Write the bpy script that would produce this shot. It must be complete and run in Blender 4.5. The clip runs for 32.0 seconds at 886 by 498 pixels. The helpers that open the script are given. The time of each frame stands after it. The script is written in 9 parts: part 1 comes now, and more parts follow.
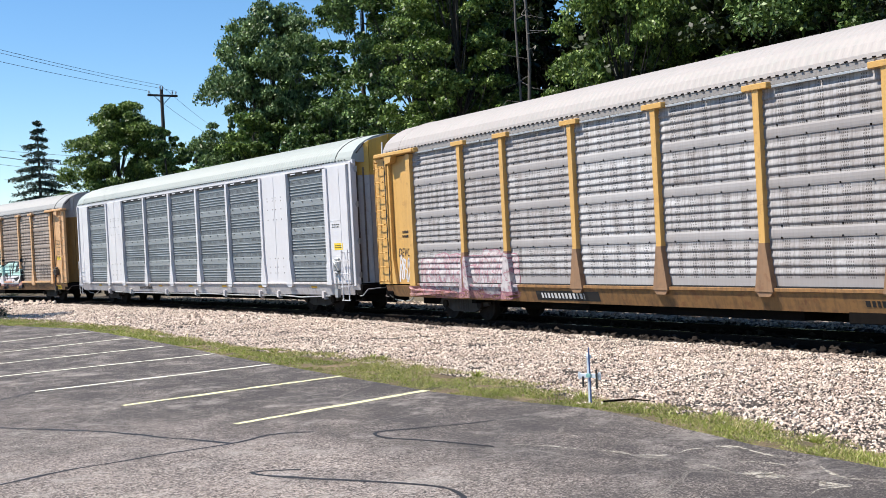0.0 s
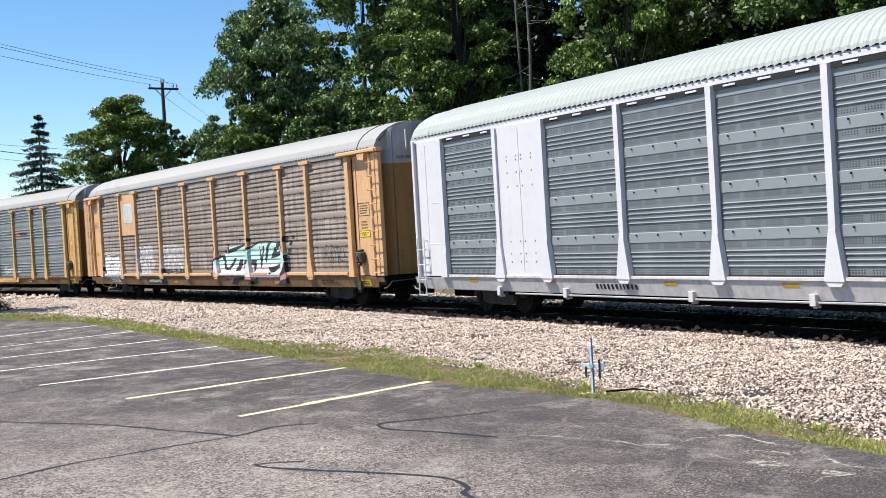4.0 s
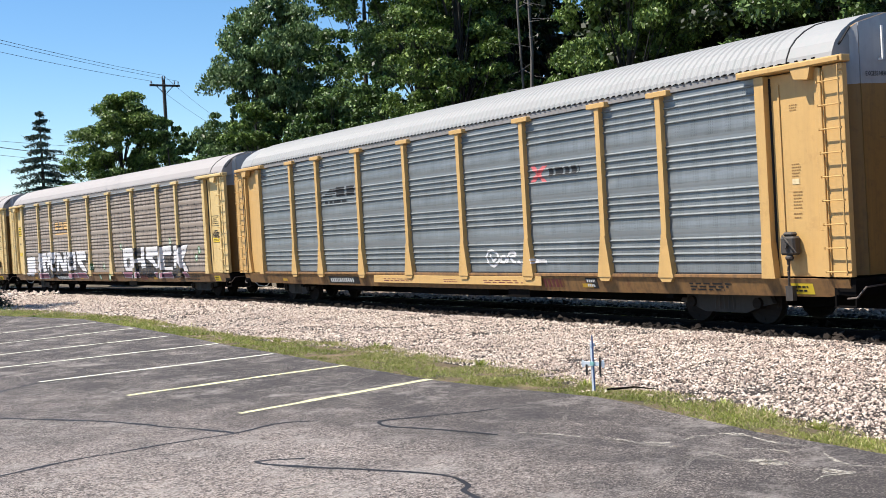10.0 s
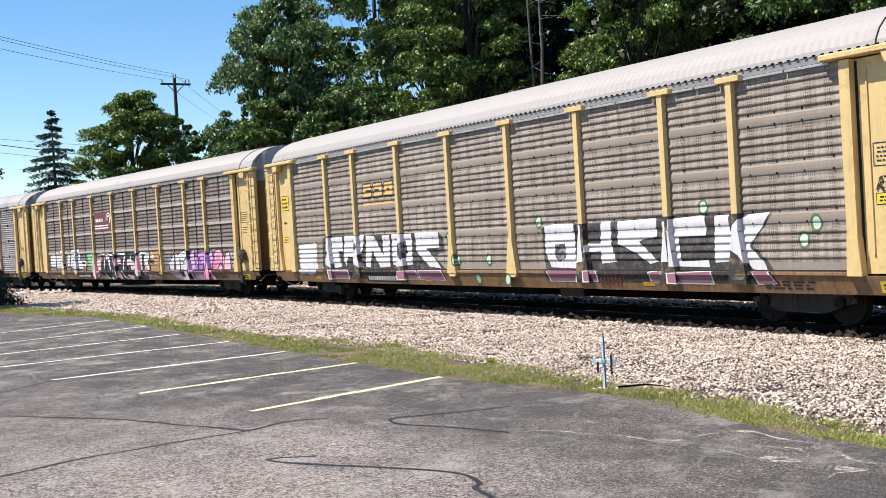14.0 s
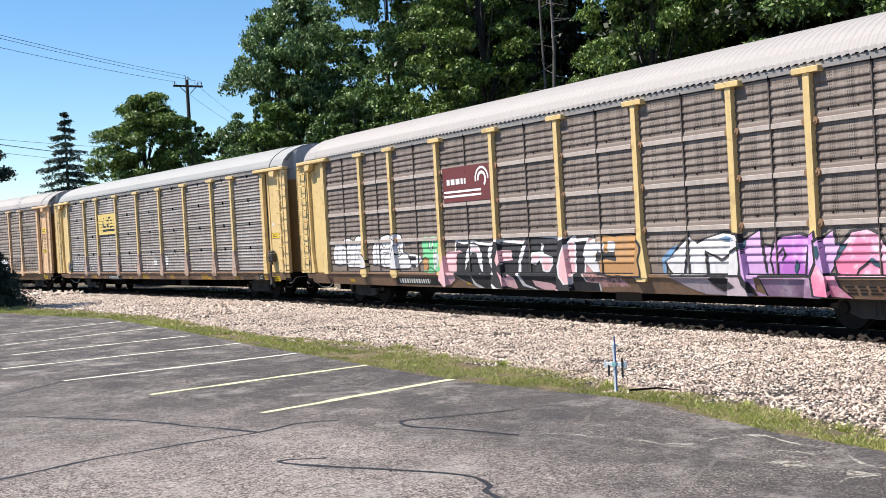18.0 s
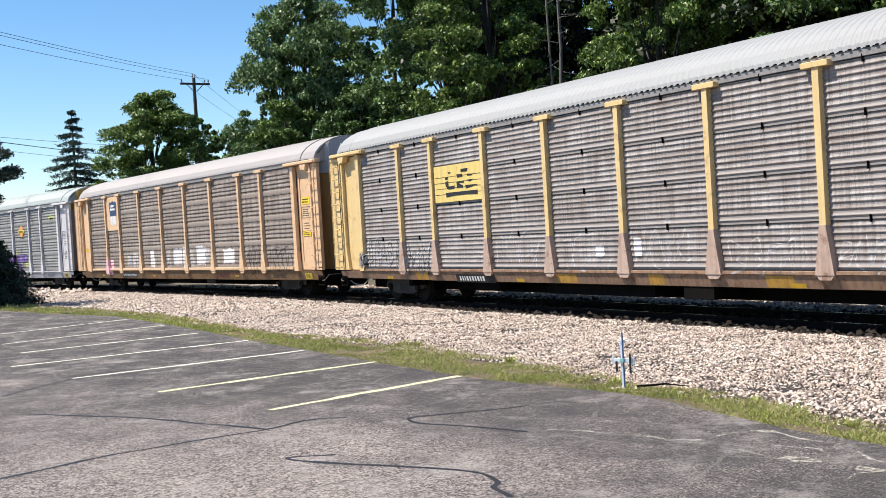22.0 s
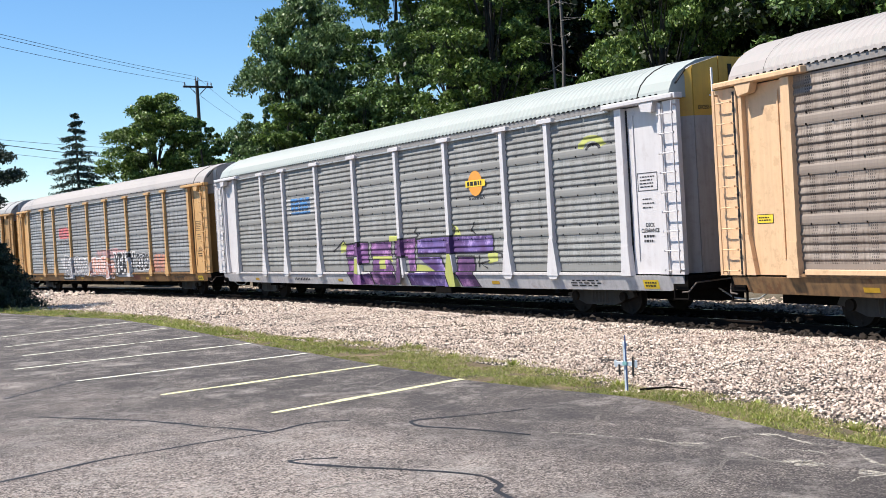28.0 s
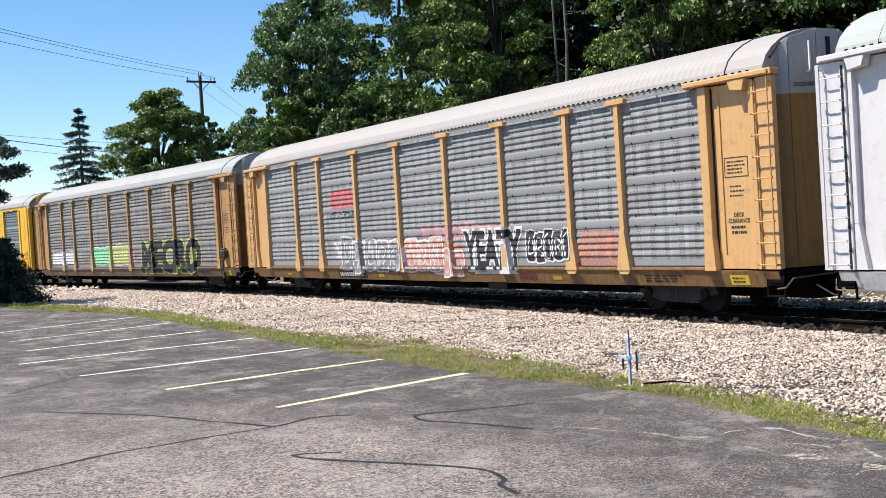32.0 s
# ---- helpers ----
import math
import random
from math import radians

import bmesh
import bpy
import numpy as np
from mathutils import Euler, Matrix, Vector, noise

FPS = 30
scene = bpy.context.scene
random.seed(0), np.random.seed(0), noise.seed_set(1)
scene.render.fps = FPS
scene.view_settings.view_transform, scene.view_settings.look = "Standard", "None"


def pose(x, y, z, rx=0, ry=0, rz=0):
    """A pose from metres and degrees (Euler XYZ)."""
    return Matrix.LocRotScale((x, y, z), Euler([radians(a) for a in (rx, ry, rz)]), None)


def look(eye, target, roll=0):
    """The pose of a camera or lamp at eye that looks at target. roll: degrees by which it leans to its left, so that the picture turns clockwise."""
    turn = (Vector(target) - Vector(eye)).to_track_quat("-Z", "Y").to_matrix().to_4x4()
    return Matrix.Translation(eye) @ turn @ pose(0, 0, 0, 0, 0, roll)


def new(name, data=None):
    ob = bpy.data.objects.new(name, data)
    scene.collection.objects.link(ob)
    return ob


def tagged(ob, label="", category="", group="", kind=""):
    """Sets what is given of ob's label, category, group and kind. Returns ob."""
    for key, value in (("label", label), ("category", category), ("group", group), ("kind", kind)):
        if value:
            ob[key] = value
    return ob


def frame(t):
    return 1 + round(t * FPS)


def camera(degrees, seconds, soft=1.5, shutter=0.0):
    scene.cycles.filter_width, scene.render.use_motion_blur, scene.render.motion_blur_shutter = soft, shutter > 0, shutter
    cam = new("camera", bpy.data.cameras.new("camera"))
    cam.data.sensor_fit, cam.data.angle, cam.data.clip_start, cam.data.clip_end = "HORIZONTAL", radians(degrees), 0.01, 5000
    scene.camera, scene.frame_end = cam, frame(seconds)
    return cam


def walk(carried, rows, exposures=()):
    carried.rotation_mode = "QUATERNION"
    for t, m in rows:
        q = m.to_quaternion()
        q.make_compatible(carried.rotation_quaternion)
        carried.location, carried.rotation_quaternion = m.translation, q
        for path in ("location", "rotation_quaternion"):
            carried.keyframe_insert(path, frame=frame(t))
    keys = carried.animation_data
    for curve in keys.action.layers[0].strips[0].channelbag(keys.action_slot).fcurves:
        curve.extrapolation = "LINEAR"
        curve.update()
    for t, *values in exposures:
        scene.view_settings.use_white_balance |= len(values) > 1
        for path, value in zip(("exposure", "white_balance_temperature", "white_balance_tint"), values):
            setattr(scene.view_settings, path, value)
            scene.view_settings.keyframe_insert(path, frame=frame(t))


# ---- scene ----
EYE = (0.0, -17.074, 2.233)
cam = camera(42.51, 32.0, soft=0.6)

# seconds, tilt, lean and heading in degrees: the camera is held by hand on one spot and swings slightly
TURNS = (
    (0, 89.488, -2.977, 62.065), (0.5, 89.451, -2.969, 62.059), (1, 89.407, -2.950, 62.085), (1.5, 89.371, -2.949, 62.126),
    (2, 89.328, -3.002, 62.157), (2.5, 89.265, -3.150, 62.168), (3, 89.191, -3.299, 62.181), (3.5, 89.126, -3.383, 62.191),
    (5.5, 88.866, -3.238, 62.212), (6, 88.836, -3.246, 62.214), (6.5, 88.811, -3.276, 62.212), (7, 88.805, -3.287, 62.194),
    (7.5, 88.816, -3.290, 62.168), (8, 88.836, -3.281, 62.164), (8.5, 88.860, -3.276, 62.169), (9, 88.888, -3.254, 62.179),
    (9.5, 88.916, -3.237, 62.207), (10, 88.935, -3.242, 62.251), (10.5, 88.951, -3.251, 62.303), (11, 88.950, -3.257, 62.375),
    (11.5, 88.927, -3.265, 62.455), (12, 88.878, -3.279, 62.535), (12.5, 88.830, -3.314, 62.603), (13, 88.803, -3.359, 62.670),
    (13.5, 88.813, -3.378, 62.731), (14, 88.849, -3.382, 62.797), (14.5, 88.882, -3.383, 62.858), (16.5, 88.863, -3.195, 63.132),
    (17, 88.891, -3.200, 63.175), (17.5, 88.945, -3.204, 63.252), (18, 89.006, -3.197, 63.353), (18.5, 89.054, -3.170, 63.453),
    (19, 89.062, -3.169, 63.533), (19.5, 89.038, -3.199, 63.583), (20, 89.002, -3.252, 63.603), (20.5, 88.962, -3.293, 63.615),
    (21, 88.922, -3.338, 63.635), (21.5, 88.892, -3.411, 63.683), (22, 88.859, -3.412, 63.727), (22.5, 88.833, -3.347, 63.752),
    (23, 88.805, -3.311, 63.753), (23.5, 88.799, -3.283, 63.734), (24, 88.805, -3.311, 63.726), (24.5, 88.840, -3.334, 63.746),
    (25, 88.878, -3.345, 63.754), (25.5, 88.896, -3.383, 63.751), (27.5, 88.995, -3.414, 63.801), (28, 89.016, -3.384, 63.854),
    (28.5, 89.009, -3.347, 63.882), (29, 88.954, -3.397, 63.879), (29.5, 88.880, -3.445, 63.878), (30, 88.800, -3.476, 63.889),
    (30.5, 88.747, -3.501, 63.929), (31, 88.719, -3.537, 63.989), (31.5, 88.724, -3.526, 64.024), (32, 88.749, -3.485, 64.046),
)


def held(tilt, lean, heading):
    return Matrix.Translation(EYE) @ pose(0, 0, 0, 0, 0, heading) @ pose(0, 0, 0, tilt) @ pose(0, 0, 0, 0, 0, lean)


walk(cam, [(t, held(a, b, c)) for t, a, b, c in TURNS])

# ---- light ----
SUN_WAY = Vector((0.22, 0.45, -0.866))      # the way the light goes
world = bpy.data.worlds.new("sky")
scene.world = world
world.use_nodes = True
wn = world.node_tree.nodes
sky = wn.new("ShaderNodeTexSky")
sky.sky_type = "NISHITA"
sky.sun_disc = False
sky.sun_elevation = radians(60)
sky.sun_rotation = math.atan2(-SUN_WAY.x, -SUN_WAY.y)
sky.altitude, sky.air_density, sky.dust_density, sky.ozone_density = 300, 1.0, 0.0, 4.0
wn["Background"].inputs["Strength"].default_value = 0.092
tone = wn.new("ShaderNodeHueSaturation")
tone.inputs["Saturation"].default_value = 1.19
world.node_tree.links.new(sky.outputs[0], tone.inputs["Color"])
world.node_tree.links.new(tone.outputs[0], wn["Background"].inputs["Color"])
sun = new("sun", bpy.data.lights.new("sun", "SUN"))
sun.data.energy, sun.data.angle, sun.data.color = 5.0, radians(0.53), (1.0, 0.935, 0.845)
sun.matrix_world = look((0, 0, 60), Vector((0, 0, 60)) + SUN_WAY)
scene.view_settings.exposure = 0.82

# ---- the plan: the track is an arc, s runs along it, off is the distance to its far side ----
CURVE, S_A, S_B = -0.002858, -112.0, 22.0


def heading_at(s):
    return CURVE * min(max(s, S_A), S_B)


def on_track(s, off=0.0, z=0.0):
    c = min(max(s, S_A), S_B)
    th = CURVE * c
    x, y = math.sin(th) / CURVE, (1 - math.cos(th)) / CURVE
    x, y = x + (s - c) * math.cos(th), y + (s - c) * math.sin(th)
    return Vector((x - off * math.sin(th), y + off * math.cos(th), z))


# ---- materials ----
def nodes_of(name):
    m = bpy.data.materials.new(name)
    m.use_nodes = True
    nt = m.node_tree
    return m, nt, nt.nodes["Principled BSDF"]


def mix(nt, fac, a, b, blend="MIX"):
    n = nt.nodes.new("ShaderNodeMix")
    n.data_type, n.blend_type = "RGBA", blend
    for sock, v in ((n.inputs[0], fac), (n.inputs[6], a), (n.inputs[7], b)):
        if hasattr(v, "is_linked"):
            nt.links.new(v, sock)
        elif isinstance(v, (int, float)):
            sock.default_value = v
        else:
            sock.default_value = (*v, 1)
    return n.outputs[2]


def coords(nt, scale=(1, 1, 1), shift=True):
    """Object coordinates; shift: each piece looks at another part of the pattern."""
    tc = nt.nodes.new("ShaderNodeTexCoord")
    mp = nt.nodes.new("ShaderNodeMapping")
    mp.inputs["Scale"].default_value = scale
    nt.links.new(tc.outputs["Object"], mp.inputs["Vector"])
    if shift:
        oi = nt.nodes.new("ShaderNodeObjectInfo")
        mu = nt.nodes.new("ShaderNodeMath")
        mu.operation = "MULTIPLY"
        mu.inputs[1].default_value = 37.0
        nt.links.new(oi.outputs["Random"], mu.inputs[0])
        nt.links.new(mu.outputs[0], mp.inputs["Location"])
    return mp.outputs[0]


def grain(nt, vec, scale, detail=4.0, lo=0.35, hi=0.65, rough=0.6):
    n = nt.nodes.new("ShaderNodeTexNoise")
    n.inputs["Scale"].default_value, n.inputs["Detail"].default_value, n.inputs["Roughness"].default_value = scale, detail, rough
    nt.links.new(vec, n.inputs["Vector"])
    r = nt.nodes.new("ShaderNodeMapRange")
    r.inputs[1].default_value, r.inputs[2].default_value = lo, hi
    nt.links.new(n.outputs[0], r.inputs[0])
    return r.outputs[0]


def times(nt, a, k):
    n = nt.nodes.new("ShaderNodeMath")
    n.operation = "MULTIPLY"
    nt.links.new(a, n.inputs[0])
    if hasattr(k, "is_linked"):
        nt.links.new(k, n.inputs[1])
    else:
        n.inputs[1].default_value = k
    return n.outputs[0]


def relief(nt, bsdf, height, strength, distance=0.02):
    b = nt.nodes.new("ShaderNodeBump")
    b.inputs["Strength"].default_value, b.inputs["Distance"].default_value = strength, distance
    nt.links.new(height, b.inputs["Height"])
    nt.links.new(b.outputs[0], bsdf.inputs["Normal"])


def painted(name, col, dirt=(0.09, 0.065, 0.05), amount=0.35, rough=0.5, metal=0.0, rust=0.0, bump=0.15):
    """Weathered paint: blotches, vertical dirt streaks, fine grain and rust."""
    m, nt, b = nodes_of(name)
    c = mix(nt, times(nt, grain(nt, coords(nt), 1.3), 0.22), col, tuple(v * 0.8 for v in col))
    c = mix(nt, times(nt, grain(nt, coords(nt, (9, 9, 0.5)), 1.0, 5, 0.45, 0.8), amount), c, dirt)
    c = mix(nt, times(nt, grain(nt, coords(nt), 7.0, 6, 0.5, 0.8), amount * 0.7), c, dirt)
    if rust:
        c = mix(nt, times(nt, grain(nt, coords(nt), 3.1, 8, 0.56, 0.62, 0.7), rust), c, (0.16, 0.06, 0.025))
    nt.links.new(c, b.inputs["Base Color"])
    b.inputs["Roughness"].default_value, b.inputs["Metallic"].default_value = rough, metal
    relief(nt, b, grain(nt, coords(nt), 40.0), bump, 0.004)
    return m


def comb(nt, vec, axis, period, open_part):
    """One where the axis falls into the open part of each period, else zero."""
    sep = nt.nodes.new("ShaderNodeSeparateXYZ")
    nt.links.new(vec, sep.inputs[0])
    n = nt.nodes.new("ShaderNodeMath")
    n.operation = "PINGPONG"
    n.inputs[1].default_value = period / 2
    nt.links.new(sep.outputs[axis], n.inputs[0])
    c = nt.nodes.new("ShaderNodeMath")
    c.operation = "LESS_THAN"
    c.inputs[1].default_value = period / 2 * open_part
    nt.links.new(n.outputs[0], c.inputs[0])
    return c.outputs[0]


def tier_share(nt, vec, base=1.02):
    """How far up its tier a point of a side panel lies, from 0 to 1."""
    sep = nt.nodes.new("ShaderNodeSeparateXYZ")
    nt.links.new(vec, sep.inputs[0])
    a = nt.nodes.new("ShaderNodeMath")
    a.operation = "MULTIPLY_ADD"
    a.inputs[1].default_value, a.inputs[2].default_value = 1 / 0.915, -base / 0.915
    nt.links.new(sep.outputs[2], a.inputs[0])
    f = nt.nodes.new("ShaderNodeMath")
    f.operation = "FRACT"
    nt.links.new(a.outputs[0], f.inputs[0])
    return f.outputs[0]


def within(nt, val, lo, hi):
    n = nt.nodes.new("ShaderNodeMath")
    n.operation = "COMPARE"
    n.inputs[1].default_value, n.inputs[2].default_value = (lo + hi) / 2, (hi - lo) / 2
    nt.links.new(val, n.inputs[0])
    return n.outputs[0]


def steel_sheet(name, col, dirt, amount, streak=0.5, holes=0.8, column=0.46, band=(0.0, 0.21), base=1.005, band_col=None, shine=0.0, rough=0.62, vary=0.5):
    """Galvanised sheet of the side panels: dull zinc, dirt in streaks, rows of small punched holes, a smooth band atop
    each tier; no two panels are equally worn.
    """
    m, nt, b = nodes_of(name)
    oi = nt.nodes.new("ShaderNodeObjectInfo")
    c = mix(nt, grain(nt, coords(nt), 1.1, 5, 0.3, 0.7), col, tuple(v * 0.72 for v in col))
    c = mix(nt, times(nt, grain(nt, coords(nt, (11, 11, 0.8)), 1.0, 6, 0.42, 0.72, 0.7), streak), c, dirt)
    c = mix(nt, times(nt, grain(nt, coords(nt, (26, 11, 0.35)), 1.0, 4, 0.48, 0.66, 0.7), streak * 0.95), c, tuple(v * 0.4 for v in dirt))
    c = mix(nt, times(nt, grain(nt, coords(nt, (0.7, 1, 9)), 1.0, 4, 0.42, 0.7), amount), c, dirt)
    c = mix(nt, times(nt, grain(nt, coords(nt, (2.6, 1, 1.2)), 1.0, 5, 0.5, 0.7), amount * 0.6), c, tuple(v * 0.8 for v in dirt))
    v = coords(nt, shift=False)
    up = tier_share(nt, v, base)
    smooth = within(nt, up, *band)
    c = mix(nt, times(nt, smooth, 0.8), c, band_col or tuple(a * 0.55 + d * 0.45 for a, d in zip(col, dirt)))
    dots = times(nt, times(nt, comb(nt, v, 0, column, 0.34), comb(nt, v, 0, 0.048, 0.5)), comb(nt, v, 2, 0.055, 0.55))
    off = nt.nodes.new("ShaderNodeMath")
    off.operation = "SUBTRACT"
    off.inputs[0].default_value = 1.0
    nt.links.new(smooth, off.inputs[1])
    c = mix(nt, times(nt, times(nt, dots, off.outputs[0]), holes), c, (0.012, 0.011, 0.010))
    c = mix(nt, times(nt, oi.outputs["Random"], vary), c, mix(nt, 0.42, c, dirt))
    nt.links.new(c, b.inputs["Base Color"])
    b.inputs["Roughness"].default_value, b.inputs["Metallic"].default_value = rough, shine
    b.inputs["Specular IOR Level"].default_value = 0.4
    relief(nt, b, grain(nt, coords(nt, (6, 6, 1)), 9.0), 0.12, 0.01)
    return m


def punched_sheet(name, col, band_col):
    """Clean zinc sheet with bunches of punched holes above and below each smooth band."""
    m, nt, b = nodes_of(name)
    c = mix(nt, grain(nt, coords(nt), 1.1, 5, 0.3, 0.7), col, tuple(v * 0.75 for v in col))
    c = mix(nt, times(nt, grain(nt, coords(nt, (9, 9, 0.6)), 1.0, 6, 0.45, 0.75, 0.7), 0.3), c, tuple(v * 0.5 for v in col))
    v = coords(nt, shift=False)
    up = tier_share(nt, v)
    c = mix(nt, times(nt, within(nt, up, 0.76, 1.0), 0.75), c, band_col)
    for lo, hi in ((0.03, 0.15), (0.61, 0.74)):
        rows = times(nt, within(nt, up, lo, hi), comb(nt, v, 0, 0.52, 0.78))
        hole = times(nt, comb(nt, v, 0, 0.062, 0.5), comb(nt, v, 2, 0.042, 0.55))
        c = mix(nt, times(nt, rows, times(nt, hole, 0.95)), c, (0.006, 0.006, 0.007))
    nt.links.new(c, b.inputs["Base Color"])
    b.inputs["Roughness"].default_value, b.inputs["Metallic"].default_value = 0.5, 0.25
    return m


def plain(name, col, rough=0.6, metal=0.0, vary=0.25, scale=6.0):
    m, nt, b = nodes_of(name)
    c = mix(nt, times(nt, grain(nt, coords(nt), scale), 1.0), col, tuple(v * (1 - vary) for v in col))
    nt.links.new(c, b.inputs["Base Color"])
    b.inputs["Roughness"].default_value, b.inputs["Metallic"].default_value = rough, metal
    return m


def leafy(name, a, b_, c_, through_light=0.13, gloss=0.45):
    m, nt, b = nodes_of(name)
    g = nt.nodes.new("ShaderNodeNewGeometry")
    r = nt.nodes.new("ShaderNodeValToRGB")
    r.color_ramp.elements[0].color, r.color_ramp.elements[1].color = (*a, 1), (*c_, 1)
    e = r.color_ramp.elements.new(0.55)
    e.color = (*b_, 1)
    nt.links.new(g.outputs["Random Per Island"], r.inputs[0])
    col = mix(nt, times(nt, grain(nt, coords(nt), 0.35, 3), 0.45), r.outputs[0], tuple(v * 0.55 for v in a))
    nt.links.new(col, b.inputs["Base Color"])
    b.inputs["Roughness"].default_value = gloss
    b.inputs["Specular IOR Level"].default_value = 0.25
    tr = nt.nodes.new("ShaderNodeBsdfTranslucent")
    nt.links.new(mix(nt, 0.35, col, (0.14, 0.24, 0.04)), tr.inputs["Color"])
    sh = nt.nodes.new("ShaderNodeMixShader")
    sh.inputs[0].default_value = through_light
    nt.links.new(b.outputs[0], sh.inputs[1])
    nt.links.new(tr.outputs[0], sh.inputs[2])
    nt.links.new(sh.outputs[0], nt.nodes["Material Output"].inputs["Surface"])
    return m


def asphalt_material():
    """Old sealed asphalt: dark sealer, pale worn clouds, stone chips, fine crumbling cracks."""
    m, nt, b = nodes_of("asphalt")
    v = coords(nt, shift=False)
    # the stalls keep their dark sealer, the driving aisle is worn pale
    sep = nt.nodes.new("ShaderNodeSeparateXYZ")
    nt.links.new(v, sep.inputs[0])
    wob = nt.nodes.new("ShaderNodeMath")
    wob.operation = "ADD"
    nt.links.new(sep.outputs[1], wob.inputs[0])
    nt.links.new(times(nt, grain(nt, v, 0.7, 6, 0.2, 0.8, 0.7), 2.6), wob.inputs[1])
    worn = nt.nodes.new("ShaderNodeMapRange")
    worn.inputs[1].default_value, worn.inputs[2].default_value, worn.inputs[3].default_value, worn.inputs[4].default_value = -7.5, -9.5, 0.25, 0.92
    along_ends = nt.nodes.new("ShaderNodeMath")
    along_ends.operation = "MULTIPLY_ADD"
    along_ends.inputs[1].default_value = -0.24
    nt.links.new(sep.outputs[0], along_ends.inputs[0])
    nt.links.new(wob.outputs[0], along_ends.inputs[2])
    nt.links.new(along_ends.outputs[0], worn.inputs[0])
    # a second boundary runs aslant: the corner by the turf was sealed last
    slant = nt.nodes.new("ShaderNodeMath")
    slant.operation = "MULTIPLY_ADD"
    slant.inputs[1].default_value = 0.45
    nt.links.new(sep.outputs[0], slant.inputs[0])
    nt.links.new(wob.outputs[0], slant.inputs[2])
    worn_b = nt.nodes.new("ShaderNodeMapRange")
    worn_b.inputs[1].default_value, worn_b.inputs[2].default_value, worn_b.inputs[3].default_value, worn_b.inputs[4].default_value = -13.0, -15.5, 0.24, 1.0
    nt.links.new(slant.outputs[0], worn_b.inputs[0])
    # the far end of the aisle is less worn
    worn_c = nt.nodes.new("ShaderNodeMapRange")
    worn_c.inputs[1].default_value, worn_c.inputs[2].default_value, worn_c.inputs[3].default_value, worn_c.inputs[4].default_value = -15.5, -10.5, 0.36, 1.0
    nt.links.new(sep.outputs[0], worn_c.inputs[0])
    least = nt.nodes.new("ShaderNodeMath")
    least.operation = "MINIMUM"
    nt.links.new(times(nt, worn.outputs[0], worn_c.outputs[0]), least.inputs[0])
    nt.links.new(worn_b.outputs[0], least.inputs[1])
    sealed = nt.nodes.new("ShaderNodeMath")
    sealed.operation = "SUBTRACT"
    sealed.inputs[0].default_value = 1.0
    nt.links.new(least.outputs[0], sealed.inputs[1])
    c = mix(nt, grain(nt, v, 0.35, 5, 0.4, 0.6, 0.6), (0.090, 0.075, 0.068), (0.064, 0.053, 0.050))
    clouds = grain(nt, coords(nt, (1, 1.3, 1), False), 0.8, 11, 0.26, 0.58, 0.8)
    c = mix(nt, times(nt, clouds, least.outputs[0]), c, (0.50, 0.405, 0.35))
    c = mix(nt, times(nt, grain(nt, coords(nt, (1, 1.6, 1), False), 2.3, 9, 0.52, 0.66, 0.8), 0.45), c, (0.46, 0.39, 0.335))
    c = mix(nt, times(nt, grain(nt, v, 9.0, 8, 0.5, 0.6, 0.8), 0.4), c, (0.045, 0.041, 0.043))
    # stone chips in the surface, each of its own tone
    chips = nt.nodes.new("ShaderNodeTexVoronoi")
    chips.inputs["Scale"].default_value = 75.0
    nt.links.new(v, chips.inputs["Vector"])
    tone_of = nt.nodes.new("ShaderNodeSeparateColor")
    nt.links.new(chips.outputs["Color"], tone_of.inputs[0])
    for lo, hi, col, amount in ((0.62, 0.98, (0.74, 0.65, 0.57), 0.8), (0.42, 0.05, (0.012, 0.011, 0.012), 0.85)):
        pick = nt.nodes.new("ShaderNodeMapRange")
        pick.inputs[1].default_value, pick.inputs[2].default_value = lo, hi
        nt.links.new(tone_of.outputs[0], pick.inputs[0])
        c = mix(nt, times(nt, pick.outputs[0], amount), c, col)
    # coarser aggregate that shows where the binder has gone
    for size, lo, hi, col, amount in ((44.0, 0.60, 0.92, (0.66, 0.57, 0.52), 0.7), (40.0, 0.42, 0.1, (0.015, 0.013, 0.015), 0.75)):
        lump = nt.nodes.new("ShaderNodeTexVoronoi")
        lump.inputs["Scale"].default_value = size
        nt.links.new(v, lump.inputs["Vector"])
        parts = nt.nodes.new("ShaderNodeSeparateColor")
        nt.links.new(lump.outputs["Color"], parts.inputs[0])
        pick = nt.nodes.new("ShaderNodeMapRange")
        pick.inputs[1].default_value, pick.inputs[2].default_value = lo, hi
        nt.links.new(parts.outputs[1], pick.inputs[0])
        c = mix(nt, times(nt, times(nt, pick.outputs[0], amount), least.outputs[0]), c, col)
    c = mix(nt, times(nt, times(nt, sealed.outputs[0], 0.95), grain(nt, coords(nt, (1.0, 1.5, 1), False), 0.9, 9, 0.30, 0.56, 0.75)), c, (0.050, 0.043, 0.042))
    c = mix(nt, times(nt, grain(nt, coords(nt, (1.2, 1, 1), False), 1.0, 10, 0.52, 0.64, 0.8), 0.6), c, (0.47, 0.42, 0.38))
    c = mix(nt, times(nt, grain(nt, coords(nt, (1, 1.2, 1), False), 0.5, 8, 0.52, 0.64, 0.7), 0.35), c, (0.045, 0.042, 0.045))
    # fine cracks with crumbled pale edges
    bend = nt.nodes.new("ShaderNodeVectorMath")
    bend.operation = "ADD"
    wave = nt.nodes.new("ShaderNodeTexNoise")
    wave.inputs["Scale"].default_value, wave.inputs["Detail"].default_value = 1.4, 5
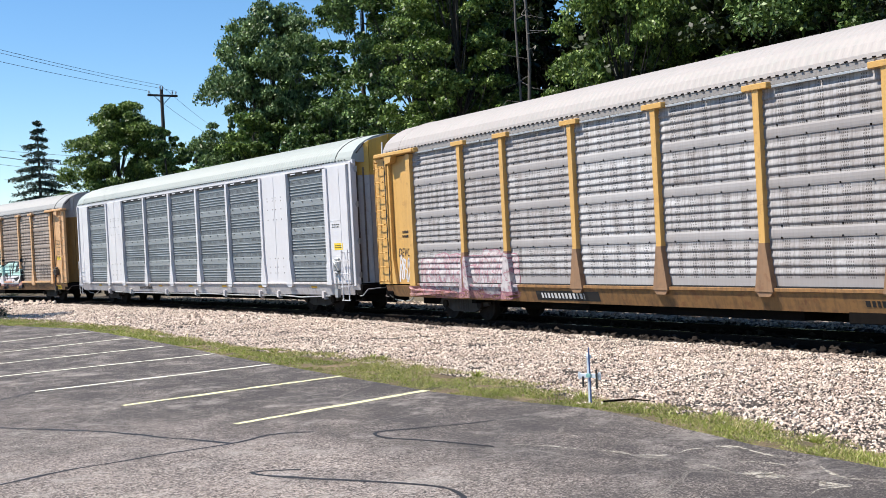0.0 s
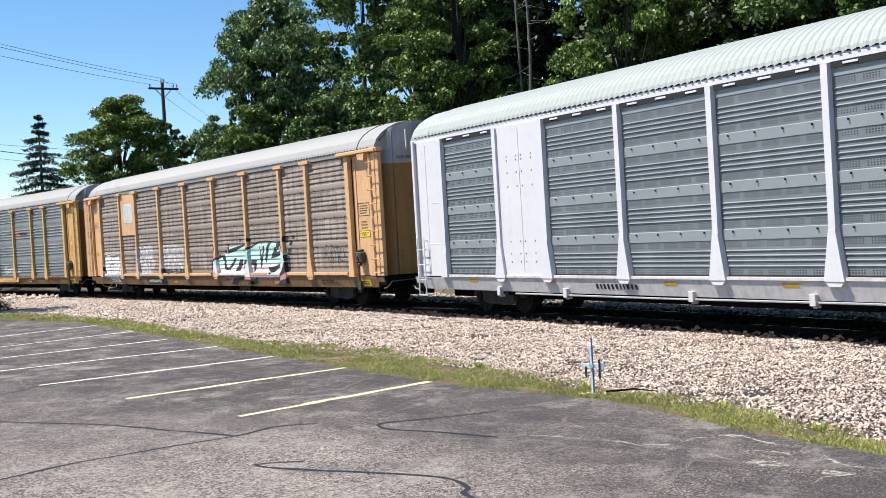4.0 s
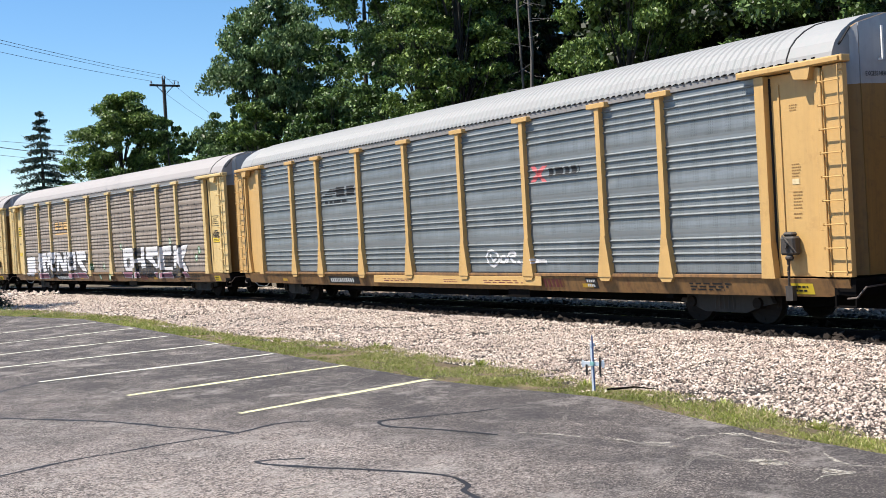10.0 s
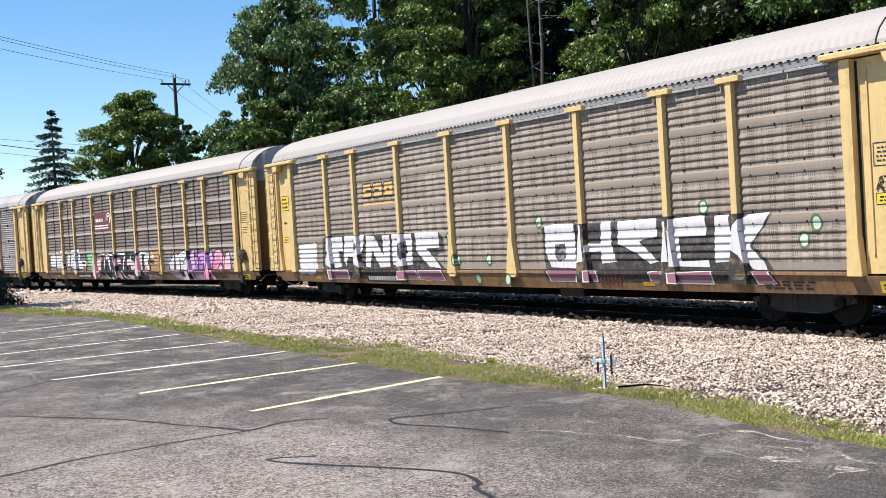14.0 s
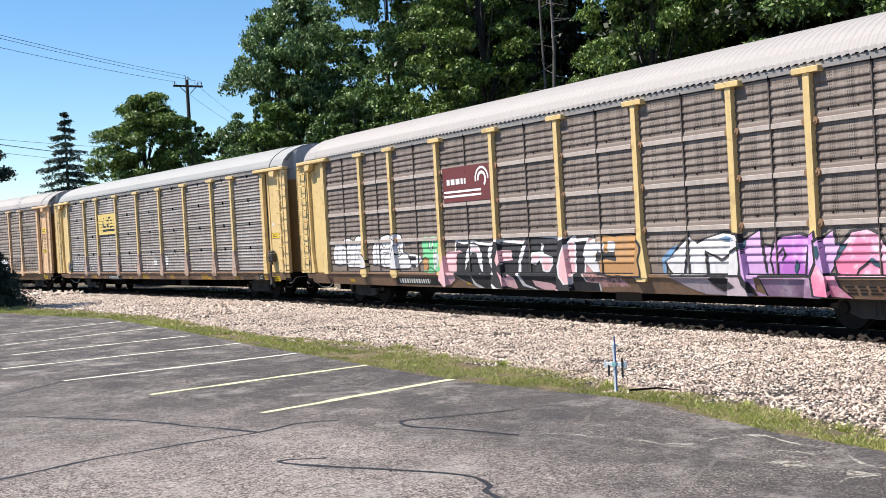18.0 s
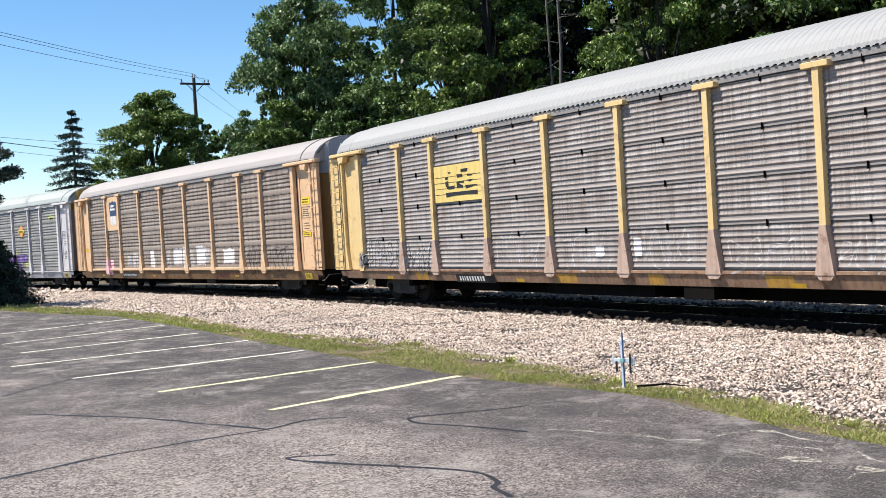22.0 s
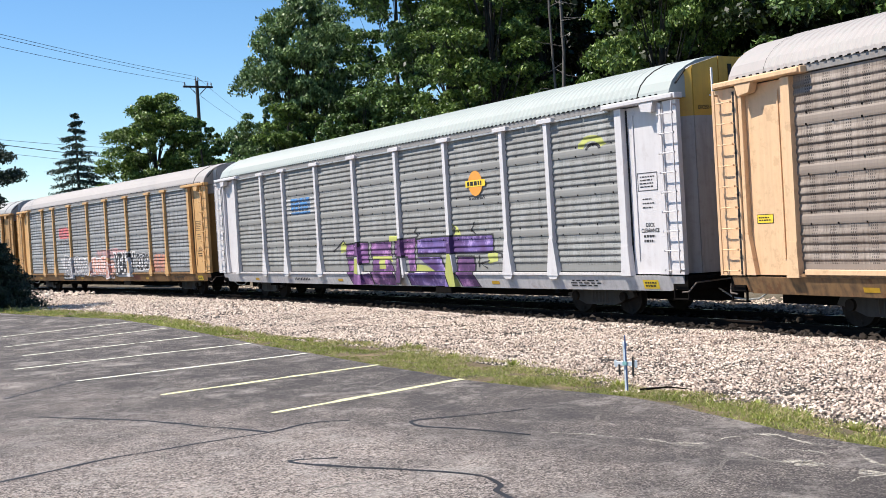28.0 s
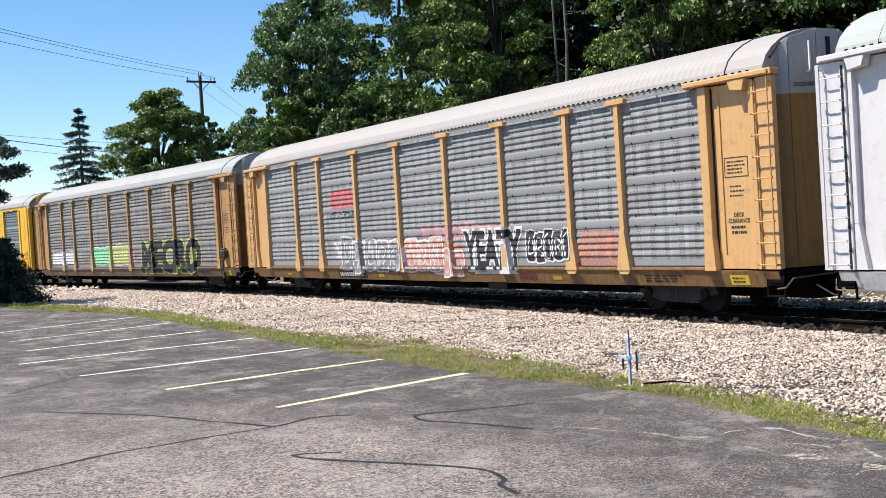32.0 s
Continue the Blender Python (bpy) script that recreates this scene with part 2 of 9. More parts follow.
    nt.links.new(v, wave.inputs["Vector"])
    nt.links.new(v, bend.inputs[0])
    soft_wave = nt.nodes.new("ShaderNodeVectorMath")
    soft_wave.operation = "SCALE"
    soft_wave.inputs["Scale"].default_value = 0.35
    nt.links.new(wave.outputs[1], soft_wave.inputs[0])
    nt.links.new(soft_wave.outputs[0], bend.inputs[1])
    cells = nt.nodes.new("ShaderNodeTexVoronoi")
    cells.feature = "DISTANCE_TO_EDGE"
    cells.inputs["Scale"].default_value = 0.5
    nt.links.new(bend.outputs[0], cells.inputs["Vector"])
    for width, col, amount in ((0.010, (0.42, 0.38, 0.33), 0.5), (0.004, (0.02, 0.02, 0.02), 0.6)):
        near = nt.nodes.new("ShaderNodeMapRange")
        near.inputs[1].default_value, near.inputs[2].default_value, near.inputs[3].default_value, near.inputs[4].default_value = width * 0.4, width, 1.0, 0.0
        nt.links.new(cells.outputs[0], near.inputs[0])
        c = mix(nt, times(nt, times(nt, near.outputs[0], amount), grain(nt, v, 0.9, 4, 0.46, 0.56)), c, col)
    nt.links.new(c, b.inputs["Base Color"])
    b.inputs["Roughness"].default_value = 0.9
    relief(nt, b, grain(nt, v, 55.0, 5, 0.3, 0.7, 0.7), 1.0, 0.018)
    return m


def soil(name, a, b_, scale=1.0, bump=0.6, fine=(0.1, 0.09, 0.06)):
    m, nt, b = nodes_of(name)
    v = coords(nt, shift=False)
    c = mix(nt, grain(nt, v, 0.8 * scale, 6), a, b_)
    c = mix(nt, times(nt, grain(nt, v, 14.0 * scale, 5, 0.48, 0.66), 0.6), c, fine)
    nt.links.new(c, b.inputs["Base Color"])
    b.inputs["Roughness"].default_value = 0.95
    relief(nt, b, grain(nt, v, 12.0 * scale, 6, 0.3, 0.7), bump, 0.05)
    return m


def stone_material(name="ballast stone", blacken=0.0):
    m, nt, b = nodes_of(name)
    g = nt.nodes.new("ShaderNodeNewGeometry")
    r = nt.nodes.new("ShaderNodeValToRGB")
    els = r.color_ramp.elements
    els[0].color, els[1].color = (0.36, 0.27, 0.20, 1), (0.86, 0.745, 0.62, 1)
    for at, col in ((0.12, (0.09, 0.075, 0.068, 1)), (0.24, (0.47, 0.365, 0.29, 1)), (0.5, (0.64, 0.515, 0.42, 1)), (0.82, (0.78, 0.665, 0.55, 1))):
        els.new(at).color = col
    nt.links.new(g.outputs["Random Per Island"], r.inputs[0])
    v = coords(nt, shift=False)
    c = mix(nt, times(nt, grain(nt, v, 0.7, 4), 0.35), r.outputs[0], (0.36, 0.25, 0.2))
    c = mix(nt, times(nt, grain(nt, v, 30.0, 3, 0.5, 0.7), 0.3), c, (0.2, 0.17, 0.15))
    # mixes in near black; high values imitate the shade under the train
    c = mix(nt, blacken, c, (0.012, 0.010, 0.009))
    nt.links.new(c, b.inputs["Base Color"])
    b.inputs["Roughness"].default_value = 0.85
    return m


M_ASPHALT = asphalt_material()
M_LINE = painted("faded yellow line paint", (0.66, 0.63, 0.36), (0.2, 0.19, 0.16), 0.6, 0.8)
M_CRUMB = painted("pale crumbled asphalt", (0.36, 0.33, 0.28), (0.12, 0.11, 0.10), 0.6, 0.95)
crumb_nodes = M_CRUMB.node_tree
crumb_nodes.links.new(grain(crumb_nodes, coords(crumb_nodes, shift=False), 16.0, 6, 0.40, 0.56, 0.75), crumb_nodes.nodes["Principled BSDF"].inputs["Alpha"])
M_LINE_WHITE = painted("worn whitish line paint", (0.66, 0.64, 0.52), (0.2, 0.19, 0.17), 0.75, 0.8)
M_CRACK = plain("crack sealer", (0.016, 0.016, 0.018), 0.6, 0, 0.4, 3)
M_EARTH = soil("dry brown earth", (0.085, 0.07, 0.05), (0.14, 0.115, 0.085), 1.0, 0.8, (0.05, 0.05, 0.025))
# dark so that the gaps between loose stones look shaded
M_BED = soil("ballast fines darkened for gap shade", (0.03, 0.024, 0.02), (0.07, 0.055, 0.046), 1.6, 1.0, (0.02, 0.017, 0.015))
# near black in place of the shade on the ballast under the cars
M_BED_SHADE = plain("track fines blackened for shade", (0.006, 0.0055, 0.005), 0.95, 0, 0.4, 5)
M_STONE = stone_material()
M_SHADESTONE = stone_material("ballast stone blackened for shade", 0.95)
# darker copy of the stone for the strip in the train's shadow
M_DIMSTONE = stone_material("ballast stone darkened for the train's shadow", 0.4)
M_GREYSTONE = stone_material("grey ballast stone", 0.12)
M_GRASS = leafy("grass", (0.11, 0.15, 0.022), (0.37, 0.405, 0.085), (0.66, 0.62, 0.28), 0.3, 0.6)
M_STRAW = leafy("dry straw grass", (0.30, 0.235, 0.11), (0.50, 0.40, 0.21), (0.66, 0.56, 0.34), 0.2, 0.7)
M_BLUE = painted("blue paint", (0.035, 0.07, 0.19), (0.12, 0.2, 0.35), 0.3, 0.5)
M_PALEBLUE = painted("faded pale blue paint", (0.56, 0.63, 0.70), (0.75, 0.74, 0.74), 0.7, 0.7)
M_DEAD = painted("bleached dead wood", (0.13, 0.115, 0.105), (0.05, 0.06, 0.055), 0.6, 0.95)
M_TURF = soil("thatch and dry soil", (0.09, 0.08, 0.04), (0.32, 0.225, 0.13), 1.8, 1.0, (0.05, 0.045, 0.025))
# rail, tie, gear and wheel colours are lowered to carry the shade under cars
M_RAIL = painted("rusty rail steel darkened for shade", (0.018, 0.013, 0.011), (0.012, 0.009, 0.008), 0.5, 0.7, 0.1)
M_RAILTOP = plain("polished rail head", (0.45, 0.44, 0.43), 0.25, 1.0)
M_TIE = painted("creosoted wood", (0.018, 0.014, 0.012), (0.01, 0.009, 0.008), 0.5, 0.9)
M_DARK = painted("running gear steel darkened for shade", (0.009, 0.008, 0.0075), (0.016, 0.013, 0.011), 0.5, 0.9, 0.0)
M_TRUCK = painted("sooty brown truck steel", (0.06, 0.05, 0.043), (0.02, 0.017, 0.015), 0.6, 0.85)
M_WHEEL = painted("brown wheel steel darkened for shade", (0.035, 0.028, 0.024), (0.01, 0.009, 0.008), 0.5, 0.8, 0.0)
M_GALV = painted("galvanised steel", (0.42, 0.43, 0.44), (0.16, 0.14, 0.13), 0.3, 0.45, 0.4)
M_BARK = painted("grey brown bark", (0.05, 0.042, 0.036), (0.02, 0.035, 0.03), 0.6, 0.95)
M_POLE = painted("weathered pole wood", (0.07, 0.058, 0.05), (0.03, 0.03, 0.03), 0.4, 0.95)
M_WIRE = plain("black cable", (0.03, 0.03, 0.035), 0.6)
# black for dark joints and for strips that imitate shaded gaps
M_PIT = plain("flat black of joints and shade", (0.01, 0.01, 0.011), 0.8)
M_BLACK = plain("black paint", (0.015, 0.015, 0.016), 0.6)
M_WHITE = painted("white lettering paint", (0.78, 0.77, 0.75), (0.3, 0.28, 0.26), 0.3, 0.6)
M_SIGN = plain("yellow label", (0.8, 0.56, 0.04), 0.5, 0, 0.1)
# steel colour lowered for the black shadow on the brake gear
M_BRAKE = painted("brake gear steel darkened for shadow", (0.05, 0.042, 0.036), (0.02, 0.016, 0.014), 0.6, 0.7)
M_PIPE = painted("rusty pipe steel", (0.12, 0.095, 0.08), (0.05, 0.035, 0.028), 0.5, 0.7)
M_ORANGE = painted("faded orange sign paint", (0.72, 0.30, 0.045), (0.5, 0.3, 0.12), 0.4, 0.6)
M_AMBER = plain("amber reflector", (0.62, 0.36, 0.03), 0.4, 0, 0.2)


for dull in (M_DARK, M_WHEEL, M_TIE, M_RAIL, M_BED_SHADE, M_SHADESTONE):
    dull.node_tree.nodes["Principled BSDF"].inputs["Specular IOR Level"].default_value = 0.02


# ---- mesh helpers ----
def box(bm, x0, x1, y0, y1, z0, z1):
    v = [bm.verts.new(p) for p in ((x0, y0, z0), (x1, y0, z0), (x1, y1, z0), (x0, y1, z0), (x0, y0, z1), (x1, y0, z1), (x1, y1, z1), (x0, y1, z1))]
    for q in ((0, 3, 2, 1), (4, 5, 6, 7), (0, 1, 5, 4), (1, 2, 6, 5), (2, 3, 7, 6), (3, 0, 4, 7)):
        bm.faces.new([v[i] for i in q])


def boxes(*rows, bevel=0.0):
    bm = bmesh.new()
    for r in rows:
        box(bm, *r)
    if bevel:
        bmesh.ops.bevel(bm, geom=bm.edges[:], offset=bevel, segments=1, affect="EDGES")
    return bm


def prism(bm, outline, y0, y1):
    """A flat outline in x and z, drawn out from y0 to y1."""
    a = [bm.verts.new((x, y0, z)) for x, z in outline]
    b = [bm.verts.new((x, y1, z)) for x, z in outline]
    n = len(a)
    bm.faces.new(a)
    bm.faces.new(b[::-1])
    for i in range(n):
        bm.faces.new((a[i - 1], b[i - 1], b[i], a[i]))
    bmesh.ops.recalc_face_normals(bm, faces=bm.faces[:])


def rod(bm, a, b, r, n=8, r2=None):
    a, b = Vector(a), Vector(b)
    m = Matrix.Translation((a + b) / 2) @ (b - a).to_track_quat("Z", "Y").to_matrix().to_4x4()
    bmesh.ops.create_cone(bm, cap_ends=True, segments=n, radius1=r, radius2=r if r2 is None else r2, depth=(b - a).length, matrix=m)


def data_of(name, bm, material, smooth=False):
    me = bpy.data.meshes.new(name)
    bm.to_mesh(me)
    bm.free()
    for m in material if isinstance(material, (list, tuple)) else [material]:
        me.materials.append(m)
    if smooth:
        me.polygons.foreach_set("use_smooth", [True] * len(me.polygons))
    return me


def part(name, bm, material, parent, label="", smooth=False):
    ob = new(name, data_of(name, bm, material, smooth))
    ob.parent = parent
    return tagged(ob, label)


def piece(name, me, parent, m=None, label=""):
    """A part that shares the mesh me."""
    ob = new(name, me)
    ob.parent = parent
    if m is not None:
        ob.matrix_basis = m
    return tagged(ob, label)


def raw(name, verts, faces, material, parent=None, smooth=False):
    me = bpy.data.meshes.new(name)
    me.from_pydata([tuple(v) for v in verts], [], faces)
    for m in material if isinstance(material, (list, tuple)) else [material]:
        me.materials.append(m)
    if smooth:
        me.polygons.foreach_set("use_smooth", [True] * len(me.polygons))
    ob = new(name, me)
    ob.parent = parent
    return ob


def strip(s_rows, off_rows, z_of, name, material):
    """A sheet in plan coordinates; z_of(s, off) gives its height."""
    vs, fs = [], []
    n = len(off_rows)
    for s in s_rows:
        for o in off_rows:
            vs.append(on_track(s, o, z_of(s, o)))
    for i in range(len(s_rows) - 1):
        for j in range(n - 1):
            fs.append((i * n + j, (i + 1) * n + j, (i + 1) * n + j + 1, i * n + j + 1))
    return raw(name, vs, fs, material)


# ---- ground, track ----
LOT_Z = 0.12
ground_s = [-3200, -1200, -500, -250, -160, -120] + list(range(-110, 24, 5)) + [40, 80, 150, 260, 500, 1200, 3200]
ground_o = [-2500, -900, -300, -100, -40, -14, -9.6, -8.6, -7.4, -5, -3, -2.2, 2.2, 4, 7, 10, 20, 50, 150, 600, 2500]


def ground_z(s, o):
    base = -0.6 if abs(o) < 5.1 else -0.35
    if o < -9:
        base = -0.05
    if o > 5:
        base = -0.2 + min((o - 5) * 0.08, 0.5)
    return base


ground = tagged(strip(ground_s, ground_o, ground_z, "ground", M_EARTH), "dry grassy earth around the railway", "ground", kind="structure")

LINES = (((-13.4, -12.94), (-14.25, -9.9)), ((-16.31, -13.65), (-16.92, -10.05)), ((-19.27, -14.4), (-19.76, -10.27)), ((-22.36, -15.04), (-22.85, -10.39)),
         ((-25.16, -14.6), (-25.89, -10.66)), ((-28.04, -14.7), (-29.4, -10.63)), ((-31.38, -14.94), (-33.1, -10.85)))
CRACKS = (((-11.2, -16.6), (-11.56, -15.87), (-11.79, -15.27), (-11.96, -14.44), (-12.07, -13.5), (-12.32, -12.9), (-12.14, -12.42)),
          ((-15.55, -15.41), (-14.0, -14.31), (-13.07, -13.87), (-12.14, -13.39)),
          ((-11.31, -10.52), (-11.43, -11.2), (-11.58, -11.69), (-11.53, -11.94), (-11.16, -11.96), (-10.6, -11.64), (-9.91, -11.35)),
          ((-10.2, -13.31), (-10.38, -13.72), (-9.92, -13.52), (-9.34, -13.1), (-8.64, -12.66), (-8.18, -12.67), (-8.01, -12.81), (-7.65, -12.84)),
          ((-17.9, -15.6), (-18.52, -15.07), (-19.1, -14.5), (-19.22, -13.96)))
CROSS = (-12.19, -8.55)
WIRES = (((-74.66, -9.98, 9.75), (-106.05, 12.15, 11.0), 0.012), ((-74.67, -9.99, 9.45), (-106.07, 12.07, 9.6), 0.024), ((-74.67, -10.02, 8.95), (-106.08, 12.05, 9.2), 0.012))


ballast_s = [-400, -250, -160, -130] + [x * 2.0 for x in range(-60, 12)] + [40, 80, 150, 320]


def ballast_z(s, o):
    a = abs(o)
    n = 0.05 * noise.noise((s * 0.5, o * 0.5, 1)) + 0.03 * noise.noise((s * 2.1, o * 2.1, 5))
    if a < 1.35:
        return -0.185 + 0.3 * n
    if a < 2.0:
        return -0.13 + 0.5 * n
    if o > 0:
        return -0.13 - (o - 2) * 0.05 + n
    return -0.09 + n + 0.04 * min(1, (-o - 2) / 4)


bed = strip(ballast_s, [-8.9, -8.2, -7.6, -7, -6.4, -5.8, -5.2, -4.6, -4, -3.4, -2.8, -2.2, -1.8, -1.4, -0.9, 0, 0.9, 1.4, 1.9, 2.6, 3.6, 5.2, 7.0, 9.0], ballast_z, "ballast_bed", M_BED)
tagged(bed, "crushed stone bed under and beside the track, darkened for gap shade", "ballast", kind="structure")


# black sheet over the ballast imitates the shade under the train
shade_sheet = strip([-120 + 2 * i for i in range(72)], [-1.72, -1.3, -0.6, 0, 0.6, 1.3, 1.72], lambda s, o: max(ballast_z(s, o), -0.19 if abs(o) < 1 else -0.16) + 0.012, "oiled_ballast", M_BED_SHADE)
tagged(shade_sheet, "black sheet for the shade on the ballast under the train", "ballast", kind="structure")


def stones(name, s0, s1, o0, o1, step, size, seed, mat=None, whole=False):
    """Loose stones, each a rough lump of its own."""
    rng = np.random.default_rng(seed)
    base = np.array([(1, 0, 0), (-1, 0, 0), (0, 1, 0), (0, -1, 0), (0, 0, 1), (0, 0, -1)], float)
    tri = np.array([(0, 2, 4), (2, 1, 4), (1, 3, 4), (3, 0, 4), (2, 0, 5), (1, 2, 5), (3, 1, 5), (0, 3, 5)])
    if not whole:
        tri = tri[:4]
    cells = [(s, o) for s in np.arange(s0, s1, step) for o in np.arange(o0, o1, step)]
    vs, fs = [], []
    for s, o in cells:
        s, o = s + rng.uniform(-0.5, 0.5) * step, o + rng.uniform(-0.5, 0.5) * step
        if o < rim(s) + rng.uniform(-0.25, 0.35):
            continue
        r = size * rng.uniform(0.55, 1.45)
        p = base * rng.uniform(0.55, 1.2, (6, 1)) * r * np.array([1, rng.uniform(0.6, 1), rng.uniform(0.5, 0.85)])
        p += rng.uniform(-0.25, 0.25, (6, 3)) * r
        a, b = rng.uniform(0, 6.28), rng.uniform(-0.7, 0.7)
        ca, sa, cb, sb = math.cos(a), math.sin(a), math.cos(b), math.sin(b)
        p = p @ np.array([[ca, sa, 0], [-sa, ca, 0], [0, 0, 1]]) @ np.array([[1, 0, 0], [0, cb, sb], [0, -sb, cb]])
        c = on_track(s, o, ballast_z(s, o) + r * rng.uniform(0.0, 1.0))
        n = len(vs) * 6
        vs.append(p + np.array(c))
        fs.append(tri + n)
    vs, fs = np.concatenate(vs), np.concatenate(fs)
    return tagged(raw(name, vs.tolist(), fs.tolist(), mat or M_STONE), "loose pinkish grey crushed railway stones", "ballast", kind="stuff")


RIM = ((-130, -9.4), (-60, -8.9), (-48, -8.3), (-36, -7.7), (-26, -8.4), (-20.5, -7.75), (-16, -7.85), (-13.5, -8.05), (-12.2, -8.3), (-11.6, -8.0), (-10.4, -8.1), (-9.4, -8.2), (-8.4, -8.45), (-7.8, -8.6), (40, -8.9))
EDGE = ((-130, -12.5), (-60, -11.5), (-41.4, -9.95), (-36, -9.07), (-29, -9.3), (-23, -9.6), (-17, -9.65), (-14.3, -9.6), (-11.4, -9.05), (-8.6, -9.35), (40, -9.5))


def along(table, s):
    for (a, u), (b, v) in zip(table, table[1:]):
        if s <= b:
            return u + (v - u) * min(max((s - a) / (b - a), 0), 1)
    return table[-1][1]


def rim(s):
    """Where the turf ends and the stones begin."""
    return along(RIM, s) + 0.15 * noise.noise((s * 0.8, 7, 0))


def lot_edge(s):
    return along(EDGE, s) + 0.07 * noise.noise((s * 0.9, 3, 0)) + 0.03 * noise.noise((s * 4, 9, 0))


# the asphalt: one slab whose rim follows the turf
def parking_lot():
    ss = [-78 + 0.5 * i for i in range(0, 230)]
    bm = bmesh.new()
    top = [bm.verts.new(on_track(s, lot_edge(s), LOT_Z)) for s in ss]
    low = [bm.verts.new(on_track(s, lot_edge(s) + 0.03, LOT_Z - 0.14)) for s in ss]
    near = [bm.verts.new((p.co.x, -60.0, LOT_Z)) for p in top]
    for i in range(len(ss) - 1):
        bm.faces.new((near[i], near[i + 1], top[i + 1], top[i]))
        bm.faces.new((top[i], top[i + 1], low[i + 1], low[i]))
    ob = new("parking_lot", data_of("parking_lot", bm, M_ASPHALT))
    return tagged(ob, "weathered grey asphalt parking lot with sealed cracks", "parking lot", kind="structure")


lot = parking_lot()


def ribbon(name, pts, width, material, parent, z=0.004, ragged=0.0, label=""):
    """A flat stripe of paint or sealer along points on the asphalt."""
    bm = bmesh.new()
    dense = []
    if ragged > 0.3:
        soft = []
        for i in range(len(pts) - 1):
            p0, p1, p2, p3 = (Vector(pts[max(0, min(len(pts) - 1, i + k))]) for k in (-1, 0, 1, 2))
            for t in (0, 0.25, 0.5, 0.75):
                soft.append(tuple(0.5 * ((2 * p1) + (p2 - p0) * t + (2 * p0 - 5 * p1 + 4 * p2 - p3) * t * t + (3 * p1 - p0 - 3 * p2 + p3) * t ** 3)))
        pts = soft + [pts[-1]]
    for a, b in zip(pts, pts[1:]):
        a, b = Vector((*a, 0)), Vector((*b, 0))
        n = max(1, int((b - a).length / 0.1))
        dense += [a.lerp(b, i / n) for i in range(n)]
    dense.append(Vector((*pts[-1], 0)))
    rows = []
    for i, p in enumerate(dense):
        u = (dense[min(i + 1, len(dense) - 1)] - dense[max(i - 1, 0)]).normalized()
        nrm = Vector((-u.y, u.x, 0))
        w = width * (0.5 + ragged * noise.noise((p.x * 3, p.y * 3, 2)))
        sh = nrm * ragged * 0.12 * noise.noise((p.x * 1.7, p.y * 1.7, 8))
        rows.append((bm.verts.new(p + sh + nrm * w + Vector((0, 0, LOT_Z + z))), bm.verts.new(p + sh - nrm * w + Vector((0, 0, LOT_Z + z)))))
    for (a, b), (c, d) in zip(rows, rows[1:]):
        bm.faces.new((a, b, d, c))
    return part(name, bm, material, parent, label)


for i, (line_a, line_b) in enumerate(LINES):
    ribbon("stall_line", [line_a, line_b], 0.13, M_LINE if i < 2 else M_LINE_WHITE, lot, 0.005, 0.28, "faded yellow painted stall line" if i < 2 else "worn whitish painted stall line")
for crack in CRACKS:
    ribbon("sealed_crack", crack, 0.05, M_CRACK, lot, 0.003, 0.5, "black tar sealed crack")

# thin crumbling cracks with pale edges near the turf
PALE_CRACKS = (((-9.07, -10.74), (-8.71, -10.60), (-8.46, -10.57), (-8.20, -10.48)),
               ((-8.03, -10.49), (-7.74, -10.42), (-7.36, -10.45), (-7.03, -10.32)),
               ((-8.36, -9.67), (-7.83, -9.68), (-7.42, -9.65)),
               ((-8.41, -10.24), (-8.43, -10.03), (-8.34, -9.90)),
               ((-9.23, -10.82), (-9.59, -10.98), (-9.93, -11.17)),
               ((-7.12, -9.75), (-6.77, -9.90), (-6.55, -9.90)),
               ((-7.76, -10.08), (-7.56, -10.01), (-7.34, -9.96)),
               ((-6.46, -10.53), (-6.52, -10.36), (-6.46, -10.17)))
for crack in PALE_CRACKS:
    ribbon("crumbling_crack", crack, 0.028, M_CRUMB, lot, 0.003, 0.75, "thin crumbling crack with pale edges")
for i, (x, y) in enumerate(((-7.22, -10.36), (-7.08, -10.37), (-6.56, -10.19), (-8.50, -10.46), (-8.30, -9.73))):
    ribbon("crumbled_patch", ((x - 0.1, y - 0.07), (x - 0.03, y - 0.01), (x + 0.05, y + 0.02), (x + 0.1, y + 0.08)), 0.1, M_CRUMB, lot, 0.0035, 0.9, "small patch of pale crumbled asphalt")


def rail(off):
    prof = ((-0.07, -0.175), (0.07, -0.175), (0.07, -0.16), (0.012, -0.145), (0.01, -0.05), (0.036, -0.04), (0.036, -0.004), (0.028, 0.0),
            (-0.028, 0.0), (-0.036, -0.004), (-0.036, -0.04), (-0.01, -0.05), (-0.012, -0.145), (-0.07, -0.16))
    ss = [-400, -300, -200, -150] + [4.0 * i for i in range(-30, 10)] + [60, 100, 200, 320]
    n = len(prof)
    vs = [on_track(s, off + a, b) for s in ss for a, b in prof]
    fs = [(i * n + j, i * n + (j + 1) % n, (i + 1) * n + (j + 1) % n, (i + 1) * n + j) for i in range(len(ss) - 1) for j in range(n)]
    ob = raw("rail", vs, fs, [M_RAIL, M_RAILTOP])
    for f in ob.data.polygons:
        if f.index % n in (6, 7, 8):
            f.material_index = 1
    return tagged(ob, "rusty steel rail with a polished head on wooden ties", "rail", "rails of the track", "structure")


for rail_off in (-0.755, 0.755):
    rail(rail_off)
tie_me = data_of("railway_tie", boxes((-0.115, 0.115, -1.3, 1.3, -0.36, -0.178), bevel=0.012), M_TIE)
